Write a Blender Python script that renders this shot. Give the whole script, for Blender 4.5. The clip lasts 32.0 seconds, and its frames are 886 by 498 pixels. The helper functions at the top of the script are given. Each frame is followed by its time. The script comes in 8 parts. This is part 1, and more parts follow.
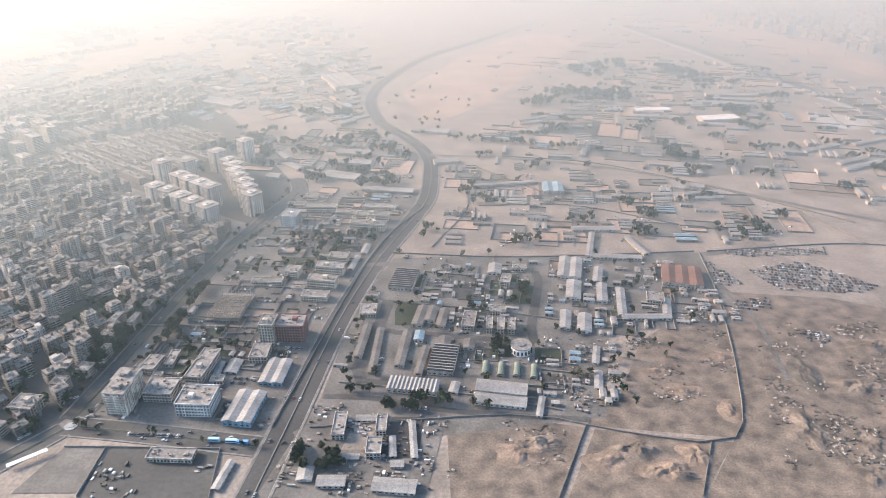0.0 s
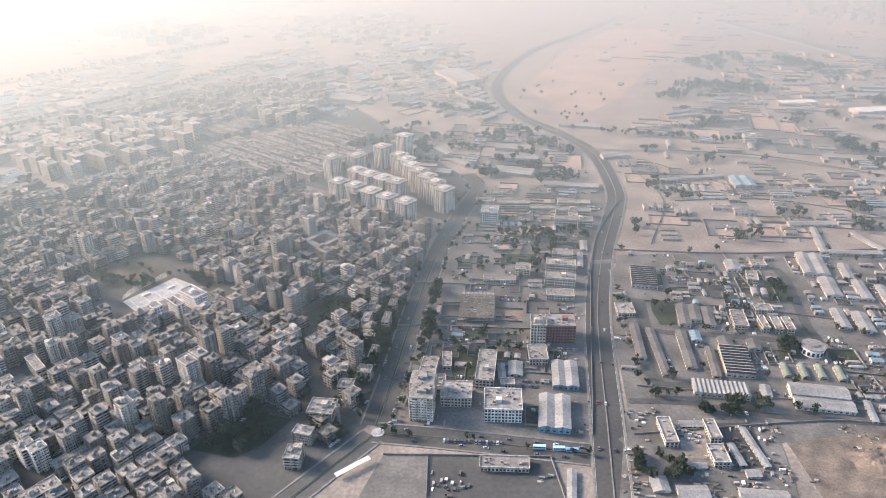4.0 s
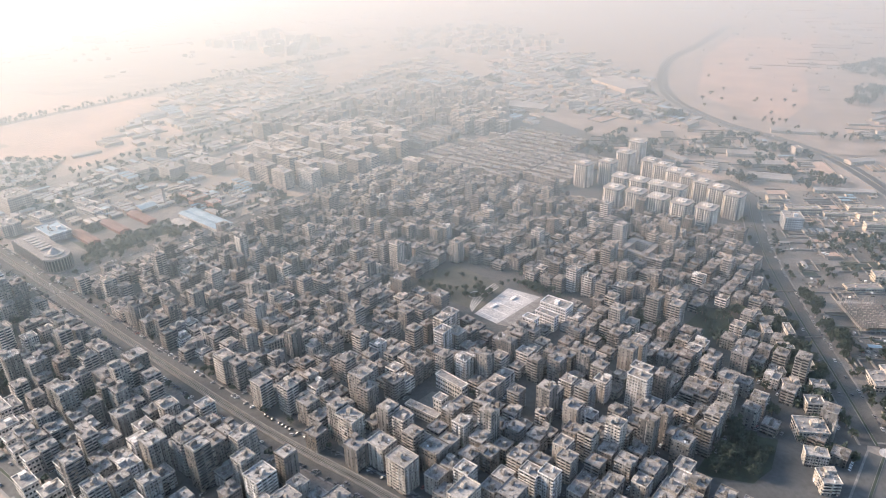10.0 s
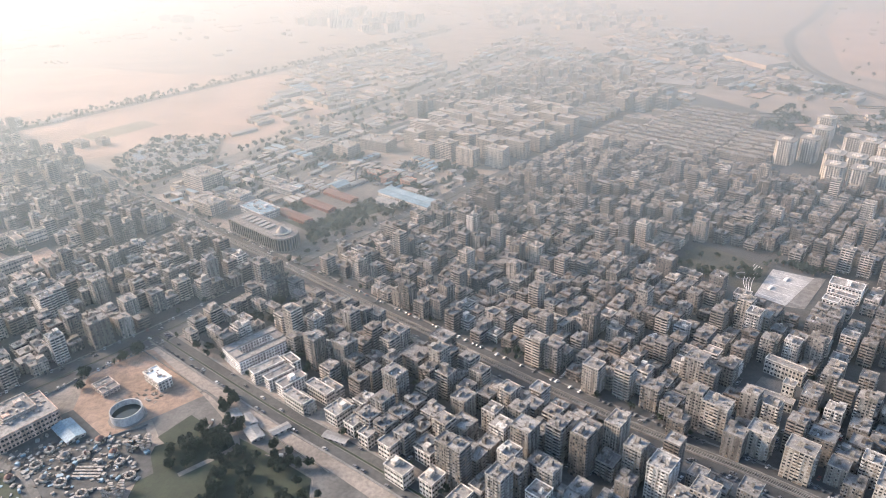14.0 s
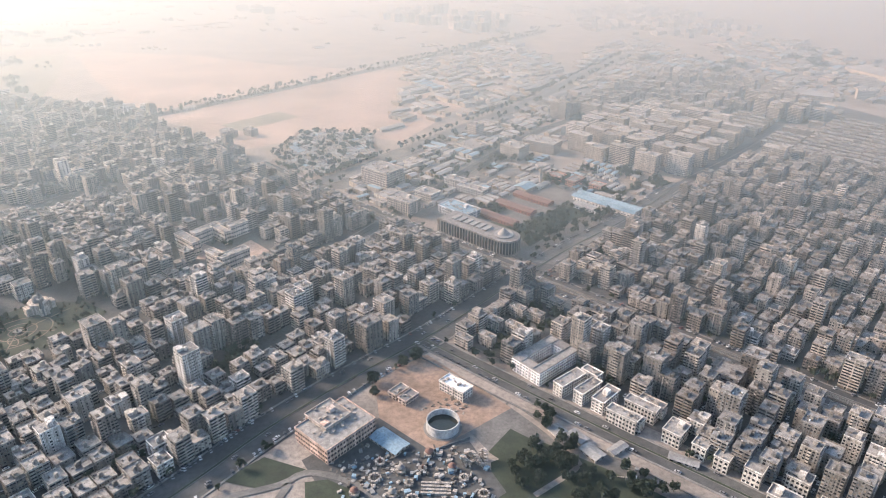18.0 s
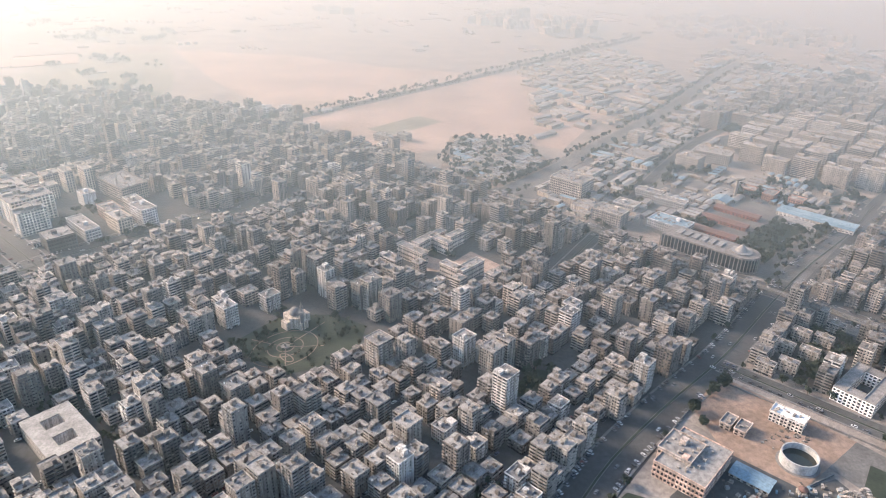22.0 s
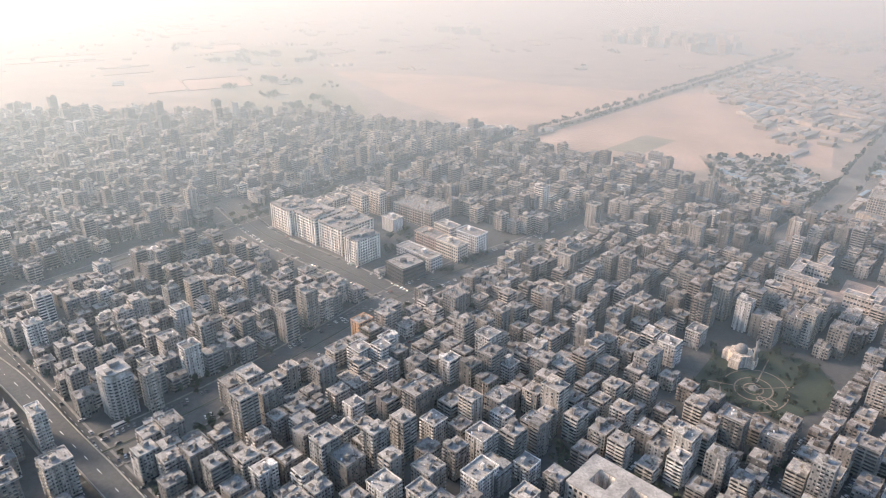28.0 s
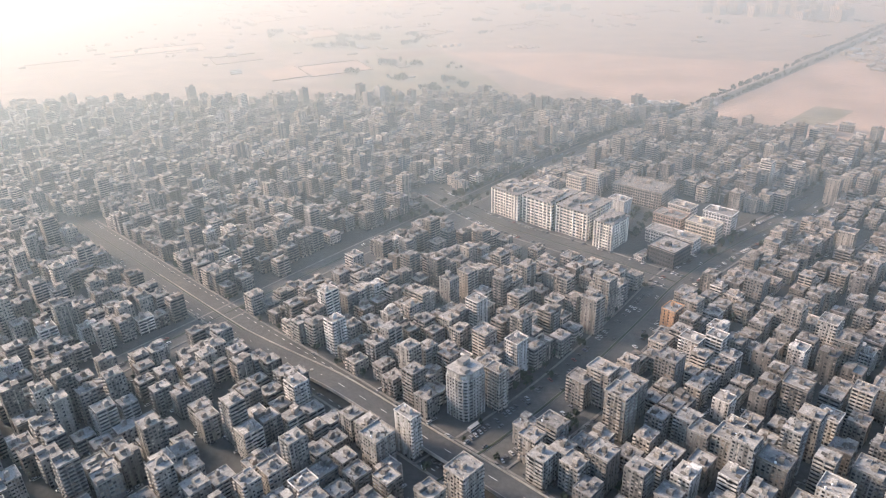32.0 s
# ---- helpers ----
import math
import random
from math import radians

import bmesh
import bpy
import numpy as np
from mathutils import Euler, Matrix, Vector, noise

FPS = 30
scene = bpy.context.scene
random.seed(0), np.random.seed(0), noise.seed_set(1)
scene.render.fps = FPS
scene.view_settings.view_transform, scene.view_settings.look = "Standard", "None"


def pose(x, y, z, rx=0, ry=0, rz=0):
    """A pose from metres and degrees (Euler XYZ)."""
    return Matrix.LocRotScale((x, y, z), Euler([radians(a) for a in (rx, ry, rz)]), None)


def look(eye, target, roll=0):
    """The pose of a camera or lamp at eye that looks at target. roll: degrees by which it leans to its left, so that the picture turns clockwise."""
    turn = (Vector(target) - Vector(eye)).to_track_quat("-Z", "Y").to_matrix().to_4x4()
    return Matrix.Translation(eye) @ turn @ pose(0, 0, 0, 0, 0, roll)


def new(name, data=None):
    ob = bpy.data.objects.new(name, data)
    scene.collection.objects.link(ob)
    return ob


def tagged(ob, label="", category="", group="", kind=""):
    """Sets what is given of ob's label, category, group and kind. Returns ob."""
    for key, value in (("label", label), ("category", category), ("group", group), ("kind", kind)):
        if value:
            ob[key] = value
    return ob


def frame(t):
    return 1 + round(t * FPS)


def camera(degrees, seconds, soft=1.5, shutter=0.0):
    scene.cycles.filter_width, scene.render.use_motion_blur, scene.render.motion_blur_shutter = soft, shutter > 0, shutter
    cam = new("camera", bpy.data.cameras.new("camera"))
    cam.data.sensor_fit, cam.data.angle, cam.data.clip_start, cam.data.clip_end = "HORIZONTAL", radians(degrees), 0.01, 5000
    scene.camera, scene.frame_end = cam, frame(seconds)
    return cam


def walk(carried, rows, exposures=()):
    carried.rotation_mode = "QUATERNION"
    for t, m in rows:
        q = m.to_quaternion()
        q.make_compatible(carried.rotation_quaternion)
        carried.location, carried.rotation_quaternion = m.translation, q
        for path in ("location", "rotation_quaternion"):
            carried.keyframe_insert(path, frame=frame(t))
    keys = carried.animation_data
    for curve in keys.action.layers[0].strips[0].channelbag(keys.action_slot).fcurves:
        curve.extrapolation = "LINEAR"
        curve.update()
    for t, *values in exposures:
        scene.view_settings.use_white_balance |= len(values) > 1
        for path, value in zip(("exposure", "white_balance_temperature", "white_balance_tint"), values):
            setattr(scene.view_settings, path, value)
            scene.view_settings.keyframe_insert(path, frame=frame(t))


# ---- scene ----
cam = camera(65.3, 32.0, 0.6)
METRES, EYE, TILT, LEAN, TURN = 1200.0, 243.0, -27.0, 0.38, 0.0
ROWS = [
    (0, 0.00000, 0.00000, 0.00000, 0, 0, 0),
    (0.5, -0.01610, 0.00201, -0.00042, 0.3, 0.14, 0.06),
    (1, -0.03221, 0.00412, -0.00075, 0.62, 0.17, 0.11),
    (1.5, -0.04830, 0.00628, -0.00102, 0.91, 0.08, 0.14),
    (2, -0.06439, 0.00847, -0.00125, 1.16, -0.05, 0.16),
    (2.5, -0.08046, 0.01065, -0.00145, 1.27, -0.12, 0.16),
    (3, -0.09652, 0.01280, -0.00164, 1.31, -0.16, 0.16),
    (3.5, -0.11256, 0.01491, -0.00183, 1.23, -0.11, 0.16),
    (5.5, -0.17662, 0.02277, -0.00263, 0.15, 0.9, 0.67),
    (6, -0.19262, 0.02458, -0.00286, 0.03, 1.21, 0.79),
    (6.5, -0.20863, 0.02632, -0.00309, 0.09, 1.44, 0.84),
    (7, -0.22463, 0.02801, -0.00334, 0.3, 1.54, 0.84),
    (7.5, -0.24063, 0.02964, -0.00359, 0.52, 1.54, 0.84),
    (8, -0.25664, 0.03122, -0.00384, 0.69, 1.48, 0.79),
    (8.5, -0.27266, 0.03276, -0.00409, 0.74, 1.45, 0.74),
    (9, -0.28869, 0.03427, -0.00434, 0.73, 1.44, 0.64),
    (9.5, -0.30472, 0.03574, -0.00457, 0.76, 1.41, 0.58),
    (10, -0.32076, 0.03718, -0.00479, 0.87, 1.33, 0.52),
    (10.5, -0.33681, 0.03861, -0.00499, 1.12, 1.19, 0.54),
    (11, -0.35286, 0.04001, -0.00517, 1.41, 0.97, 0.6),
    (11.5, -0.36892, 0.04140, -0.00533, 1.81, 0.67, 0.7),
    (12, -0.38498, 0.04278, -0.00546, 2.05, 0.44, 0.72),
    (12.5, -0.40103, 0.04416, -0.00556, 2.24, 0.21, 0.7),
    (13, -0.41708, 0.04553, -0.00563, 2.33, 0.09, 0.65),
    (13.5, -0.43313, 0.04690, -0.00567, 2.3, 0.01, 0.54),
    (14, -0.44916, 0.04826, -0.00568, 2.19, -0.07, 0.39),
    (14.5, -0.46517, 0.04963, -0.00566, 2.16, -0.05, 0.22),
    (16.5, -0.52896, 0.05511, -0.00533, 2.2, -0.15, -0.94),
    (17, -0.54482, 0.05648, -0.00521, 2.19, -0.12, -1.29),
    (17.5, -0.56063, 0.05786, -0.00507, 2.14, -0.08, -1.56),
    (18, -0.57640, 0.05924, -0.00493, 2.08, 0.01, -1.83),
    (18.5, -0.59211, 0.06062, -0.00479, 2.08, 0.05, -1.97),
    (19, -0.60777, 0.06200, -0.00466, 2.13, 0.06, -2.07),
    (19.5, -0.62337, 0.06339, -0.00455, 2.24, 0.01, -2.14),
    (20, -0.63891, 0.06478, -0.00445, 2.29, -0.02, -2.27),
    (20.5, -0.65439, 0.06617, -0.00439, 2.33, 0.02, -2.43),
    (21, -0.66981, 0.06758, -0.00435, 2.28, 0.07, -2.65),
    (21.5, -0.68516, 0.06899, -0.00436, 2.27, 0.15, -2.81),
    (22, -0.70044, 0.07042, -0.00442, 2.27, 0.26, -2.97),
    (22.5, -0.71566, 0.07186, -0.00452, 2.31, 0.43, -3.11),
    (23, -0.73081, 0.07331, -0.00469, 2.32, 0.54, -3.24),
    (23.5, -0.74591, 0.07479, -0.00491, 2.37, 0.83, -3.31),
    (24, -0.76094, 0.07628, -0.00519, 2.31, 1.13, -3.43),
    (24.5, -0.77591, 0.07779, -0.00554, 2.24, 1.53, -3.55),
    (25, -0.79082, 0.07932, -0.00595, 2.2, 1.81, -3.66),
    (25.5, -0.80569, 0.08088, -0.00642, 2.29, 2.07, -3.79),
    (27.5, -0.86465, 0.08722, -0.00879, 3.53, 2.07, -3.03),
    (28, -0.87928, 0.08879, -0.00945, 3.89, 1.94, -2.75),
    (28.5, -0.89387, 0.09034, -0.01012, 4.18, 1.82, -2.53),
    (29, -0.90841, 0.09183, -0.01075, 4.4, 1.62, -2.34),
    (29.5, -0.92292, 0.09325, -0.01134, 4.62, 1.43, -2.11),
    (30, -0.93737, 0.09455, -0.01186, 4.77, 1.24, -1.95),
    (30.5, -0.95178, 0.09571, -0.01226, 5.07, 1.08, -1.74),
    (31, -0.96612, 0.09667, -0.01252, 5.34, 0.9, -1.59),
    (31.5, -0.98039, 0.09738, -0.01258, 5.6, 0.77, -1.47),
    (32, -0.99458, 0.09777, -0.01241, 5.81, 0.55, -1.32),
]
walk(cam, [(t, pose(0, 0, EYE, TILT, LEAN, TURN) @ pose(METRES * x, METRES * y, METRES * z, 90 + pitch, roll, yaw)) for t, x, y, z, yaw, pitch, roll in ROWS])

# ---- light: a low, veiled sun ahead on the port side, and a pale sky ----
SUN_AZ, SUN_EL = 160.0, 24.0
world = bpy.data.worlds.new("sky")
scene.world = world
world.use_nodes = True
wn = world.node_tree
sky = wn.nodes.new("ShaderNodeTexSky")
sky.sky_type, sky.sun_disc = "NISHITA", False
sky.sun_elevation, sky.sun_rotation = radians(SUN_EL), radians(90 - SUN_AZ)
sky.dust_density, sky.air_density, sky.ozone_density = 1.2, 1.0, 1.0
wn.nodes["Background"].inputs[1].default_value = 0.09
wn.links.new(sky.outputs[0], wn.nodes["Background"].inputs[0])
sun = new("sun", bpy.data.lights.new("sun", "SUN"))
sun.data.energy, sun.data.angle, sun.data.color = 5.0, radians(20), (1.0, 0.79, 0.56)
sun_from = Vector((math.cos(radians(SUN_AZ)) * math.cos(radians(SUN_EL)), math.sin(radians(SUN_AZ)) * math.cos(radians(SUN_EL)), math.sin(radians(SUN_EL))))
sun.matrix_world = look(sun_from * 500, (0, 0, 0))
scene.view_settings.exposure = 1.9
scene.view_settings.use_white_balance = True
scene.view_settings.white_balance_temperature, scene.view_settings.white_balance_tint = 5600, 7


def haze(x0, x1, y0, y1, top, steps, lobes, tint):
    """Dusty air over the land, thicker towards the north: a body of scattering fog with no surface."""
    m = bpy.data.materials.new("haze")
    m.use_nodes = True
    m.node_tree.nodes.clear()
    out = m.node_tree.nodes.new("ShaderNodeOutputMaterial")
    info = m.node_tree.nodes.new("ShaderNodeVolumeInfo")
    both = m.node_tree.nodes.new("ShaderNodeAddShader")
    for k, (share, forward) in enumerate(lobes):
        sc = m.node_tree.nodes.new("ShaderNodeVolumeScatter")
        sc.inputs["Color"].default_value = (*tint, 1)
        sc.inputs["Anisotropy"].default_value = forward
        part_of = m.node_tree.nodes.new("ShaderNodeMath")
        part_of.operation = "MULTIPLY"
        part_of.inputs[1].default_value = share * 0.001  # the grid counts in thousandths
        m.node_tree.links.new(info.outputs["Density"], part_of.inputs[0])
        m.node_tree.links.new(part_of.outputs[0], sc.inputs["Density"])
        m.node_tree.links.new(sc.outputs[0], both.inputs[k])
    m.node_tree.links.new(both.outputs[0], out.inputs["Volume"])
    tree = bpy.data.node_groups.new("haze", "GeometryNodeTree")
    tree.interface.new_socket("Geometry", in_out="OUTPUT", socket_type="NodeSocketGeometry")
    gout = tree.nodes.new("NodeGroupOutput")
    cube = tree.nodes.new("GeometryNodeVolumeCube")
    cube.inputs["Min"].default_value, cube.inputs["Max"].default_value = (x0, y0, -3), (x1, y1, top)
    for axis, n in zip("XYZ", (6, 56, 3)):
        cube.inputs["Resolution " + axis].default_value = n
    place = tree.nodes.new("ShaderNodeSeparateXYZ")
    tree.links.new(tree.nodes.new("GeometryNodeInputPosition").outputs[0], place.inputs[0])
    total = None
    for ya, yb, amount in steps:
        ease = tree.nodes.new("ShaderNodeMapRange")
        ease.interpolation_type = "SMOOTHSTEP"
        for k, v in zip((1, 2, 3, 4), (ya, yb, 0.0, amount)):
            ease.inputs[k].default_value = v
        tree.links.new(place.outputs[1], ease.inputs[0])
        if total is None:
            total = ease.outputs[0]
        else:
            add = tree.nodes.new("ShaderNodeMath")
            tree.links.new(total, add.inputs[0])
            tree.links.new(ease.outputs[0], add.inputs[1])
            total = add.outputs[0]
    tree.links.new(total, cube.inputs["Density"])
    coat = tree.nodes.new("GeometryNodeSetMaterial")
    coat.inputs["Material"].default_value = m
    tree.links.new(cube.outputs[0], coat.inputs["Geometry"])
    tree.links.new(coat.outputs[0], gout.inputs[0])
    ob = new("haze", bpy.data.meshes.new("haze"))
    ob.data.materials.append(m)
    ob.modifiers.new("haze", "NODES").node_group = tree
    tagged(ob, "pale dusty haze hanging over the land", "haze", kind="structure")


haze(-4300, 2500, -550, 4700, 252, ((-900, -560, 0.05), (235, 515, 1.15), (600, 1000, 0.35)), ((0.5, 0.42), (0.5, 0.15)), (0.72, 0.905, 1.0))


# ---- materials ----
def material(name, rough=0.9):
    m = bpy.data.materials.new(name)
    m.use_nodes = True
    nt = m.node_tree
    b = nt.nodes["Principled BSDF"]
    b.inputs["Roughness"].default_value = rough
    return m, nt, b


def noise_node(nt, scale, detail=4.0, space="Object", stretch=None):
    co = nt.nodes.new("ShaderNodeTexCoord")
    n = nt.nodes.new("ShaderNodeTexNoise")
    n.inputs["Scale"].default_value, n.inputs["Detail"].default_value = scale, detail
    out = co.outputs[space]
    if stretch:
        mp = nt.nodes.new("ShaderNodeMapping")
        mp.inputs["Scale"].default_value = stretch
        nt.links.new(out, mp.inputs[0])
        out = mp.outputs[0]
    nt.links.new(out, n.inputs["Vector"])
    return n.outputs["Fac"]


def ramp(nt, fac, stops):
    r = nt.nodes.new("ShaderNodeValToRGB")
    el = r.color_ramp.elements
    while len(el) < len(stops):
        el.new(0.5)
    for e, (p, c) in zip(el, stops):
        e.position, e.color = p, (*c, 1)
    nt.links.new(fac, r.inputs[0])
    return r.outputs[0]


def mix(nt, kind, fac, a, b):
    m = nt.nodes.new("ShaderNodeMix")
    m.data_type, m.blend_type = "RGBA", kind
    for sock, v in ((m.inputs[0], fac), (m.inputs[6], a), (m.inputs[7], b)):
        if isinstance(v, (int, float)):
            sock.default_value = v
        elif isinstance(v, tuple):
            sock.default_value = (*v, 1)
        else:
            nt.links.new(v, sock)
    return m.outputs[2]


def mottled(name, low, high, scale, fine=None, rough=0.9, space="Object", bump=0.0, metal=0.0):
    """A surface whose colour wanders between low and high at two scales."""
    m, nt, b = material(name, rough)
    c = ramp(nt, noise_node(nt, scale, 5, space), [(0.3, low), (0.7, high)])
    if fine:
        g = ramp(nt, noise_node(nt, fine, 3, space), [(0.3, (0.6, 0.6, 0.6)), (0.75, (1.25, 1.25, 1.25))])
        c = mix(nt, "MULTIPLY", 0.8, c, g)
    nt.links.new(c, b.inputs["Base Color"])
    b.inputs["Metallic"].default_value = metal
    if bump:
        bp = nt.nodes.new("ShaderNodeBump")
        bp.inputs["Strength"].default_value = bump
        nt.links.new(noise_node(nt, fine or scale * 8, 3, space), bp.inputs["Height"])
        nt.links.new(bp.outputs[0], b.inputs["Normal"])
    return m


def tinted(name, rough=0.9, island=False, lift=1.0):
    """Plaster or concrete in the object's own colour, with streaks and stains."""
    m, nt, b = material(name, rough)
    if island:
        base = nt.nodes.new("ShaderNodeAttribute")
        base.attribute_name = "tone"
        base = base.outputs["Color"]
    else:
        base = nt.nodes.new("ShaderNodeObjectInfo").outputs["Color"]
    if lift != 1.0:
        base = mix(nt, "MULTIPLY", 1.0, base, (lift, lift, lift))
    streak = ramp(nt, noise_node(nt, 1.0, 4, "Object", (0.7, 0.7, 0.06)), [(0.34, (0.5, 0.485, 0.47)), (0.6, (1.12, 1.12, 1.12))])
    blot = ramp(nt, noise_node(nt, 0.16, 4), [(0.3, (0.78, 0.77, 0.75)), (0.7, (1.12, 1.12, 1.12))])
    grime = ramp(nt, noise_node(nt, 1.6, 5, "Object", (1, 1, 0.6)), [(0.34, (0.6, 0.59, 0.58)), (0.6, (1.16, 1.16, 1.16))])
    c = mix(nt, "MULTIPLY", 0.85, mix(nt, "MULTIPLY", 1.0, base, streak), blot)
    nt.links.new(mix(nt, "MULTIPLY", 0.8, c, grime), b.inputs["Base Color"])
    return m


PLASTER = tinted("plaster")
PLASTER_PALE = tinted("pale_plaster", lift=1.28)
PLASTER_FAR = tinted("plaster_far", island=True)


def roofing(name, low, high):
    """Dusty roof screed: blotches, fine grain, and a shade of its own for each roof."""
    m, nt, b = material(name)
    c = ramp(nt, noise_node(nt, 0.5, 5), [(0.3, low), (0.7, high)])
    c = mix(nt, "MULTIPLY", 0.8, c, ramp(nt, noise_node(nt, 3.0, 3), [(0.34, (0.7, 0.69, 0.68)), (0.68, (1.15, 1.15, 1.15))]))
    own = nt.nodes.new("ShaderNodeObjectInfo").outputs["Random"]
    isl = nt.nodes.new("ShaderNodeNewGeometry").outputs["Random Per Island"]
    c = mix(nt, "MULTIPLY", 1.0, c, ramp(nt, own, [(0.0, (0.72, 0.71, 0.71)), (1.0, (1.16, 1.16, 1.15))]))
    c = mix(nt, "MULTIPLY", 1.0, c, ramp(nt, isl, [(0.0, (0.75, 0.75, 0.76)), (1.0, (1.18, 1.16, 1.14))]))
    nt.links.new(c, b.inputs["Base Color"])
    return m


ROOF = roofing("roof_screed", (0.152, 0.146, 0.140), (0.32, 0.306, 0.292))
CLUTTER = mottled("roof_junk", (0.10, 0.09, 0.08), (0.46, 0.41, 0.36), 0.8, 2.5)
GLASS = mottled("window_glass", (0.010, 0.011, 0.013), (0.035, 0.036, 0.04), 0.6, rough=0.25)
SHUTTER = mottled("shutter", (0.10, 0.075, 0.055), (0.22, 0.18, 0.14), 0.7)
TANK = mottled("water_tank_plastic", (0.5, 0.5, 0.5), (0.72, 0.71, 0.69), 2.0, rough=0.5)
SAND = mottled("sandy_ground", (0.15, 0.13, 0.113), (0.29, 0.248, 0.214), 0.035, 0.5)
ASPHALT = mottled("asphalt", (0.036, 0.036, 0.038), (0.062, 0.061, 0.060), 0.03, 0.6)
STREET = mottled("dusty_street", (0.038, 0.038, 0.039), (0.080, 0.079, 0.077), 0.03, 0.4)
YARD = mottled("concrete_yard", (0.07, 0.067, 0.063), (0.165, 0.155, 0.145), 0.06, 0.6)
DIRT = mottled("brown_dirt", (0.10, 0.078, 0.062), (0.24, 0.182, 0.142), 0.12, 0.9)
KERB = mottled("kerb_stone", (0.12, 0.114, 0.108), (0.22, 0.208, 0.196), 0.3, 2.0)
PAINT = mottled("road_paint", (0.45, 0.45, 0.43), (0.7, 0.7, 0.68), 0.3)
LAWN = mottled("dry_lawn", (0.010, 0.018, 0.009), (0.033, 0.043, 0.024), 0.1, 0.7)
LEAF = mottled("leaves", (0.012, 0.02, 0.011), (0.04, 0.052, 0.03), 0.25, 1.2)
BARK = mottled("bark", (0.08, 0.06, 0.045), (0.16, 0.12, 0.09), 1.5)
WHITE = mottled("white_render", (0.60, 0.585, 0.56), (0.78, 0.77, 0.75), 0.15, 1.0)
SHEET = mottled("sheet_metal", (0.16, 0.156, 0.152), (0.31, 0.30, 0.288), 0.08, 0.8, rough=0.6)
BLUE = mottled("blue_sheet", (0.12, 0.19, 0.245), (0.25, 0.33, 0.385), 0.1, 0.9, rough=0.6)
RED = mottled("red_brick_paint", (0.20, 0.085, 0.065), (0.34, 0.16, 0.12), 0.15, 1.0)
RUST = mottled("rusty_sheet", (0.105, 0.06, 0.048), (0.175, 0.102, 0.083), 0.06, 0.6)
WATER = mottled("dark_water", (0.008, 0.012, 0.012), (0.02, 0.026, 0.024), 0.05, rough=0.15)
CONCRETE = mottled("raw_concrete", (0.20, 0.185, 0.17), (0.36, 0.335, 0.305), 0.15, 1.0)
EARTH = mottled("red_brown_earth", (0.18, 0.124, 0.09), (0.31, 0.22, 0.165), 0.06, 0.4)
GREEN = mottled("faded_green_sheet", (0.10, 0.125, 0.10), (0.19, 0.215, 0.175), 0.2, 1.0, rough=0.7)
DARK = mottled("dark_rubble", (0.05, 0.045, 0.04), (0.14, 0.12, 0.10), 0.1, 0.8)


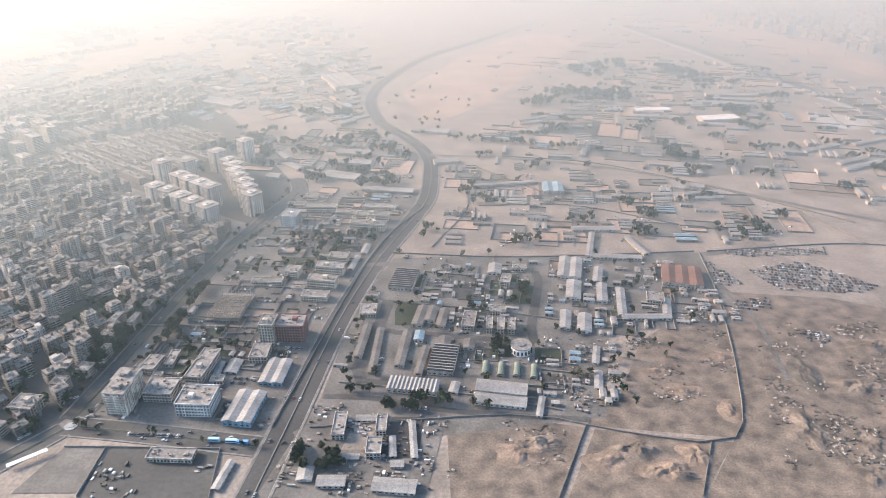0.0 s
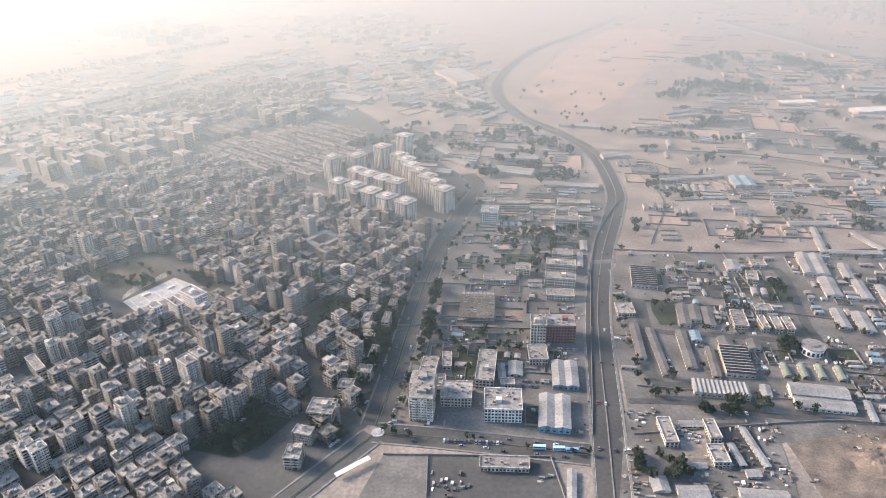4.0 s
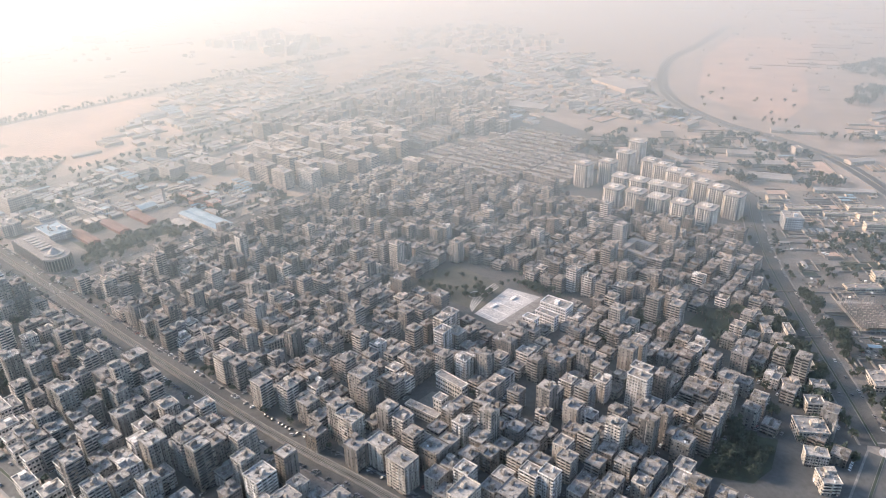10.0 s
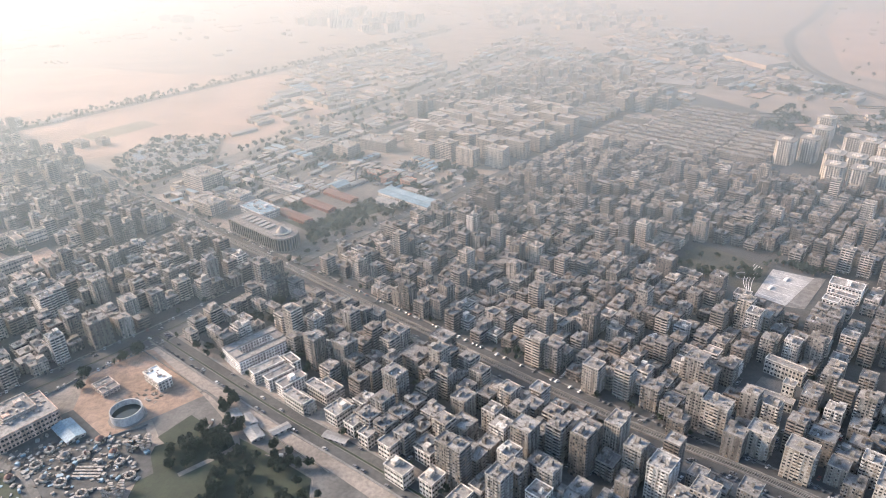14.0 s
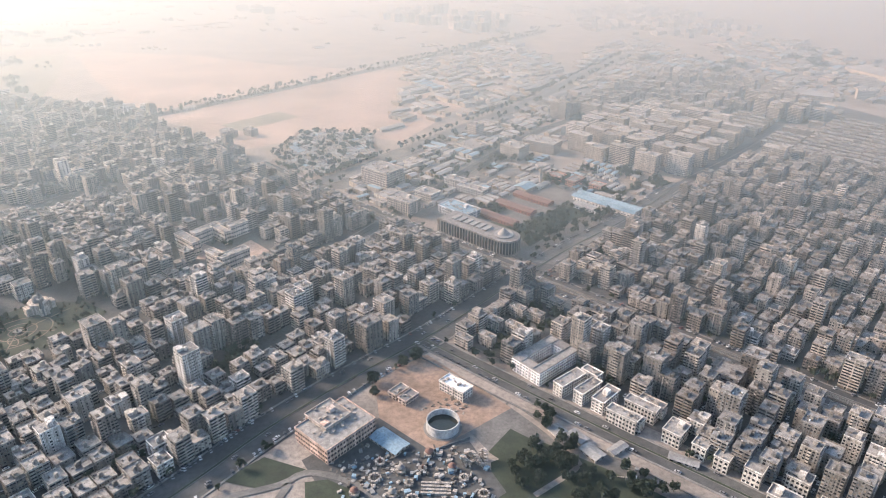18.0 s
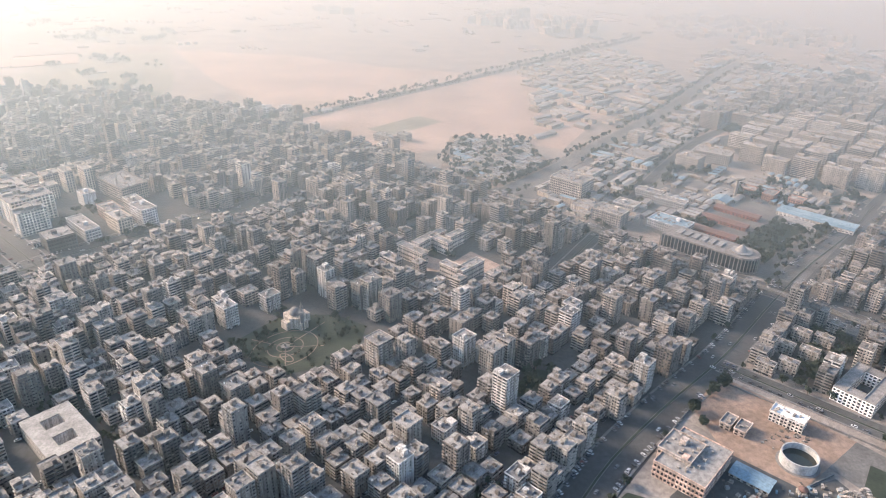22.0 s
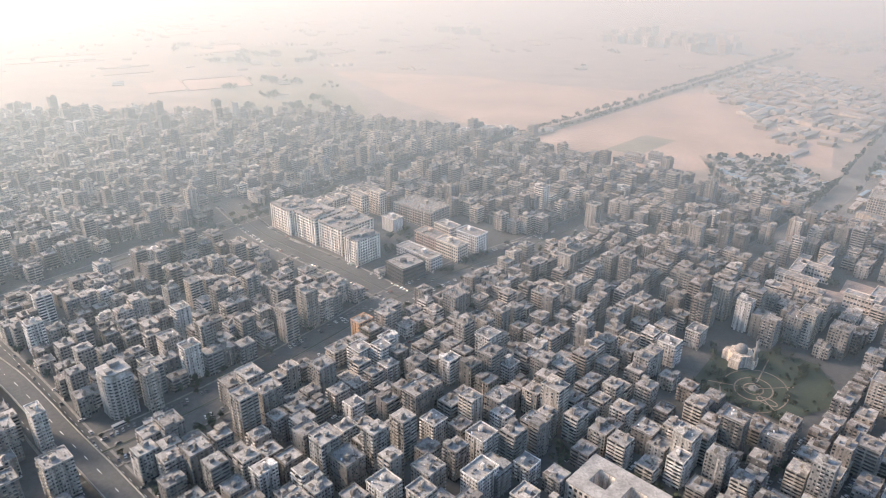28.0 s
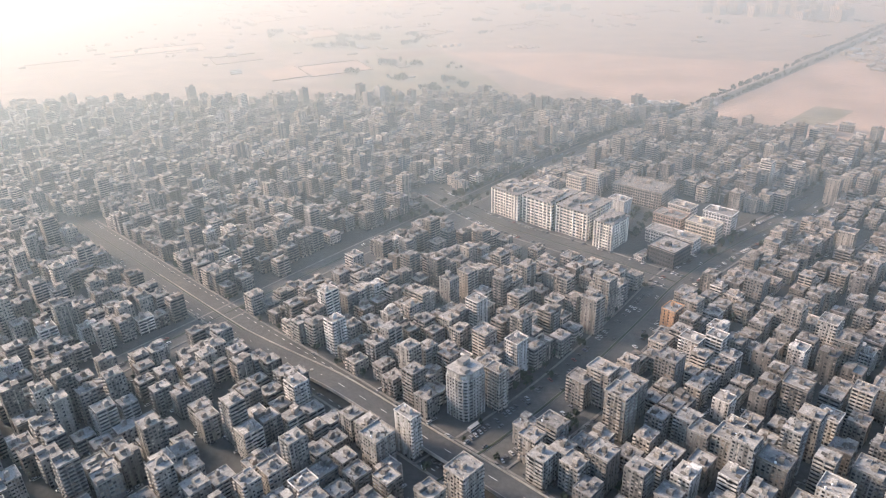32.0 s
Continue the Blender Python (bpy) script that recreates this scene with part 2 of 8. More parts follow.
# ---- mesh helpers ----
class Shape:
    """Collects faces, each with a material number, and makes one mesh of them."""

    def __init__(self):
        self.v, self.f, self.m = [], [], []
        self.at = self.tone = None
        self.c = []

    def place(self, cx, cy, ang=0.0, z=0.0):
        self.at = (cx, cy, math.cos(radians(ang)), math.sin(radians(ang)), z)
        return self

    def add(self, pts, faces, m=0):
        o = len(self.v)
        if self.at:
            cx, cy, c, s, z0 = self.at
            pts = [(cx + c * x - s * y, cy + s * x + c * y, z + z0) for x, y, z in pts]
        self.v += pts
        self.f += [tuple(o + i for i in f) for f in faces]
        self.m += [m] * len(faces)
        self.c += [self.tone] * len(faces)

    def box(self, x0, x1, y0, y1, z0, z1, m=0, bottom=False, top=True, topm=None):
        p = [(x0, y0, z0), (x1, y0, z0), (x1, y1, z0), (x0, y1, z0), (x0, y0, z1), (x1, y0, z1), (x1, y1, z1), (x0, y1, z1)]
        f = [(0, 1, 5, 4), (1, 2, 6, 5), (2, 3, 7, 6), (3, 0, 4, 7)]
        if bottom:
            f.append((3, 2, 1, 0))
        self.add(p, f + ([(4, 5, 6, 7)] if top and topm is None else []), m)
        if topm is not None:
            self.add(p[4:], [(0, 1, 2, 3)], topm)

    def prism(self, poly, z0, z1, m=0, topm=None):
        n = len(poly)
        p = [(x, y, z0) for x, y in poly] + [(x, y, z1) for x, y in poly]
        self.add(p, [(i, (i + 1) % n, n + (i + 1) % n, n + i) for i in range(n)], m)
        self.add(p[n:], [tuple(range(n))], m if topm is None else topm)

    def cyl(self, cx, cy, z0, z1, r, n=10, m=0, r2=None):
        r2 = r if r2 is None else r2
        ring = [(math.cos(i * math.tau / n), math.sin(i * math.tau / n)) for i in range(n)]
        p = [(cx + r * a, cy + r * b, z0) for a, b in ring] + [(cx + r2 * a, cy + r2 * b, z1) for a, b in ring]
        self.add(p, [(i, (i + 1) % n, n + (i + 1) % n, n + i) for i in range(n)] + [tuple(range(n, 2 * n))], m)

    def wallquad(self, side, a0, a1, z0, z1, w, d, m=0, off=0.05):
        """An upright panel on one of the four faces of a w x d block."""
        if side == 0:
            p = [(a0, -d / 2 - off), (a1, -d / 2 - off)]
        elif side == 1:
            p = [(w / 2 + off, a0), (w / 2 + off, a1)]
        elif side == 2:
            p = [(a1, d / 2 + off), (a0, d / 2 + off)]
        else:
            p = [(-w / 2 - off, a1), (-w / 2 - off, a0)]
        (x0, y0), (x1, y1) = p
        self.add([(x0, y0, z0), (x1, y1, z0), (x1, y1, z1), (x0, y0, z1)], [(0, 1, 2, 3)], m)

    def mesh(self, name, *mats):
        me = bpy.data.meshes.new(name)
        me.from_pydata(self.v, [], self.f)
        for mt in mats:
            me.materials.append(mt)
        if len(mats) > 1:
            me.polygons.foreach_set("material_index", self.m)
        if self.tone:
            at = me.attributes.new("tone", "FLOAT_COLOR", "FACE")
            at.data.foreach_set("color", [v for c in self.c for v in (*c, 1)])
        return me


def child(name, me, parent, label=""):
    ob = new(name, me)
    ob.parent = parent
    ob.color = parent.color
    return tagged(ob, label) if label else ob


def part(name, shape, mats, parent, label=""):
    return child(name, shape.mesh(name, *mats), parent, label)


def inside(x, y, poly):
    hit, j = False, len(poly) - 1
    for i in range(len(poly)):
        (xi, yi), (xj, yj) = poly[i], poly[j]
        if (yi > y) != (yj > y) and x < (xj - xi) * (y - yi) / (yj - yi) + xi:
            hit = not hit
        j = i
    return hit


def gap_to(x, y, line):
    best = 1e9
    for (ax, ay), (bx, by) in zip(line, line[1:]):
        dx, dy = bx - ax, by - ay
        t = max(0, min(1, ((x - ax) * dx + (y - ay) * dy) / (dx * dx + dy * dy)))
        best = min(best, math.hypot(x - ax - t * dx, y - ay - t * dy))
    return best


def smooth(line, step=12.0):
    """A Catmull-Rom curve through the corners of a road."""
    p = [Vector(q) for q in line]
    p = [p[0] * 2 - p[1]] + p + [p[-1] * 2 - p[-2]]
    out = []
    for a, b, c, d in zip(p, p[1:], p[2:], p[3:]):
        n = max(1, int((c - b).length / step))
        for i in range(n):
            t = i / n
            out.append(0.5 * ((2 * b) + (c - a) * t + (2 * a - 5 * b + 4 * c - d) * t * t + (3 * b - a - 3 * c + d) * t ** 3))
    return out + [p[-2]]


def strip(shape, line, left, right, z0, z1=None, m=0):
    """A band along a line, from `left` to `right` metres off it; with z1 a raised band."""
    pts = []
    for i, q in enumerate(line):
        e = (line[min(i + 1, len(line) - 1)] - line[max(i - 1, 0)]).normalized()
        nrm = Vector((-e.y, e.x))
        pts.append((q + nrm * left, q + nrm * right))
    n, z = len(pts), z0 if z1 is None else z1
    v = [(a.x, a.y, z) for a, b in pts] + [(b.x, b.y, z) for a, b in pts]
    f = [(i, n + i, n + i + 1, i + 1) for i in range(n - 1)]
    if left < right:
        f = [g[::-1] for g in f]
    if z1 is not None:
        v += [(a.x, a.y, z0) for a, b in pts] + [(b.x, b.y, z0) for a, b in pts]
        for i in range(n - 1):
            f += [(i, i + 1, 2 * n + i + 1, 2 * n + i), (n + i, 3 * n + i, 3 * n + i + 1, n + i + 1)]
        f += [(0, 2 * n, 3 * n, n), (n - 1, 2 * n - 1, 4 * n - 1, 3 * n - 1)]
    shape.add(v, f, m)


# ---- the plan: roads ----
GRID = 51.0  # bearing of the city grid
HIGHWAY = [(-94.8, 180), (-82.2, 276), (-68.4, 378.6), (-49.8, 462), (-24.6, 543), (-14.4, 592.8), (-16.2, 684), (-40.2, 750.6), (-77.4, 817.8), (-99, 924.6), (-84.6, 1037.4), (-28.2, 1198.2), (72, 1350), (198, 1560)]
ROAD_TWO = [(-195.6, 282), (-189.6, 324), (-181.2, 390), (-172.8, 444), (-165.6, 482.4), (-148.8, 546), (-135, 594), (-144, 630)]
SOUTH_ROAD = [(-258, 198), (-219, 247.2), (-196.8, 274.8)]
EAST_ROAD = [(-195.6, 277.2), (-151.8, 271.2), (-93.6, 261.6)]
WEST_LANE = [(-243, 374), (-236, 335), (-228, 300), (-206, 280)]
TRAM = [(-336, 190.8), (-412.8, 252.6), (-460.8, 285.6), (-498, 313.2), (-559.2, 362.4), (-609.6, 403.2), (-666.6, 450), (-767.4, 530.4), (-825.6, 579), (-882, 630)]
PARK_AVENUE = [(-480, 186), (-571.2, 258), (-631.2, 301.2), (-709.2, 361.2), (-714, 365)]
BIG_AVENUE = [(-864, 174), (-804, 256.2), (-779.4, 293.4), (-747.6, 331.8), (-708.6, 374.4), (-663.6, 432), (-624, 480), (-574.8, 532.8), (-530, 590)]
NORTH_STREET = [(-535, 583), (-520.2, 601.8), (-440.4, 684), (-360, 780)]
FLYOVER_AVENUE = [(-1488, 498), (-1403.4, 433.2), (-1326, 374.4), (-1268.4, 331.8), (-1230, 301.8), (-1194, 274.8), (-1110, 210)]
AVENUE_B = [(-1221, 280.8), (-1200, 303), (-1172.4, 336.6), (-1134, 391.8), (-1107.6, 432.6), (-1070.4, 475.2), (-1021.8, 519.6), (-984, 561)]
STREET_C = [(-1176, 297), (-1142.4, 334.8), (-1107.6, 369.6), (-1078.8, 399.6), (-1032.6, 448.8), (-987.6, 493.2)]
PLAZA_ROAD = [(-1107.6, 432.6), (-1149, 465), (-1209.6, 510), (-1257, 564)]
NORTH_AVENUE = [(-1380, 336), (-1287, 467.4), (-1230, 543), (-1149, 651), (-1020, 784.8), (-872.4, 957.6), (-708, 1158), (-576, 1320)]
RAILWAY = [(-900, 498), (-828, 574.8), (-776.4, 638.4), (-702, 747), (-630, 849), (-540, 1008), (-456, 1140)]
BACK_ROAD = [(-790, 450), (-746, 530), (-714, 589), (-677, 658), (-627, 738), (-584, 789)]
FACTORY_LANE = [(-76.8, 268.8), (-36, 294), (-34.8, 324), (-37.2, 390), (-46.8, 441)]
FACTORY_STREET = [(-60, 451.2), (36, 459), (90, 463.2), (174, 462), (258, 480)]
LANE_EAST = [(65, 440), (66, 425), (61, 400), (54, 366), (54, 350)]
LANE_CROSS = [(-40, 401), (-40, 366), (-16, 361), (21, 355), (54, 349)]
LANE_SOUTH = [(-67, 300), (-37, 298), (-5, 289), (34, 284), (75, 280)]
LANE_WEST = [(-38, 401), (-44, 357), (-51, 325), (-47, 312), (0, 313), (10, 314)]
EAST_TRACK = [(-18, 696), (90, 678), (198, 636), (336, 540), (480, 456), (600, 384)]
EAST_TRACK_TWO = [(180, 468), (198, 384), (192, 312)]
ROADS = [("highway", HIGHWAY, 15.6, ASPHALT), ("road", ROAD_TWO, 14.4, STREET), ("road", SOUTH_ROAD, 12, STREET), ("road", EAST_ROAD, 13.2, STREET), ("lane", WEST_LANE, 3.6, STREET),
         ("avenue", TRAM, 15.6, STREET), ("avenue", PARK_AVENUE, 10.8, STREET), ("avenue", BIG_AVENUE, 18.6, STREET), ("street", NORTH_STREET, 8, STREET), ("avenue", FLYOVER_AVENUE, 19.2, STREET), ("avenue", AVENUE_B, 24, STREET),
         ("street", STREET_C, 7.2, STREET), ("avenue", PLAZA_ROAD, 18, STREET), ("avenue", NORTH_AVENUE, 13.2, STREET), ("railway", RAILWAY, 15.6, YARD), ("road", BACK_ROAD, 9.6, STREET),
         ("lane", FACTORY_LANE, 7.2, YARD), ("lane", FACTORY_STREET, 6, YARD), ("lane", LANE_EAST, 6, STREET), ("lane", LANE_CROSS, 5, STREET), ("lane", LANE_SOUTH, 4, STREET), ("lane", LANE_WEST, 8, STREET), ("track", EAST_TRACK, 5.4, YARD), ("track", EAST_TRACK_TWO, 3, YARD)]

# ---- ground and roads ----
g = Shape()
NX, NY = 60, 44
for j in range(NY + 1):
    for i in range(NX + 1):
        g.v.append((-4400 + i * 7000 / NX, -600 + j * 5400 / NY, 0))
g.f = [(j * (NX + 1) + i, j * (NX + 1) + i + 1, (j + 1) * (NX + 1) + i + 1, (j + 1) * (NX + 1) + i) for j in range(NY) for i in range(NX)]
tagged(new("ground", g.mesh("ground", SAND)), "sandy dusty ground stretching flat to the horizon", "ground", kind="structure")

DISTRICTS = {
    "east": [(-336, 186), (-420, 246), (-654, 432), (-522, 591), (-456, 606), (-368.4, 621), (-312, 615), (-264, 561), (-174, 510), (-183, 384), (-196.8, 288), (-240, 210)],
    "tram": [(-420, 237), (-658.8, 420), (-702, 370.8), (-606, 300), (-528, 237)],
    "west": [(-807, 237), (-666, 427.2), (-822, 570), (-870, 618), (-924, 666), (-1008, 720), (-1038, 774), (-1158, 804), (-1260, 826), (-1350, 820), (-1800, 800), (-1800, 237)],
    "north": [(-606, 714), (-511.8, 616.8), (-444, 681), (-360, 786), (-258, 780), (-264, 708), (-312, 618), (-150, 516), (-138, 606), (-192, 702), (-240, 798), (-312, 924), (-346.2, 1026), (-468, 900), (-592.2, 876)],
    "between": [(-192, 282), (-93, 267), (-69, 420), (-30, 543), (-22.8, 600), (-132, 600), (-180, 414)],
    "factory": [(-72, 258), (84, 282), (102, 360), (192, 372), (192, 468), (-39, 462), (-60, 384)],
}
for i, (name, poly) in enumerate(DISTRICTS.items()):
    s = Shape()
    s.add([(x, y, 0.05 + 0.01 * i) for x, y in poly], [tuple(range(len(poly)))])
    tagged(new("pavement", s.mesh("pavement", YARD if name in ("factory", "between") else STREET)), "dusty grey paved ground between the buildings", "ground", kind="structure")

for i, (name, line, wide, mat) in enumerate(ROADS):
    c = smooth(line)
    s = Shape()
    strip(s, c, -wide / 2, wide / 2, 0.14 + 0.006 * i)
    road = tagged(new(name, s.mesh(name, mat)), {"highway": "dark asphalt highway with two carriageways", "railway": "dusty railway corridor with tracks"}.get(name, "dusty grey asphalt " + name), name, kind="structure")
    if name in ("lane", "track"):
        continue
    s = Shape()
    for sg in (-1, 1):
        a, b = sorted((sg * (wide / 2 - 0.1), sg * (wide / 2 + 0.9)))
        strip(s, c, a, b, 0.0, 0.34)
    part("kerb", s, [KERB], road)
    s = Shape()
    if name == "highway":
        strip(s, c, -0.28, 0.28, 0.1, 0.5)
        part("median_barrier", s, [KERB], road)
    elif name in ("avenue", "road"):
        strip(s, c, -0.7, 0.7, 0.1, 0.35)
        part("median", s, [KERB], road)
        s = Shape()
        strip(s, c, -0.5, 0.5, 0.3, 0.42)
        part("planting_strip", s, [LAWN], road)


# ---- apartment buildings ----
PALETTE = [(0.197, 0.182, 0.167), (0.159, 0.149, 0.142), (0.234, 0.217, 0.199), (0.126, 0.115, 0.106), (0.285, 0.261, 0.237), (0.206, 0.198, 0.19), (0.336, 0.307, 0.274), (0.159, 0.139, 0.125), (0.445, 0.426, 0.403), (0.493, 0.296, 0.166)]
STYLES = [(7.2, 6.6), (8.4, 8.4), (6.6, 8.4), (9.6, 7.8), (12.0, 9.0), (7.8, 9.6)]
FLOOR = 1.6


def on_side(side, w, d, c0, c1, o, i=0.0):
    """The plan of a box that stands out by o from one side of a block."""
    return ((c0, c1, -d / 2 - o, -d / 2 + i), (w / 2 - i, w / 2 + o, c0, c1), (c0, c1, d / 2 - i, d / 2 + o), (-w / 2 - o, -w / 2 + i, c0, c1))[side]


def facade(side, w, d, floors, rng, wall, pale, glass, kind, seen=True):
    """One side of a block: windows in `glass`, balconies in `pale`, piers and bays in `wall`."""
    length = w if side % 2 == 0 else d
    if not seen:
        for k in range(floors):
            glass.wallquad(side, -length * 0.36, length * 0.36, (k + 0.4) * FLOOR, (k + 0.79) * FLOOR, w, d, 0)
        return
    n = max(3, round(length / 1.4))
    bay = length / n
    strips = {"strips": {0, n - 1}, "inner": {1, n - 2}, "middle": {n // 2, (n - 1) // 2}}.get(kind, set())
    for k in range(floors):
        z = k * FLOOR
        if kind == "ribbon" and k:
            e = 0.12 * length
            pale.box(*on_side(side, w, d, -length / 2 + e * 0.2, length / 2 - e * 0.2, 0.55), z - 0.1, z + 0.46, bottom=True)
            glass.wallquad(side, -length / 2 + e * 0.3, length / 2 - e * 0.3, z + 0.46, z + 1.33, w, d, 0)
            if rng.random() < 0.45:
                # a stretch of balcony closed in with boards or shutters
                a = rng.uniform(-0.4, 0.2) * length
                glass.wallquad(side, a, a + length * rng.uniform(0.12, 0.3), z + 0.46, z + 1.3, w, d, 1, 0.52)
            continue
        for b in range(n):
            a = -length / 2 + bay * b
            if b in strips and k:
                if rng.random() < 0.94:
                    pale.box(*on_side(side, w, d, a + 0.05, a + bay - 0.05, 0.6), z - 0.1, z + 0.46, bottom=True)
                glass.wallquad(side, a + bay * 0.1, a + bay * 0.9, z + 0.2, z + 1.34, w, d, 1 if rng.random() < 0.25 else 0)
            elif kind == "sparse" and b % 2:
                continue
            elif rng.random() < 0.9:
                ww = bay * (0.6 if k else 0.85) * rng.uniform(0.6, 1.2)
                glass.wallquad(side, a + (bay - ww) / 2, a + (bay + ww) / 2, z + (rng.uniform(0.36, 0.62) if k else 0.1), z + rng.uniform(1.16, 1.32), w, d, rng.choice((0, 0, 0, 0, 1, 1, 2)))
                if rng.random() < 0.09:
                    pale.box(*on_side(side, w, d, a + 0.1, a + 0.55, 0.35), z + 0.12, z + 0.46, bottom=True)
    if kind == "ribbon":
        for q in range(1, max(2, round(length / 3.2))):
            a = -length / 2 + length * q / max(2, round(length / 3.2))
            wall.box(*on_side(side, w, d, a - 0.28, a + 0.28, 0.42), 0, floors * FLOOR)
    elif kind == "punch" and rng.random() < 0.5:
        a = rng.uniform(-0.25, 0.25) * length
        glass.wallquad(side, a - 0.3, a + 0.3, 0.4, floors * FLOOR - 0.4, w, d, 2, 0.07)


KINDS = ["ribbon", "ribbon", "ribbon", "strips", "strips", "inner", "middle", "punch", "punch", "sparse"]


def apartment_shapes(floors, style, seed, detail):
    """The shapes of one apartment building: walls, balconies and windows by side, and what stands on its roof."""
    rng = random.Random(seed)
    w, d = STYLES[style]
    h = floors * FLOOR
    wall, roof, parapet, head, junk, trim = Shape(), Shape(), Shape(), Shape(), Shape(), Shape()
    balconies, windows, tanks = [], [], []
    wall.box(-w / 2, w / 2, -d / 2, d / 2, 0, h, top=False)
    if rng.random() < 0.55:
        for k in range(1, floors):
            trim.box(-w / 2 - 0.1, w / 2 + 0.1, -d / 2 - 0.1, d / 2 + 0.1, k * FLOOR - 0.16, k * FLOOR + 0.06, bottom=True)
    for side in range(4):
        pale, win = Shape(), Shape()
        facade(side, w, d, floors, rng, trim, pale, win, rng.choice(KINDS), side in (0, 3))
        if pale.v:
            balconies.append(pale)
        if win.v:
            windows.append(win)
    e = 0.2
    roof.box(-w / 2 - e, w / 2 + e, -d / 2 - e, d / 2 + e, h - 0.2, h + 0.05, bottom=True)
    ph = rng.uniform(0.3, 0.75)
    for x0, x1, y0, y1 in ((-w / 2 - e, w / 2 + e, -d / 2 - e, -d / 2), (-w / 2 - e, w / 2 + e, d / 2, d / 2 + e), (-w / 2 - e, -w / 2, -d / 2, d / 2), (w / 2, w / 2 + e, -d / 2, d / 2)):
        parapet.box(x0, x1, y0, y1, h + 0.05, h + 0.05 + ph)
    roof_things(w, d, h, rng, head, junk, 1 if detail else 0.6)
    for _ in range(rng.choice([0, 1, 2])):
        t = Shape()
        tx, ty = rng.uniform(-w / 2 + 0.9, w / 2 - 0.9), rng.uniform(-d / 2 + 0.9, d / 2 - 0.9)
        t.cyl(tx, ty, h + 0.05, h + 0.8, 0.36, 8)
        t.cyl(tx, ty, h + 0.8, h + 0.95, 0.36, 8, r2=0.14)
        tanks.append(t)
    return wall, trim, balconies, windows, roof, parapet, head, tanks, junk


def roof_things(w, d, h, rng, head, junk, share=1.0):
    """Stair head, roof rooms, light shafts and the clutter that lies about on a roof."""
    hx, hy = rng.uniform(-w / 5, w / 5), rng.uniform(-d / 5, d / 5)
    hw, hd = rng.uniform(1.4, 2.3), rng.uniform(1.4, 2.1)
    head.box(hx - hw / 2, hx + hw / 2, hy - hd / 2, hy + hd / 2, h, h + 1.6)
    if rng.random() < 0.6:
        head.box(hx - hw / 4, hx + hw / 2, hy - hd / 2, hy + hd / 4, h + 1.6, h + 2.3)
    if rng.random() < 0.45:
        # a room or half a storey on the roof
        u, v = rng.choice((-1, 1)), rng.choice((-1, 1))
        pw, pd = w * rng.uniform(0.3, 0.6), d * rng.uniform(0.3, 0.55)
        cx, cy = u * (w - pw) / 2, v * (d - pd) / 2
        head.box(cx - pw / 2, cx + pw / 2, cy - pd / 2, cy + pd / 2, h, h + 1.55)
    for _ in range(rng.choice((1, 1, 2))):
        sx, sy = rng.uniform(-w / 2 + 1, w / 2 - 1), rng.uniform(-d / 2 + 1, d / 2 - 1)
        a, b = rng.uniform(0.4, 0.8), rng.uniform(0.5, 1.1)
        junk.box(sx - a, sx + a, sy - b, sy + b, h, h + 0.25, 1)
    for _ in range(int(rng.randint(14, 26) * share)):
        x, y = rng.uniform(-w / 2 + 0.4, w / 2 - 0.4), rng.uniform(-d / 2 + 0.4, d / 2 - 0.4)
        a, b, c = rng.uniform(0.15, 0.8), rng.uniform(0.15, 0.8), rng.uniform(0.12, 0.7)
        junk.box(x - a / 2, x + a / 2, y - b / 2, y + b / 2, h, h + 0.05 + c, rng.choice((0, 0, 1, 2)))
    for _ in range(rng.choice([0, 1, 1, 2])):
        x, y, l = rng.uniform(-w / 4, w / 4), rng.uniform(-d / 3, d / 3), rng.uniform(1.0, w / 3)
        junk.box(x - l / 2, x + l / 2, y - 0.08, y + 0.08, h, h + 0.9, 2)


def merged(*shapes):
    out = Shape()
    for s in shapes:
        o = len(out.v)
        out.v += s.v
        out.f += [tuple(o + i for i in f) for f in s.f]
        out.m += s.m
        out.c += s.c
    return out


TEMPLATES = {}


def apartment(floors, style, variant, near):
    key = (floors, style, variant, near)
    if key not in TEMPLATES:
        wall, trim, balconies, windows, roof, parapet, head, tanks, junk = apartment_shapes(floors, style, floors * 100 + style * 10 + variant, near)
        if near:
            kids = [("balcony_front", s.mesh("balcony_front", PLASTER_PALE)) for s in balconies]
            kids += [("glazing", s.mesh("glazing", GLASS, SHUTTER, DARK)) for s in windows]
            kids += [("roof", roof.mesh("roof", ROOF)), ("parapet", parapet.mesh("parapet", PLASTER_PALE)), ("stair_head", head.mesh("stair_head", PLASTER)), ("roof_clutter", junk.mesh("roof_clutter", CLUTTER, DARK, ROOF))]
            kids += [("water_tank", t.mesh("water_tank", TANK)) for t in tanks]
            body = wall.mesh("walls", PLASTER)
            if trim.v:
                kids.append(("floor_band", trim.mesh("floor_band", PLASTER)))
        else:
            for s in balconies:
                s.m = [1] * len(s.f)
            body = wall.mesh("walls", PLASTER)
            fronts = merged(trim, *balconies)
            junk.m = [(1, 2, 0)[m] for m in junk.m]
            head.m = [3] * len(head.f)
            parapet.m = [1] * len(parapet.f)
            kids = [("glazing", merged(*windows).mesh("glazing", GLASS, SHUTTER, DARK)), ("roof", merged(roof, parapet).mesh("roof", ROOF, PLASTER_PALE)), ("roof_clutter", merged(head, junk).mesh("roof_clutter", ROOF, CLUTTER, DARK, PLASTER))]
            if fronts.v:
                kids.append(("balcony_front", fronts.mesh("balcony_front", PLASTER, PLASTER_PALE)))
        TEMPLATES[key] = (body, kids)
    return TEMPLATES[key]


TAKEN = []  # footprints: x, y, radius
CELLS = {}


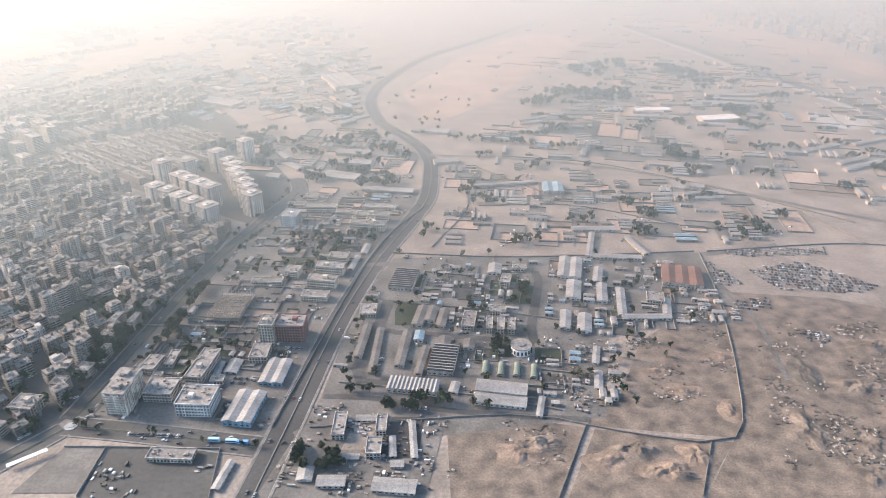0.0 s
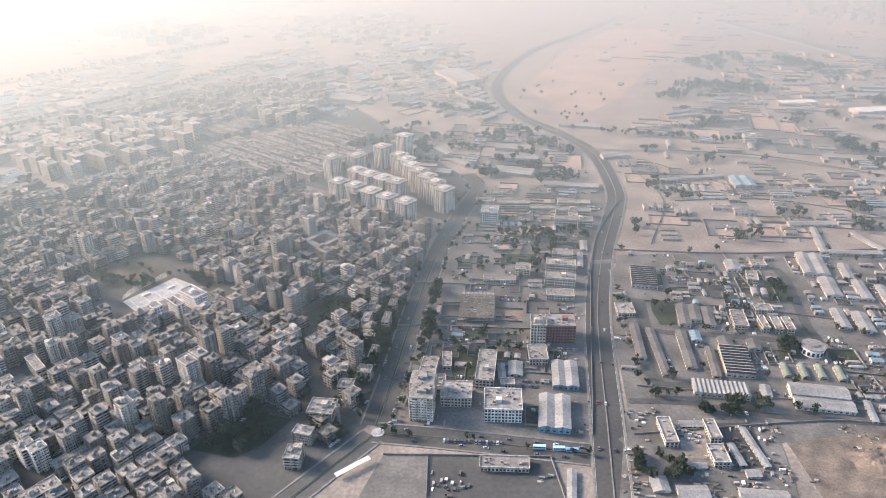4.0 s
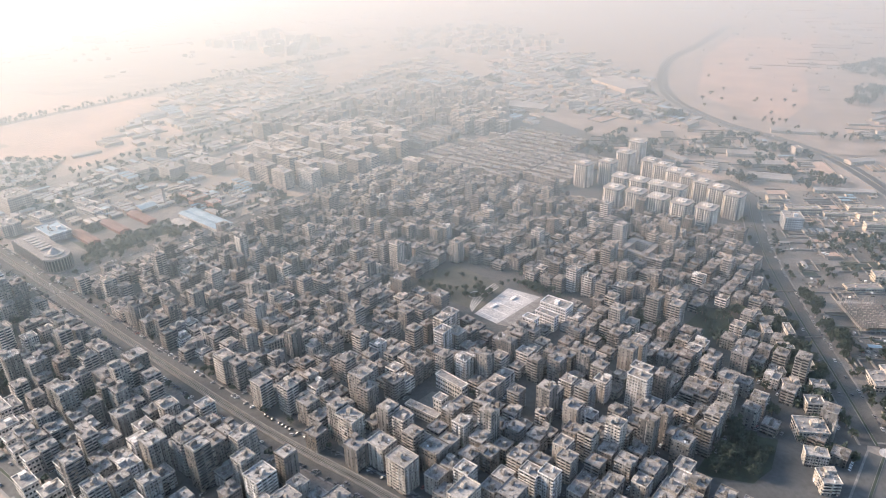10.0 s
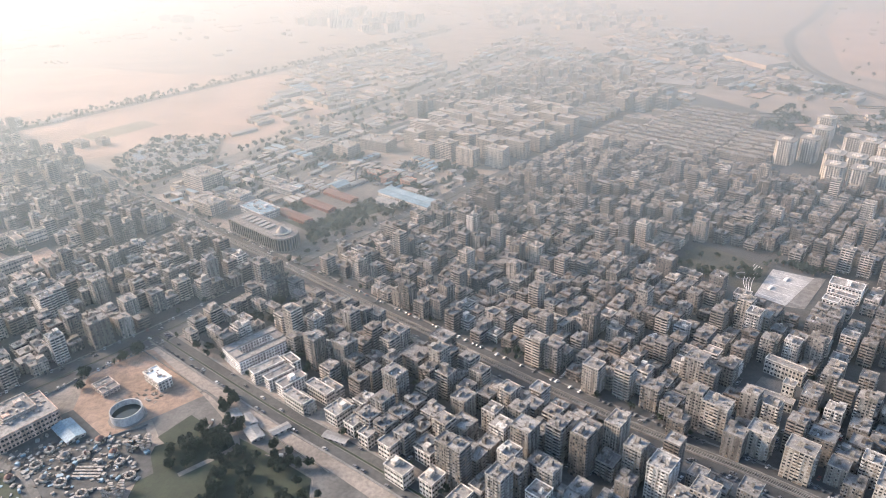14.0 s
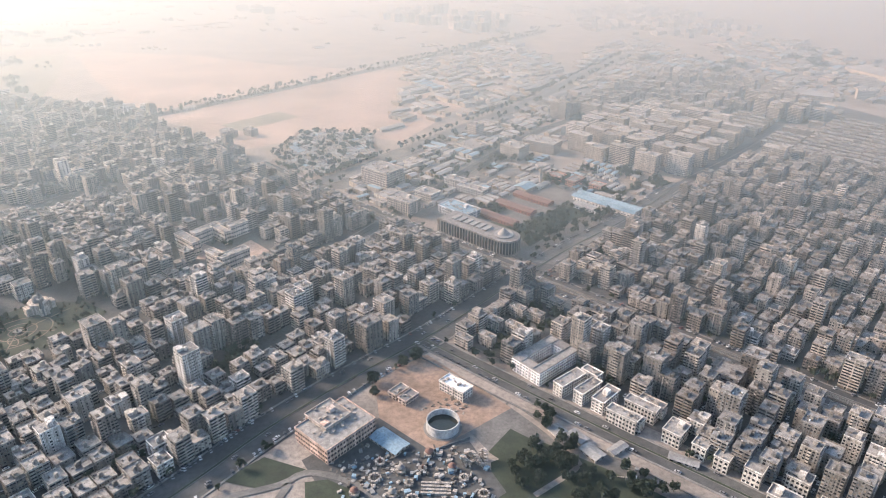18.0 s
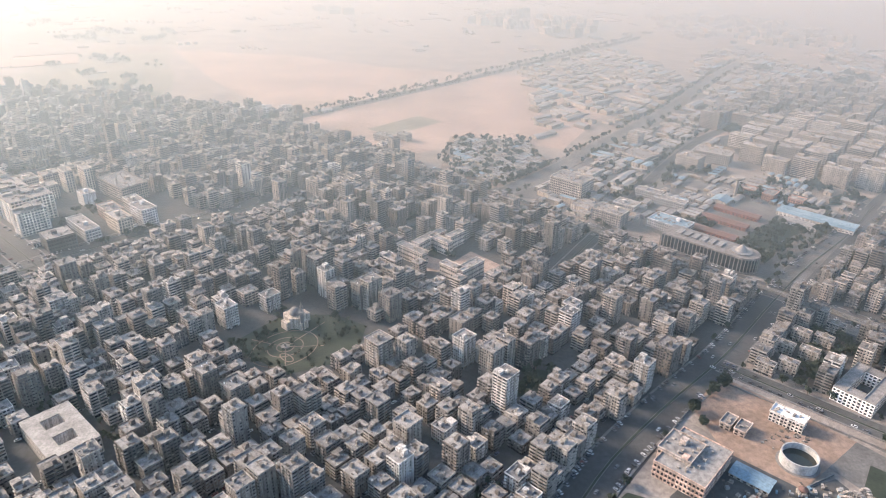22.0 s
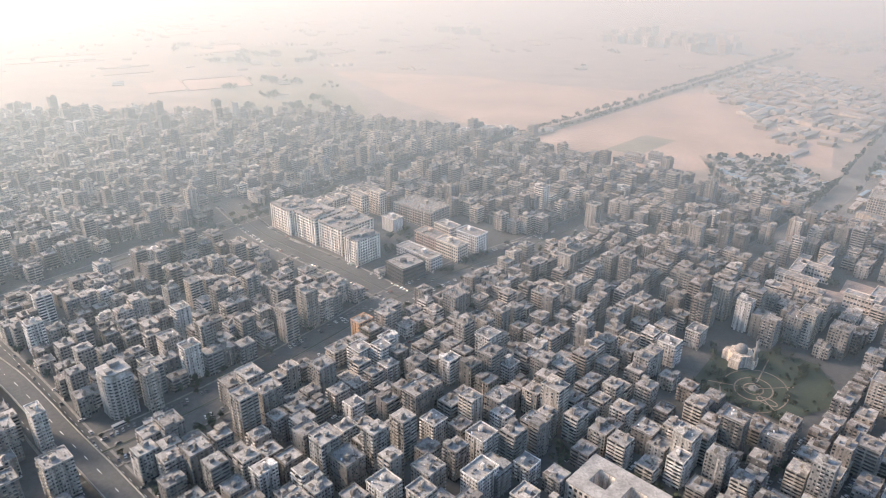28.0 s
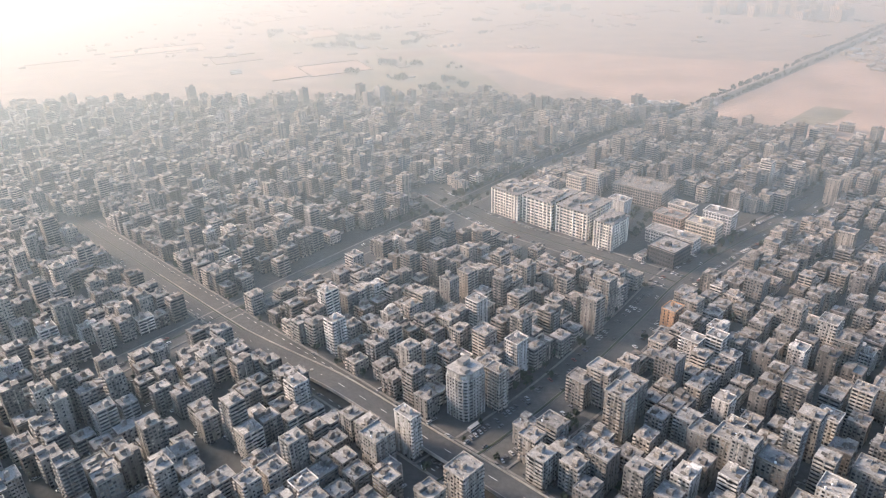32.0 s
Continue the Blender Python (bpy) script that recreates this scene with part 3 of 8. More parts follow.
def claim(x, y, r):
    TAKEN.append((x, y, r))
    CELLS.setdefault((int(x // 40), int(y // 40)), []).append((x, y, r))


def is_free(x, y, r, slack=0.0):
    i, j = int(x // 40), int(y // 40)
    for a in (i - 1, i, i + 1):
        for b in (j - 1, j, j + 1):
            for px, py, pr in CELLS.get((a, b), ()):
                if math.hypot(px - x, py - y) < pr + r - slack:
                    return False
    return True


COLOUR_WORD = {0: "tan", 1: "grey-brown", 2: "beige", 3: "dark brown", 4: "sand-coloured", 5: "grey", 6: "cream", 7: "brown", 8: "white", 9: "orange"}


def house_kind(floors):
    return "apartment_tower" if floors >= 8 else "apartment_building" if floors >= 6 else "apartment_house"


JOINED = {"glazing", "balcony_front", "floor_band", "roof_clutter"}  # pieces too small to pick apart


def put_apartment(x, y, ang, floors, style, variant, near, tone, scale=(1, 1), group="apartment buildings", label=""):
    body, kids = apartment(floors, style, variant, near)
    ob = new(house_kind(floors), body)
    ob.matrix_world = Matrix.LocRotScale((x, y, 0), Euler((0, 0, radians(ang))), (scale[0], scale[1], 1))
    k = random.Random(int(x * 7 + y * 13)).uniform(0.88, 1.12)
    ob.color = (*(min(0.85, c * k) for c in PALETTE[tone]), 1)
    word = "tall" if floors >= 10 else "mid-height" if floors >= 6 else "low"
    tagged(ob, label or f"{word} {COLOUR_WORD[tone]} concrete apartment block with balconies and cluttered roof", "apartment building", group)
    for name, me in kids:
        piece = child(name, me, ob)
        if name in JOINED:
            tagged(piece, kind="stuff")
    return ob


# towers and houses whose places are known: x, y, width, depth, bearing, height
TRAM_TOWERS = [(-434.1, 286.6, 9.6, 13.2, 51, 17.8), (-468.2, 312.3, 8.4, 9.6, 51, 16.0), (-432.9, 319.6, 10.8, 10.8, 51, 16.9), (-507.0, 338.2, 9.6, 10.8, 51, 16.0), (-466.3, 251.0, 12, 10.8, 51, 16.9), (-479.4, 273.9, 12, 8.4, 51, 19.5), (-453.3, 239.5, 10.8, 10.8, 51, 16.0), (-517.9, 270.8, 10.8, 10.8, 51, 19.5), (-408.9, 261.1, 10.8, 13.2, 51, 16.0), (-419.0, 274.7, 10.8, 12, 51, 13.3), (-395.7, 271.1, 10.8, 12, 51, 13.3), (-388.1, 299.2, 8.4, 8.4, 51, 10.7), (-381.3, 335.9, 8.4, 8.4, 51, 15.1), (-392.6, 357.8, 9.6, 8.4, 51, 17.8)]
MID_TOWERS = [(-602.8, 332.2, 10.8, 10.8, 51, 19.5), (-575.4, 306.9, 9.6, 10.8, 51, 18.6), (-554.3, 338.6, 12, 12, 51, 17.8), (-567.5, 332.2, 13.2, 14.4, 51, 10.7), (-543.7, 297.0, 10.8, 9.6, 51, 12.4), (-543.7, 281.3, 10.8, 10.8, 51, 11.5), (-618.9, 336.7, 9.6, 9.6, 51, 18.6), (-590.9, 368.2, 7.2, 8.4, 51, 12.4), (-624.1, 361.7, 8.4, 8.4, 51, 14.1)]
WEST_TOWERS = [(-823.5, 322.1, 10.8, 9.6, 51, 21.0), (-843.0, 356.2, 10.8, 9.6, 51, 16.6), (-822.8, 354.2, 7.2, 9.6, 51, 17.5), (-788.3, 387.2, 9.6, 9.6, 51, 14.9), (-763.8, 401.5, 9.6, 10.8, 51, 17.5), (-758.1, 343.2, 8.4, 9, 51, 16.6), (-743.2, 358.6, 13.2, 10.8, 51, 15.8), (-761.7, 366.8, 9.6, 9.6, 51, 14.9), (-738.8, 386.0, 9.6, 10.8, 51, 12.3), (-884.2, 394.5, 10.8, 10.8, 51, 15.8), (-901.6, 404.4, 10.8, 9.6, 51, 15.8), (-884.2, 350.6, 12, 12, 51, 15.8), (-845.1, 377.4, 10.8, 10.8, 51, 12.3)]
PARK_TOWERS = [(-979.0, 305.9, 10.8, 9.6, 51, 17.8), (-957.3, 317.8, 9.6, 10.8, 51, 16.9), (-943.0, 312.6, 10.8, 10.8, 51, 15.1), (-969.5, 379.0, 9.6, 10.8, 51, 12.4), (-896.3, 403.5, 12, 9.6, 51, 18.6), (-931.7, 427.3, 10.8, 10.8, 51, 19.5), (-916.0, 409.1, 10.8, 10.8, 51, 13.3), (-991.4, 316.0, 10.8, 10.8, 51, 10.7)]
FAR_WEST_TOWERS = [(-1120.0, 385.8, 10.8, 8.4, 51, 12.6), (-1103.8, 368.5, 9.6, 8.4, 51, 14.3), (-1116.3, 361.1, 9.6, 10.8, 51, 12.6), (-1129.5, 341.7, 10.8, 10.8, 51, 16.0), (-1148.2, 322.3, 12, 10.8, 51, 16.0), (-1056.1, 370.6, 10.8, 9.6, 51, 17.6), (-1082.0, 331.8, 14.4, 10.8, 51, 15.1), (-1076.8, 313.7, 9.6, 9.6, 51, 10.9), (-1057.1, 303.1, 10.8, 10.8, 51, 15.1), (-1036.2, 310.4, 9.6, 10.8, 51, 16.8), (-1050.8, 327.4, 10.8, 9.6, 51, 15.1), (-1090.7, 273.8, 10.8, 10.8, 51, 15.1), (-1075.9, 283.3, 10.8, 10.8, 51, 14.3), (-1105.7, 284.0, 10.8, 12, 51, 16.8)]
CROSSING_TOWERS = [(-1052.2, 288.8, 10.8, 12, 51, 11.9), (-1117.0, 296.6, 10.8, 12, 51, 15.0), (-1129.2, 307.9, 9.6, 9.6, 51, 13.5), (-1192.8, 348.3, 9.6, 8.4, 51, 17.4), (-1204.0, 334.3, 8.4, 8.4, 51, 15.8), (-1207.1, 357.1, 9.6, 9.6, 51, 15.8), (-1232.5, 295.6, 6, 10.8, 51, 19.0), (-1242.4, 287.7, 10.8, 10.8, 51, 15.8), (-1210.0, 271.5, 12, 10.8, 51, 18.2), (-1179.4, 297.7, 9.6, 10.8, 51, 16.6), (-1188.8, 304.0, 9.6, 8.4, 51, 9.5), (-1166.7, 329.8, 9.6, 10.8, 51, 13.5), (-1163.0, 283.9, 10.8, 10.8, 51, 15.8)]
EAST_TOWERS = [(-293.8, 320.8, 7.2, 11.5, 51, 18.0), (-288.0, 345.8, 8.4, 7.2, 51, 15.5), (-323.3, 310.5, 8.4, 9.6, 51, 13.9), (-286.7, 274.3, 9.6, 9.6, 51, 12.2), (-234.9, 342.7, 10.8, 10.8, 51, 11.4), (-249.7, 321.8, 10.8, 9.6, 51, 10.6)]
COURT_TOWERS = [(-309.6, 430.3, 7.2, 8.4, 51, 16.4), (-301.0, 423.9, 7.2, 8.4, 51, 14.9), (-284.2, 411.2, 7.2, 7.2, 51, 14.1), (-432.4, 501.4, 8.4, 8.4, 51, 13.4), (-398.8, 500.7, 8.4, 8.4, 51, 14.1), (-367.4, 491.0, 6, 6, 51, 12.6), (-394.9, 405.8, 9.6, 9.6, 51, 13.4), (-388.7, 384.6, 8.4, 9.6, 51, 13.4), (-385.5, 364.0, 9.6, 10.8, 51, 13.4), (-376.1, 342.1, 9.6, 9.6, 51, 12.6), (-359.8, 359.1, 9.6, 9.6, 51, 11.2), (-420.1, 425.5, 10.8, 12, 51, 14.1)]
LOW_HOUSES = [(-230.8, 257.5, 9, 10.8, -4, 6.6), (-229.0, 271.9, 11.4, 7.2, -15, 6.6), (-218.1, 321.9, 9.6, 8.4, -7, 6.1), (-204.9, 320.0, 9, 8.4, -8, 6.1), (-213.3, 307.4, 9.6, 8.4, -7, 6.1), (-201.9, 336.3, 4.8, 13.2, -8, 6.1), (-206.7, 354.4, 9.6, 7.2, -7, 6.1), (-209.7, 372.5, 5.4, 13.2, -8, 6.1), (-197.6, 371.3, 4.8, 13.2, -7, 6.1), (-195.2, 388.8, 5.4, 9.6, -8, 6.1), (-207.3, 390.6, 4.8, 9.6, -8, 6.1), (-218.8, 335.5, 7.8, 8.4, -4, 5.1)]
SMALL_BLOCKS = [(-693.9, 361.2, 5.4, 10.8, 51, 6.2), (-681.8, 363.5, 5.4, 10.8, 51, 6.2), (-667.3, 374.4, 5.4, 10.8, 51, 6.2), (-654.6, 387.2, 5.4, 10.8, 51, 6.2), (-677.6, 379.3, 5.4, 10.8, 51, 6.2), (-664.3, 392.0, 5.4, 10.8, 51, 6.2), (-642.5, 400.5, 5.4, 10.8, 51, 6.2), (-618.9, 303.7, 6, 14.4, 51, 6.2), (-607.4, 313.4, 6, 14.4, 51, 6.2), (-599.6, 298.2, 12, 4.8, 51, 6.2)]
WHITES = {(-1090.7, 273.8), (-1116.3, 361.1), (-293.8, 320.8), (-843.0, 356.2), (-309.6, 430.3), (-1076.8, 313.7), (-1056.1, 370.6), (-823.5, 322.1), (-843.0, 356.2), (-788.3, 387.2), (-758.1, 343.2), (-466.3, 251.0), (-969.5, 379.0), (-1103.8, 368.5), (-1076.8, 313.7), (-1057.1, 303.1), (-1090.7, 273.8), (-1192.8, 348.3), (-1232.5, 295.6), (-293.8, 320.8), (-381.3, 335.9), (-392.6, 357.8), (-309.6, 430.3), (-301.0, 423.9), (-388.7, 384.6), (-624.1, 361.7)}
CREAMS = {(-479.4, 273.9), (-419.0, 274.7), (-284.2, 411.2), (-758.1, 343.2), (-507.0, 338.2), (-468.2, 312.3), (-392.6, 357.8), (-763.8, 401.5), (-408.9, 261.1), (-453.3, 239.5), (-1057.1, 303.1), (-381.3, 335.9), (-385.5, 364.0), (-313.2, 318.1), (-823.5, 322.1), (-1120.0, 385.8), (-822.8, 354.2), (-738.8, 386.0), (-896.3, 403.5), (-288.0, 345.8), (-479.4, 273.9), (-434.1, 286.6), (-979.0, 305.9), (-578.4, 287.4)}
SLIM = 0.82  # the balconies stand out from the walls
for rows, group in ((TRAM_TOWERS, "towers by the tram avenue"), (MID_TOWERS, "towers by the tram avenue"), (WEST_TOWERS, "towers of the western district"), (PARK_TOWERS, "towers round the park"), (FAR_WEST_TOWERS, "towers of the far western district"),
                    (CROSSING_TOWERS, "towers round the crossing"), (EAST_TOWERS, "towers of the eastern district"), (COURT_TOWERS, "towers round the white square"), (LOW_HOUSES, "low blocks by the dual road"), (SMALL_BLOCKS, "small blocks by the hotel")):
    for i, (x, y, w, d, ang, h) in enumerate(rows):
        style = min(range(6), key=lambda k: abs(STYLES[k][0] - w) + abs(STYLES[k][1] - d))
        tone = 9 if (x, y) == (-1120.0, 385.8) else 8 if (x, y) in WHITES else 6 if (x, y) in CREAMS or rows in (LOW_HOUSES, SMALL_BLOCKS) else (i * 5 + int(h)) % 6
        put_apartment(x, y, ang, max(3, round(h / FLOOR)), style, i % 3, True, tone, (SLIM * w / STYLES[style][0], SLIM * d / STYLES[style][1]), group)
        claim(x, y, 0.46 * max(w, d))


# further single blocks: x, y, width, depth, bearing, height, colour
LANDMARK_ROW = [(-1212.0, 381.9, 9, 9, 51, 17, 8), (-1200.6, 324.6, 7, 9, 51, 19, 6), (-1185.5, 380.3, 8, 8, 51, 10, 8), (-1150.5, 397.0, 9, 11, 51, 22, 2), (-1157.3, 383.4, 9, 10, 51, 20, 2), (-1109.2, 394.4, 9, 10, 51, 12, 6), (-1128.3, 366.1, 11, 9, 51, 8, 6), (-1158.2, 330.0, 10, 12, 51, 17, 4), (-1153.9, 310.9, 10, 11, 51, 21, 2), (-1186.8, 294.1, 8, 9, 51, 13, 4), (-1054.8, 355.3, 10, 10, 51, 18, 1), (-1030.9, 355.5, 9, 11, 51, 16, 0), (-1022.0, 352.7, 10, 9, 51, 14, 2)]
CORNER_ROW = [(-1027.4, 330.2, 9, 11, 51, 20, 6), (-1085.5, 323.8, 10, 11, 51, 18, 3), (-1062.3, 321.8, 8, 9, 51, 18, 6), (-1057.1, 282.9, 14, 10, 51, 14, 8), (-1089.5, 361.6, 9, 9, 51, 8, 6), (-1077.7, 298.6, 9, 9, 51, 9, 0), (-1105.5, 311.0, 8, 8, 51, 10, 4), (-1125.8, 300.9, 10, 9, 51, 12, 0), (-430.1, 273.6, 9, 10, 51, 13, 1), (-475.0, 258.9, 9, 9, 51, 19, 2), (-434.3, 244.5, 10, 9, 51, 11, 5), (-490.6, 287.0, 10, 10, 51, 11, 1), (-508.3, 306.8, 9, 8, 51, 10, 8)]
STREET_ROW = [(-523.1, 300.7, 9, 9, 51, 15, 6), (-512.9, 292.0, 9, 9, 51, 12, 2), (-482.2, 316.0, 9, 10, 51, 16, 6), (-429.1, 312.7, 9, 9, 51, 15, 1), (-450.0, 285.7, 9, 9, 51, 10, 3), (-457.1, 304.2, 9, 10, 51, 12, 2), (-297.1, 312.1, 8, 12, 51, 20, 8), (-296.1, 338.8, 8, 10, 51, 18, 2), (-257.7, 385.3, 9, 9, 51, 16, 4), (-269.0, 390.4, 8, 9, 51, 17, 5), (-348.8, 345.4, 8, 9, 51, 11, 8), (-313.2, 318.1, 8, 8, 51, 12, 8), (-333.3, 334.6, 9, 9, 51, 14, 1)]
QUARTER_ROW = [(-344.3, 299.7, 8, 7, 51, 8.5, 6), (-331.0, 296.6, 9, 9, 51, 14, 4), (-313.9, 263.6, 9, 9, 51, 11, 2), (-339.3, 272.9, 9, 8, 51, 12, 6), (-354.7, 257.9, 8, 10, 51, 11, 8), (-347.5, 254.9, 8, 9, 51, 12, 8), (-383.3, 244.1, 14, 10, 51, 14, 6), (-291.7, 305.8, 9, 8, 51, 8.5, 8), (-380.2, 270.5, 10, 9, 51, 9, 3), (-363.4, 247.5, 13, 10, 51, 11, 1), (-359.4, 266.4, 8, 9, 51, 11, 4), (-356.3, 312.2, 8, 8, 51, 11, 5), (-829.2, 348.5, 11, 10, 51, 16, 2)]
BACK_ROW = [(-786.0, 395.6, 10, 9, 51, 14, 8), (-766.0, 350.7, 8, 9, 51, 8, 6), (-764.1, 333.3, 10, 7, 51, 6, 6), (-772.1, 379.0, 9, 8, 51, 9, 0), (-413.3, 482.0, 10, 8, 51, 9, 6), (-382.8, 307.4, 9, 9, 51, 8, 4)]
PARKSIDE_ROW = [(-1011.4, 464.1, 9, 10, 51, 17, 6), (-1023.4, 532.7, 9, 9, 51, 13, 4), (-1050.6, 563.1, 10, 9, 51, 13, 0), (-1039.7, 599.9, 9, 9, 51, 11, 6), (-1074.6, 411.5, 11, 11, 51, 16, 1), (-1061.6, 425.9, 9, 8, 51, 7, 4), (-1050.1, 438.1, 10, 9, 51, 8, 4), (-1039.2, 452.7, 10, 9, 51, 7, 2), (-1028.5, 427.5, 9, 9, 51, 11, 2), (-1030.2, 403.2, 9, 9, 51, 9, 4), (-1058.6, 382.6, 10, 9, 51, 9, 8), (-1084.5, 396.7, 9, 9, 51, 8, 2), (-986.7, 546.2, 9, 10, 51, 17, 4)]
PLAZA_ROW = [(-950.0, 584.2, 9, 8, 51, 7, 8), (-953.0, 549.2, 9, 9, 51, 11, 2), (-915.6, 561.9, 9, 9, 51, 13, 6), (-886.8, 601.9, 10, 9, 51, 12, 2), (-894.9, 558.5, 10, 9, 51, 9, 5), (-894.5, 516.0, 11, 10, 51, 12, 1), (-873.4, 530.1, 11, 9, 51, 13, 4), (-837.3, 575.9, 9, 9, 51, 12, 2), (-874.8, 497.5, 8, 9, 51, 15, 5), (-862.7, 507.0, 7, 8, 51, 15, 8), (-908.5, 491.2, 9, 9, 51, 11, 6), (-905.2, 479.2, 9, 9, 51, 13, 2), (-939.5, 439.4, 9, 10, 51, 17, 1)]
GARDEN_ROW = [(-955.3, 445.0, 9, 9, 51, 10, 6), (-934.3, 474.8, 9, 9, 51, 14, 1), (-932.1, 511.0, 9, 9, 51, 9, 4), (-998.7, 421.1, 9, 9, 51, 12, 4), (-1017.5, 403.6, 9, 9, 51, 10, 5), (-915.6, 424.5, 9, 10, 51, 19, 5), (-955.5, 426.3, 11, 9, 51, 13, 3), (-966.0, 402.7, 11, 9, 51, 8, 6), (-951.8, 397.3, 11, 9, 51, 10, 8), (-992.7, 395.7, 10, 9, 51, 9, 2), (-898.5, 425.2, 9, 9, 51, 11, 5), (-915.0, 401.6, 10, 9, 51, 14, 2), (-1174.2, 394.8, 9, 9, 51, 11, 4)]
FRINGE_ROW = [(-1189.6, 402.5, 9, 9, 51, 11, 2), (-1218.5, 413.1, 9, 9, 51, 16, 6), (-1251.8, 433.3, 9, 10, 51, 15, 1), (-1197.4, 386.7, 10, 8, 51, 8, 4), (-1163.8, 444.9, 10, 9, 51, 9, 4), (-1177.3, 442.2, 11, 8, 51, 8, 6), (-987.0, 386.5, 9, 9, 51, 10, 6), (-923.8, 414.8, 8, 9, 51, 17, 8), (-909.8, 309.6, 10, 11, 51, 14, 0), (-864.5, 296.5, 11, 10, 51, 12, 4), (-849.4, 300.8, 10, 9, 51, 8, 8), (-879.2, 311.1, 9, 10, 51, 11, 5), (-1000.8, 363.8, 10, 9, 51, 10, 2)]
WESTERN_ROW = [(-1106.0, 360.8, 8, 9, 51, 14, 8), (-1109.1, 407.9, 11, 9, 51, 10, 5), (-861.2, 391.7, 9, 9, 51, 9, 3)]
for rows in (LANDMARK_ROW, CORNER_ROW, STREET_ROW, QUARTER_ROW, BACK_ROW, PARKSIDE_ROW, PLAZA_ROW, GARDEN_ROW, FRINGE_ROW, WESTERN_ROW):
    for i, (x, y, w, d, ang, h, tone) in enumerate(rows):
        style = min(range(6), key=lambda k: abs(STYLES[k][0] - w) + abs(STYLES[k][1] - d))
        put_apartment(x, y, ang, max(3, round(h / FLOOR)), style, i % 4, False, tone, (SLIM * w / STYLES[style][0], SLIM * d / STYLES[style][1]), "single apartment blocks")
        claim(x, y, 0.44 * max(w, d))


# ---- halls, schools and offices whose places are known ----
def windows_on(parent, w, d, h, floors, bay=1.6, sides=(0, 1, 2, 3), frac=0.6, tall=1.1):
    for side in sides:
        length = w if side % 2 == 0 else d
        n = max(1, int(length / bay))
        s = Shape()
        fh = h / floors
        for k in range(floors):
            for b in range(n):
                a = -length / 2 + length / n * (b + 0.5)
                s.wallquad(side, a - length / n * frac / 2, a + length / n * frac / 2, k * fh + fh * 0.3, k * fh + min(fh * 0.85, fh * 0.3 + tall), w, d)
        tagged(part("glazing", s, [GLASS], parent), kind="stuff")


def flat_block(x, y, w, d, ang, h, tone=(0.5, 0.46, 0.4), name="office_building", label="", category="building", floors=None, roofm=ROOF, glazed=True, bands=False):
    """A flat-roofed block with window rows, a roof slab, a parapet and plant on the roof."""
    floors = floors or max(1, round(h / 2.0))
    s = Shape()
    s.box(-w / 2, w / 2, -d / 2, d / 2, 0, h - 0.2, top=False)
    trim = Shape()
    if bands:
        for k in range(1, floors + 1):
            z = k * (h - 0.4) / floors
            trim.box(-w / 2 - 0.3, w / 2 + 0.3, -d / 2 - 0.3, d / 2 + 0.3, z - 0.1 * h / floors, z + (0.12 * h / floors if k < floors else 0.1), bottom=True)
    ob = new(name, s.mesh("wall", PLASTER))
    ob.color = (*(c * 0.92 for c in tone), 1)  # dusty plaster
    ob.matrix_world = pose(x, y, 0, 0, 0, ang)
    tagged(ob, label or "flat-roofed plastered block with rows of windows", category)
    if bands:
        tagged(part("floor_band", trim, [PLASTER], ob), kind="stuff")
    if glazed:
        windows_on(ob, w, d, h - 0.4, floors)
    s = Shape()
    s.box(-w / 2 - 0.3, w / 2 + 0.3, -d / 2 - 0.3, d / 2 + 0.3, h - 0.2, h + 0.1, bottom=True)
    part("roof", s, [roofm], ob)
    s = Shape()
    for x0, x1, y0, y1 in ((-w / 2 - 0.3, w / 2 + 0.3, -d / 2 - 0.3, -d / 2), (-w / 2 - 0.3, w / 2 + 0.3, d / 2, d / 2 + 0.3), (-w / 2 - 0.3, -w / 2, -d / 2, d / 2), (w / 2, w / 2 + 0.3, -d / 2, d / 2)):
        s.box(x0, x1, y0, y1, h + 0.1, h + 0.65)
    part("parapet", s, [PLASTER], ob)
    rng = random.Random(int(x * 3 + y))
    s = Shape()
    for _ in range(int(w * d / 18) + 2):
        a, b, c = rng.uniform(0.4, 1.5), rng.uniform(0.4, 1.5), rng.uniform(0.3, 1.1)
        px, py = rng.uniform(-w / 2 + 0.9, w / 2 - 0.9), rng.uniform(-d / 2 + 0.9, d / 2 - 0.9)
        s.box(px - a / 2, px + a / 2, py - b / 2, py + b / 2, h + 0.1, h + 0.1 + c)
    tagged(part("roof_clutter", s, [CLUTTER], ob), kind="stuff")
    if w > 6 and d > 6 and h > 5.5:
        s = Shape()
        px, py = rng.uniform(-w / 5, w / 5), rng.uniform(-d / 5, d / 5)
        s.box(px - 1.5, px + 1.5, py - 1.3, py + 1.3, h + 0.1, h + 2.3)
        part("stair_head", s, [PLASTER], ob)
    claim_box(x, y, w, d, ang)
    return ob


def claim_box(x, y, w, d, ang):
    n = max(1, round(max(w, d) / min(w, d)))
    c, s = math.cos(radians(ang)), math.sin(radians(ang))
    for i in range(n):
        t = ((i + 0.5) / n - 0.5) * max(w, d)
        ox, oy = (t, 0) if w >= d else (0, t)
        claim(x + c * ox - s * oy, y + s * ox + c * oy, min(w, d) * 0.6)


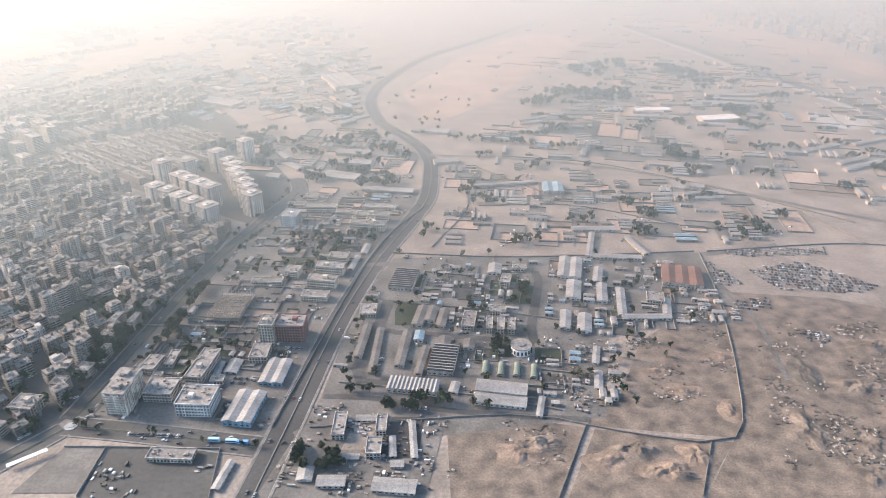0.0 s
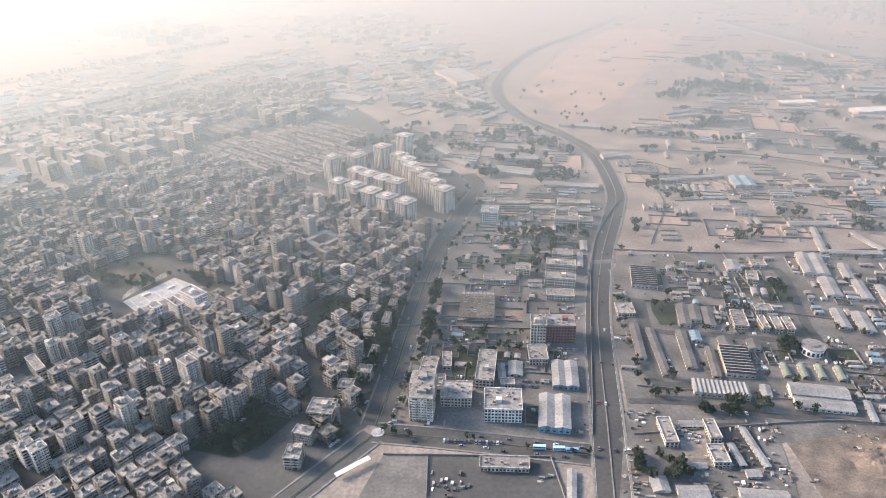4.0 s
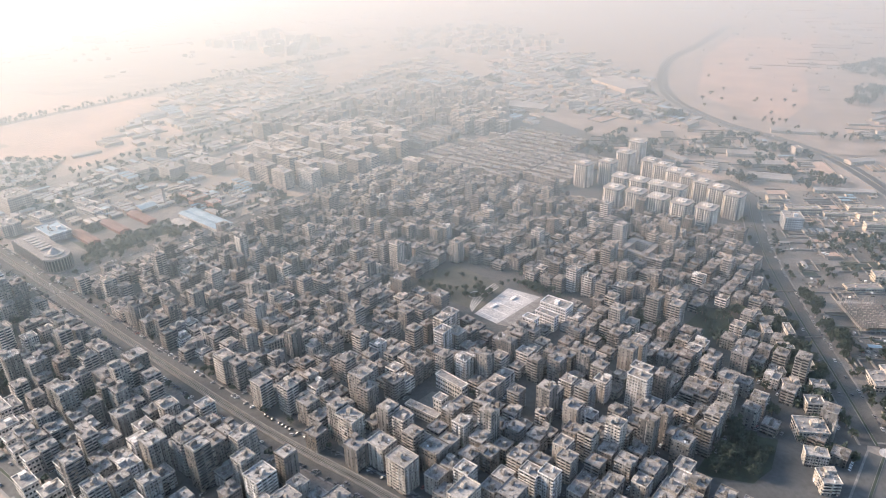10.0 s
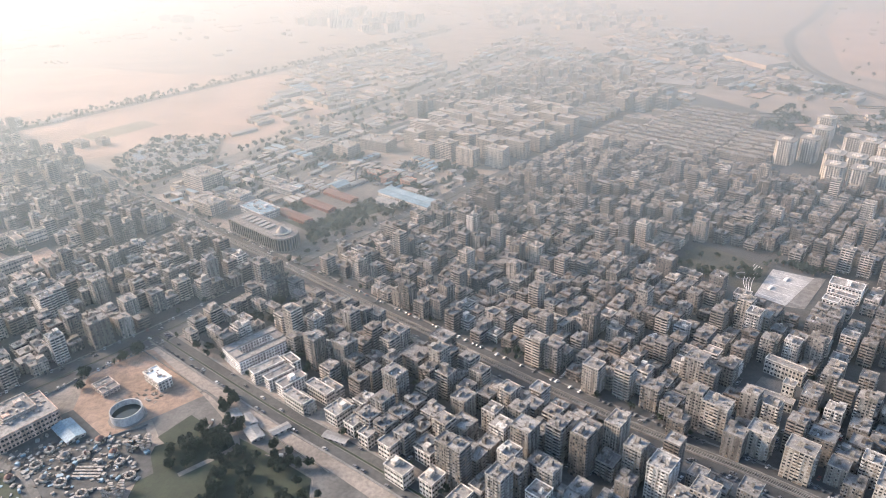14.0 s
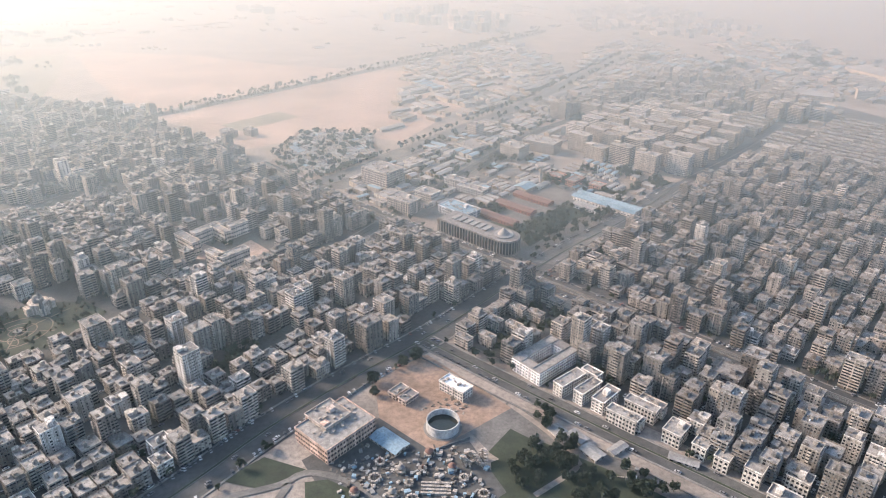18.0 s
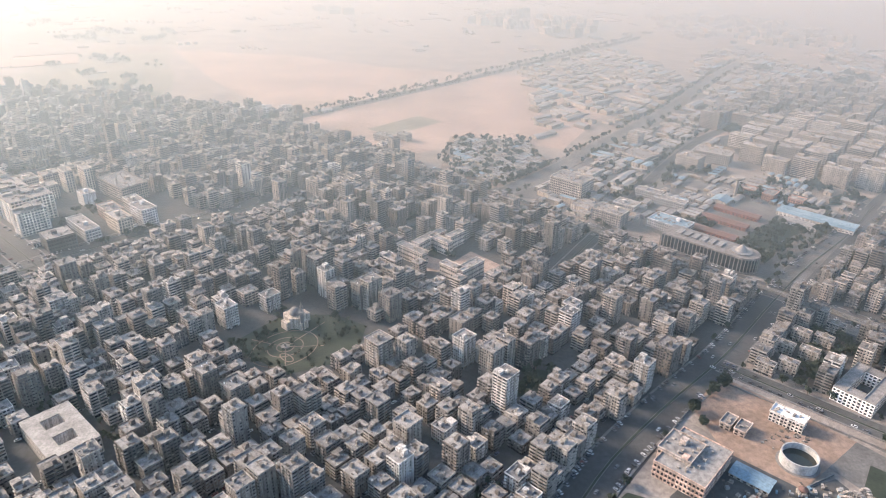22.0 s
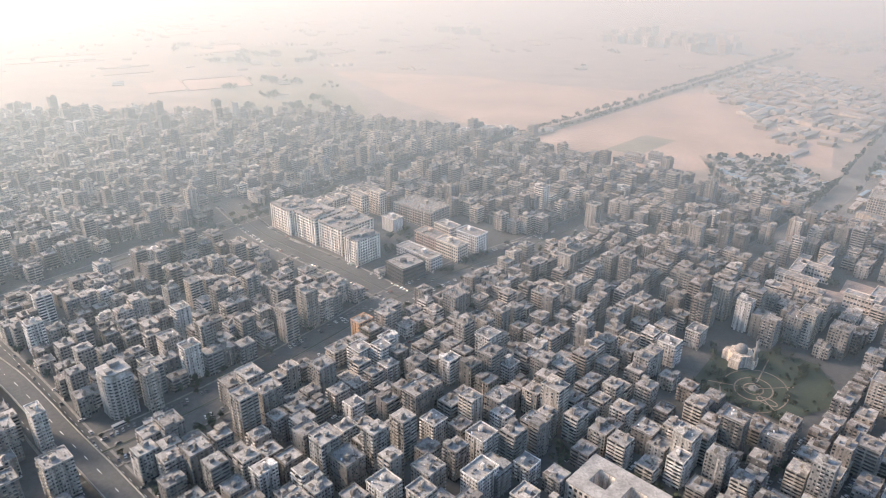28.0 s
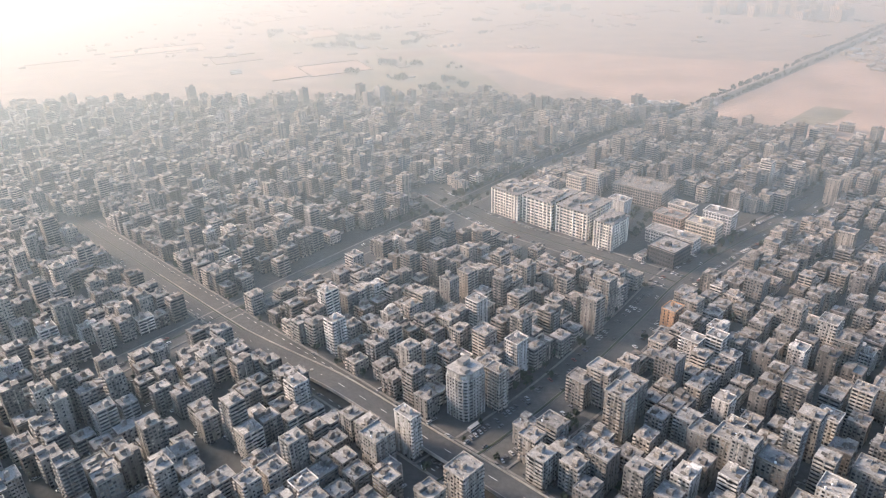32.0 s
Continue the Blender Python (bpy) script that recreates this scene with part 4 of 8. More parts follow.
def shed(x, y, w, d, ang, h, roofm=SHEET, tone=(0.42, 0.38, 0.33), label="", kind="gable"):
    """An industrial hall with a pitched, ribbed, saw-tooth or barrel roof."""
    h *= 0.62  # given to the ridge, with what stands on it
    s = Shape()
    s.box(-w / 2, w / 2, -d / 2, d / 2, 0, h, top=False)
    ob = new("industrial_hall", s.mesh("walls", PLASTER))
    ob.color = (*tone, 1)
    ob.matrix_world = pose(x, y, 0, 0, 0, ang)
    tagged(ob, label or "low industrial hall with a dusty metal roof", "hall", "industrial halls")
    s, rf = Shape(), Shape()
    if kind == "saw":
        n = max(4, round(d / 2.8))
        p = d / n
        for i in range(n):
            y0 = -d / 2 + i * p
            q = y0 + p * 0.34
            s.add([(-w / 2, y0, h), (w / 2, y0, h), (w / 2, q, h + 0.75), (-w / 2, q, h + 0.75)], [(0, 1, 2, 3)])
            rf.add([(-w / 2, q, h + 0.75), (w / 2, q, h + 0.75), (w / 2, y0 + p, h), (-w / 2, y0 + p, h)], [(0, 1, 2, 3)])
            for sx in (-1, 1):
                rf.add([(sx * w / 2, y0, h), (sx * w / 2, q, h + 0.75), (sx * w / 2, y0 + p, h)], [(0, 1, 2) if sx > 0 else (2, 1, 0)])
        tagged(part("roof_light", s, [GLASS], ob), kind="stuff")
    elif kind == "barrel":
        n = 8
        pr = [(math.cos(math.pi * i / n) * w / 2, h * 0.3 + math.sin(math.pi * i / n) * w / 2) for i in range(n + 1)]
        for (xa, za), (xb, zb) in zip(pr, pr[1:]):
            rf.add([(xa, -d / 2, za), (xa, d / 2, za), (xb, d / 2, zb), (xb, -d / 2, zb)], [(3, 2, 1, 0)])
        for sy in (-1, 1):
            rf.add([(a, sy * d / 2, b) for a, b in pr], [tuple(range(n + 1))[::sy]])
    else:
        spans = max(1, round(min(w, d) / 8.5)) if kind != "ridges" else round(w / 2.3)
        long_y = d >= w or kind == "ridges"
        q, l = (w, d) if long_y else (d, w)
        for i in range(spans):
            a0, a1 = -q / 2 + q / spans * i, -q / 2 + q / spans * (i + 1)
            am, rise = (a0 + a1) / 2, q / spans * (0.3 if kind == "ridges" else 0.13)
            e = 0.4
            quad = lambda a, b, za, zb: [(a, -l / 2 - e, za), (b, -l / 2 - e, zb), (b, l / 2 + e, zb), (a, l / 2 + e, za)]
            for a, b, za, zb in ((a0 - e, am, h, h + rise), (am, a1 + e, h + rise, h)):
                p = quad(a, b, za, zb)
                rf.add(p if long_y else [(v[1], v[0], v[2]) for v in p], [(0, 1, 2, 3) if long_y else (3, 2, 1, 0)])
            for sy in (-1, 1):
                p = [(a0, sy * l / 2, h), (a1, sy * l / 2, h), (am, sy * l / 2, h + rise)]
                s.add(p if long_y else [(v[1], v[0], v[2]) for v in p], [(0, 1, 2) if (sy < 0) == long_y else (2, 1, 0)])
            # standing ribs across the roof
            for k in range(1, int(l / 3.5)):
                yy = -l / 2 + k * 3.5
                for a, b, za, zb in ((a0, am, h, h + rise), (am, a1, h + rise, h)):
                    p = [(a, yy, za + 0.05), (b, yy, zb + 0.05), (b, yy + 0.3, zb + 0.05), (a, yy + 0.3, za + 0.05)]
                    s.add(p if long_y else [(v[1], v[0], v[2]) for v in p], [(0, 1, 2, 3) if long_y else (3, 2, 1, 0)], 1)
        tagged(part("trim", s, [PLASTER, roofm], ob), kind="stuff")
    part("roof", rf, [roofm], ob)
    if max(w, d) > 8:
        windows_on(ob, w, d, h, 1, 2.6, (0, 1, 3), 0.45, 0.7)
    claim_box(x, y, w, d, ang)
    return ob


FACTORY_HALLS = [(30.6, 303.5, 27.6, 9.5, -10, 5.6), (29.4, 294.3, 27.6, 8.5, -10, 3.8), (90.6, 441.6, 16.2, 30, -12, 4.8), (88.2, 411, 9.6, 24, -11, 3.6), (106.8, 406.8, 6.6, 24, -10, 3.6), (108.9, 431.6, 6, 21, -14, 3.6), (117.2, 395, 5.4, 35, -10, 3.6), (129.3, 376.2, 31, 5, 0, 3.6), (145.6, 388, 5, 20, -14, 3.6), (76.8, 373.8, 6.6, 21, -10, 3), (88.2, 369.6, 8.4, 21, -11, 3), (88.9, 335.5, 3.6, 17, -14, 2.4), (85.6, 312, 4.2, 16, -10, 2.4), (4.8, 305.4, 4.8, 9, -12, 3), (50.4, 289.5, 3, 16, -13, 2.4), (36, 441, 9, 14, -8, 4)]
FACTORY_BLOCKS = [(27.6, 367.2, 3.6, 13.2, -4, 5.4), (34.8, 366, 4.2, 13.2, -6, 5.4), (41.4, 365.4, 4.2, 13.2, -6, 5.4), (34.2, 384.6, 10.2, 7.2, -3, 4.2), (15, 372, 7.8, 16.8, -9, 4.8), (140.4, 397.2, 10.8, 10.8, -13, 5.4), (54, 443.4, 9.6, 7.2, -4, 3.6), (42.6, 424.2, 6.6, 12, -14, 4.8), (-50.4, 385.8, 10.2, 12, 0, 3.6)]
LANE_SHEDS = [(-16.2, 378.6, 6.6, 22.8, -10, 4.2), (-9, 380.4, 6.6, 16.8, -9, 4.2), (-1.8, 376.2, 6, 21, -10, 3.6), (-41.4, 342, 4.2, 45, -2, 3), (-50.4, 352.2, 4.8, 36, -5, 3.6), (-25.2, 343.2, 5.4, 36, -6, 3.6), (-0.6, 349.8, 7.2, 9, -5, 3.6), (14.4, 346.8, 6.6, 9, -10, 3.6), (-13.8, 331.2, 4.2, 27, -9, 3)]
for r in FACTORY_HALLS:
    shed(*r, tone=(0.5, 0.46, 0.41))
shed(-18, 306.6, 27.6, 10.8, -9, 5.0, SHEET, (0.5, 0.46, 0.41), "factory hall with a row of small pale ridged roofs", "ridges")
for r in LANE_SHEDS:
    shed(*r, roofm=YARD)
for r in FACTORY_BLOCKS:
    flat_block(*r[:5], r[5] * 0.72, tone=(0.52, 0.47, 0.40), name="factory_building", label="cream flat-roofed factory office block")
shed(-28.8, 426.6, 16.8, 27, -10, 5.4, SHEET, kind="saw", label="factory hall with dark saw-tooth roof lights")
shed(-1.2, 331.2, 15, 27, -9, 5.4, SHEET, kind="saw", label="factory hall with dark saw-tooth roof lights")
shed(-16.2, 355.2, 5.4, 9, -6, 4.2, BLUE, label="small hall with a bright blue metal roof")
shed(167.4, 427.2, 27, 27, -14, 6, RUST, label="wide hall with a rusty brown metal roof")
for x, y in ((22.8, 323.4), (31.8, 322.2), (40.8, 321.6), (50.4, 319.8)):
    shed(x, y, 4.4, 12, -8, 2.4, GREEN, kind="barrel", label="green barrel-vaulted store hut")

# walled plots beside the highway
for r in [(-33, 275, 5, 12.4, 0, 3.5), (-35.5, 258.5, 7, 11.2, 0, 3.5), (-54.5, 274.5, 6, 17, 0, 3.5)]:
    flat_block(*r, tone=(0.5, 0.47, 0.43), name="factory_building", label="low pale flat-roofed workshop in a walled plot")
for r in [(-41, 281, 11, 4, 0, 2.5), (-26.5, 260, 3, 14, 4, 2.5), (-16.5, 265, 3, 26, 5, 2.5), (-23.5, 248, 6, 4, 0, 3), (-53.5, 237, 13, 6.3, 0, 3.5), (-24, 234, 20, 8, -6, 3.5), (-46.5, 253.5, 8, 3, 0, 2), (-66.5, 242, 7, 8, 0, 2.5), (-651.5, 298, 6, 6, 36, 2.5), (-643, 294, 5, 8, 40, 3), (-638, 285, 6, 9, 38, 3), (-600.5, 282.5, 12, 4, -24, 2.5), (-627, 288, 9, 4, 40, 2.5)]:
    shed(*r, tone=(0.38, 0.35, 0.32))

# the strip between the dual road and the highway
cream = new("apartment_tower")
cream.matrix_world = pose(-172.4, 296.0, 0, 0, 0, -6)
cream.color = (0.62, 0.565, 0.50, 1)
tagged(cream, "tall cream apartment tower with banded balconies and a stepped roof", "apartment building")
tower_rng = random.Random(4)
for name, cx, cy, w, d in (("front_wing", 0.5, -5.5, 11.6, 10.8), ("rear_wing", -0.7, 5.6, 12.0, 11.0)):
    s, pale, gl, rf, wing_junk = Shape(), Shape(), Shape(), Shape(), Shape()
    s.box(-w / 2, w / 2, -d / 2, d / 2, 0, 14.4, top=False)
    for side in range(4):
        facade(side, w, d, 9, tower_rng, s, pale, gl, "ribbon" if side == 3 else "inner" if side == 0 else "punch")
    rf.box(-w / 2 - 0.2, w / 2 + 0.2, -d / 2 - 0.2, d / 2 + 0.2, 14.4, 14.8, bottom=True)
    roof_things(w, d, 14.8, tower_rng, rf, wing_junk)
    rf.box(-2.2, 2.2, -1.8, 1.8, 14.8, 16.4)
    for nm, sh, mats in ((name, s, [PLASTER]), ("balcony_front", pale, [PLASTER]), ("glazing", gl, [GLASS, SHUTTER, DARK]), ("roof", rf, [ROOF]), ("roof_clutter", wing_junk, [CLUTTER, DARK, ROOF])):
        p = part(nm, sh, mats, cream)
        p.location = (cx, cy, 0)
        if nm in JOINED:
            tagged(p, kind="stuff")
claim_box(-172.4, 296.0, 12, 22, -6)
BETWEEN_BLOCKS = [(-155.4, 302.4, 15.6, 13.2, -4, 8.4), (-139.2, 323.4, 9.6, 27, -7, 8.4), (-108, 354.6, 8.4, 12, -4, 20.4), (-109.8, 337.2, 10.2, 13.2, 0, 6), (-170.4, 327, 8.4, 13.2, -8, 5.4), (-163.8, 313.8, 4.8, 12, 0, 3), (-160.8, 333.6, 4.8, 13.2, 0, 3.6), (-133.8, 254.4, 22.2, 7.2, -3, 3.6), (-128.4, 313.2, 7.2, 4.8, 0, 3.6)]
SCHOOL_BLOCKS = [(-63, 513, 29.4, 7.2, -9, 8.4), (-60.6, 531, 27, 7.2, -6, 8.4), (-61.8, 522.6, 6.6, 9, -5, 7.2), (-106.8, 552.6, 25.8, 7.2, -3, 6), (-119.4, 577.2, 10.2, 8.4, -7, 4.8), (-130.2, 560.4, 15, 7.2, -7, 4.2), (-81.6, 543.6, 23.4, 4.8, -7, 3.6), (-56.4, 554.4, 26.4, 7.2, -6, 4.2), (-82.8, 440.4, 19.8, 8.4, -9, 8.4), (-85.8, 421.2, 19.8, 8.4, -10, 8.4), (-79.2, 457.2, 13.8, 8.4, -10, 7.2), (-109.2, 436.2, 9.6, 9, -11, 7.2), (-88.2, 403.8, 17.4, 8.4, -6, 4.8), (-126, 426, 21.6, 6, -3, 3)]
for r in BETWEEN_BLOCKS:
    flat_block(*r[:5], r[5] * 0.72, tone=(0.50, 0.46, 0.41))
for r in SCHOOL_BLOCKS:
    flat_block(*r[:5], r[5] * 0.75, tone=(0.62, 0.56, 0.46), name="school_building", label="cream flat-roofed school block with window bands", bands=True)
flat_block(-132.2, 292, 18.5, 16, -3, 8.2, (0.74, 0.73, 0.72), "office_building", "white modern office building with plant on its roof")
flat_block(-94.8, 358.2, 16.8, 13.2, -2, 12, (0.23, 0.10, 0.10), "office_building", "maroon office block with a pale roof")
flat_block(-127.8, 525.6, 13.2, 14.4, -10, 9.6, (0.55, 0.58, 0.62), "office_building", "pale blue-grey ornate block")
shed(-106.6, 288.4, 15.2, 25, -7, 6.0, SHEET, (0.16, 0.27, 0.36), "long hall with blue walls and ribbed grey roof")
shed(-97, 320, 13.4, 22.0, -5, 4.6, SHEET, (0.2, 0.3, 0.38), "hall with a light blue ribbed metal roof")
for r in [(-123, 326.4, 7.2, 12, -5, 2.4), (-130.8, 324, 3.6, 13.2, 0, 2.4), (-105, 241.8, 3.6, 18, -9, 2.4), (-52.2, 595.2, 48, 8.4, -11, 4.2), (-67.2, 453, 3.6, 21, -9, 3), (-61.2, 475.2, 4.8, 15, -7, 3)]:
    shed(*r)

# white square, hotel, schools
flat_block(-324.6, 398.4, 9, 16.8, 53, 9.6, (0.84, 0.83, 0.82), "school_building", "white school block with window bands", bands=True)
flat_block(-342, 380.4, 5.4, 7.8, 49, 10.8, (0.84, 0.83, 0.82), "school_building", "white school block with tall windows")
flat_block(-331.8, 387, 4.8, 13.2, 49, 9.6, (0.84, 0.83, 0.82), "school_building", "white school block with tall windows")
for r in [(-643, 328.6, 16.4, 5.6, 42, 6.8), (-635.2, 322.8, 14.4, 5.2, 44, 6.8), (-627.8, 317.2, 13.6, 6.2, 48, 6.8), (-631.5, 334.4, 4.4, 9, 46, 6.8)]:
    flat_block(*r, tone=(0.88, 0.84, 0.79), name="housing_wing", label="off-white four-storey housing wing", floors=4)

# big blocks of the western complex
COMPLEX = [(-1194.6, 526.8, 24.6, 23.4, 50, 18), (-1174.2, 513, 24.6, 24, 51, 18), (-1152, 500.4, 30, 23.4, 52, 18), (-1137.6, 480, 21, 13.2, 52, 16.8)]
def piered_block(x, y, w, d, ang, h, floors, tone, label, bay, name="housing_complex", tall=0.0):
    """A big block whose white piers stand proud of strips of dark glazing between floor bands."""
    s = Shape()
    s.box(-w / 2, w / 2, -d / 2, d / 2, 0, h, top=False)
    ob = new(name, s.mesh("wall", PLASTER))
    ob.color = (*tone, 1)
    ob.matrix_world = pose(x, y, 0, 0, 0, ang)
    tagged(ob, label, "building")
    gl, pier, rf, jk = Shape(), Shape(), Shape(), Shape()
    fh = h / floors
    for side in range(4):
        length = w if side % 2 == 0 else d
        n = max(2, round(length / bay))
        for b in range(n + 1):
            a = -length / 2 + length * b / n
            if b in (0, 1, n - 1, n) or b % 4 == 0:
                pier.box(*on_side(side, w, d, a - 0.35, a + 0.35, 0.5), 0, h + tall)
        for k in range(1, floors):
            pier.box(*on_side(side, w, d, -length / 2, length / 2, 0.22), k * fh - 0.12, k * fh + 0.3 * fh)
        for b in range(n):
            a = -length / 2 + length * (b + 0.5) / n
            for k in range(floors):
                gl.wallquad(side, a - length / n * 0.3, a + length / n * 0.3, k * fh + 0.4 * fh, k * fh + 0.9 * fh, w, d)
    rf.box(-w / 2 - 0.5, w / 2 + 0.5, -d / 2 - 0.5, d / 2 + 0.5, h, h + 0.3, bottom=True)
    r = random.Random(int(x))
    for _ in range(12):
        px, py, a, q = r.uniform(-w / 2.6, w / 2.6), r.uniform(-d / 2.6, d / 2.6), r.uniform(1, 3), r.uniform(1, 2.4)
        jk.box(px - a, px + a, py - q, py + q, h + 0.3, h + r.uniform(1.0, 2.6), r.choice((0, 2, 2)))
    for _ in range(22):
        px, py, a = r.uniform(-w / 2.2, w / 2.2), r.uniform(-d / 2.2, d / 2.2), r.uniform(0.2, 0.6)
        jk.box(px - a, px + a, py - a, py + a, h + 0.3, h + r.uniform(0.6, 1.4), r.choice((0, 1)))
    tagged(part("glazing", gl, [GLASS], ob), kind="stuff")
    tagged(part("pier", pier, [PLASTER_PALE], ob), kind="stuff")
    part("roof", rf, [ROOF], ob)
    tagged(part("roof_clutter", jk, [CLUTTER, DARK, ROOF], ob), kind="stuff")
    claim_box(x, y, w, d, ang)


for (x, y, w, d, ang, h), bay in zip(COMPLEX, (2.4, 3.4, 2.4, 2.0)):
    piered_block(x, y, w - 3, d - 1.5, ang, h, 9, (0.66, 0.62, 0.56), "large off-white apartment complex with upright piers", bay)
flat_block(-1108, 549, 20.4, 35, 55, 12, (0.36, 0.32, 0.28), "office_building", "large unfinished concrete office block with deep bands", floors=6, bands=True)
raw = Shape()
for i in range(8):
    for j in range(10):
        if i in (0, 7) or j in (0, 9) or (i + j) % 3 == 0:
            raw.place(-1108, 549, 55)
            px, py = -9.6 + i * 2.75, -16.6 + j * 3.68
            raw.box(px - 0.22, px + 0.22, py - 0.22, py + 0.22, 12.1, 13.8)
tagged(new("starter_columns", raw.mesh("starter_columns", CONCRETE)), "short raw concrete columns on an unfinished roof", "columns", kind="stuff")
flat_block(-1101.6, 478.8, 9.6, 30, 51, 8.4, (0.62, 0.61, 0.60), "office_building", "long pale office block with window bands", bands=True)
flat_block(-1107.6, 459, 17, 16.5, 47, 10, (0.06, 0.06, 0.065), "shopping_centre", "dark glass shopping centre with a low flat roof", floors=4, bands=True)
flat_block(-1081.8, 489, 9.6, 18.6, 52, 10.8, (0.66, 0.60, 0.50), "office_building", "cream office block with window bands", bands=True)
flat_block(-1097.4, 507, 10.8, 18.6, 51, 8.4, (0.46, 0.36, 0.30), "office_building", "brown stone office block")
flat_block(-1069.8, 500.4, 10.8, 17.4, 53, 13.2, (0.74, 0.73, 0.72), "office_building", "white modern office block with a dark glazed end")
flat_block(-1087.2, 522, 9.6, 15.6, 48, 8.4, (0.60, 0.57, 0.53), "office_building")
flat_block(-1126, 529, 9, 12, 50, 9.5, (0.62, 0.62, 0.62), "office_building", "plain pale grey windowless annex", glazed=False)
for x, y, w, d, h in ((-1182, 545, 15, 14, 12), (-1160, 535, 14, 11, 11), (-1153, 552, 6, 12, 17), (-1141, 558, 6, 12, 17.5), (-1172, 560, 12, 10, 11)):
    flat_block(x, y, w, d, 51, h, (0.62, 0.57, 0.51), "housing_complex", "off-white housing block behind the large complex", "apartment building", bands=True)
flat_block(-1121, 461, 11, 5, 47, 3.0, (0.6, 0.58, 0.56), "cafe", "low pale cafe beside the shopping centre", "cafe")

# corner block at the crossing with a rounded, banded front
corner = new("apartment_building")
corner.matrix_world = pose(-1213, 320, 0, 0, 0, GRID)
corner.color = (0.33, 0.315, 0.30, 1)
tagged(corner, "grey apartment block with a rounded banded corner", "apartment building")
front = [(-5.6, -1.3)] + [(-1.3 + 4.3 * math.cos(radians(a)), -1.3 + 4.3 * math.sin(radians(a))) for a in range(190, 261, 10)] + [(-1.3, -5.6), (5.6, -5.6), (5.6, 5.2), (-5.6, 5.2)]
s, bal, gl, rf = Shape(), Shape(), Shape(), Shape()
s.prism([(x * 0.93, y * 0.93) for x, y in front], 0, 22)
for k in range(12):
    gl.prism([(x * 0.945, y * 0.945) for x, y in front], k * FLOOR + 0.55, k * FLOOR + 1.5)
    bal.prism([(x, y) for x, y in front], k * FLOOR + 1.6, k * FLOOR + 2.35)
    for x, y in front[:10:3] + [(-1.3 + 1.7 * q, -5.6) for q in range(5)] + [(-5.6, -1.3 + 1.6 * q) for q in range(5)]:
        s.box(x * 0.95 - 0.3, x * 0.95 + 0.3, y * 0.95 - 0.3, y * 0.95 + 0.3, k * FLOOR, k * FLOOR + FLOOR)
rf.prism(front, 22.6, 23)
rf.box(-1, 3, 0, 3, 23, 25)
rf.box(-4, -1.5, -4, -1, 23, 24.4)
tagged(part("wall", s, [PLASTER], corner), kind="stuff")
tagged(part("balcony_front", bal, [PLASTER], corner), kind="stuff")
tagged(part("glazing", gl, [GLASS], corner), kind="stuff")
part("roof", rf, [ROOF], corner)
claim(-1213, 320, 7)

# exhibition compound
for x, y in ((-672.5, 522.5), (-658.5, 543), (-644, 561)):
    shed(x, y, 8.2, 33, 51, 4.8, RUST, (0.24, 0.105, 0.08), "long red-brown barrack with a rusty roof")
shed(-588.6, 553.8, 15.6, 53.4, 51, 5.4, BLUE, (0.55, 0.54, 0.52), "long exhibition hall with a light blue roof")
shed(-603.6, 544.8, 8.4, 22.8, 51, 4.8, SHEET, (0.5, 0.5, 0.5))
shed(-649.2, 583.2, 14.4, 12.6, 51, 5.4, BLUE, label="square hall with a blue roof")
flat_block(-700.8, 530.4, 16.2, 27.6, 50, 6, (0.66, 0.66, 0.68), "school_building", "pale block with a blue-white roof terrace", roofm=BLUE)
for r in [(-742.2, 537.6, 14.4, 21.6, 55, 9.6), (-627.6, 683.4, 18, 31.8, 60, 9.6)]:
    flat_block(*r, tone=(0.52, 0.47, 0.42))
for r in [(-726.6, 561, 12, 16.8, 55, 6), (-691.2, 572.4, 8.4, 24, 57, 5.4), (-703.8, 588, 8.4, 20.4, 57, 6)]:
    flat_block(*r, tone=(0.60, 0.58, 0.56))
for r in [(-607.8, 595.2, 14.4, 8.4, 51, 5.4), (-591, 585, 8.4, 10.8, 51, 5.4), (-621, 606, 8.4, 12, 51, 4.8)]:
    flat_block(*r, tone=(0.50, 0.28, 0.20), name="pavilion", label="small terracotta-coloured two-storey brick pavilion")



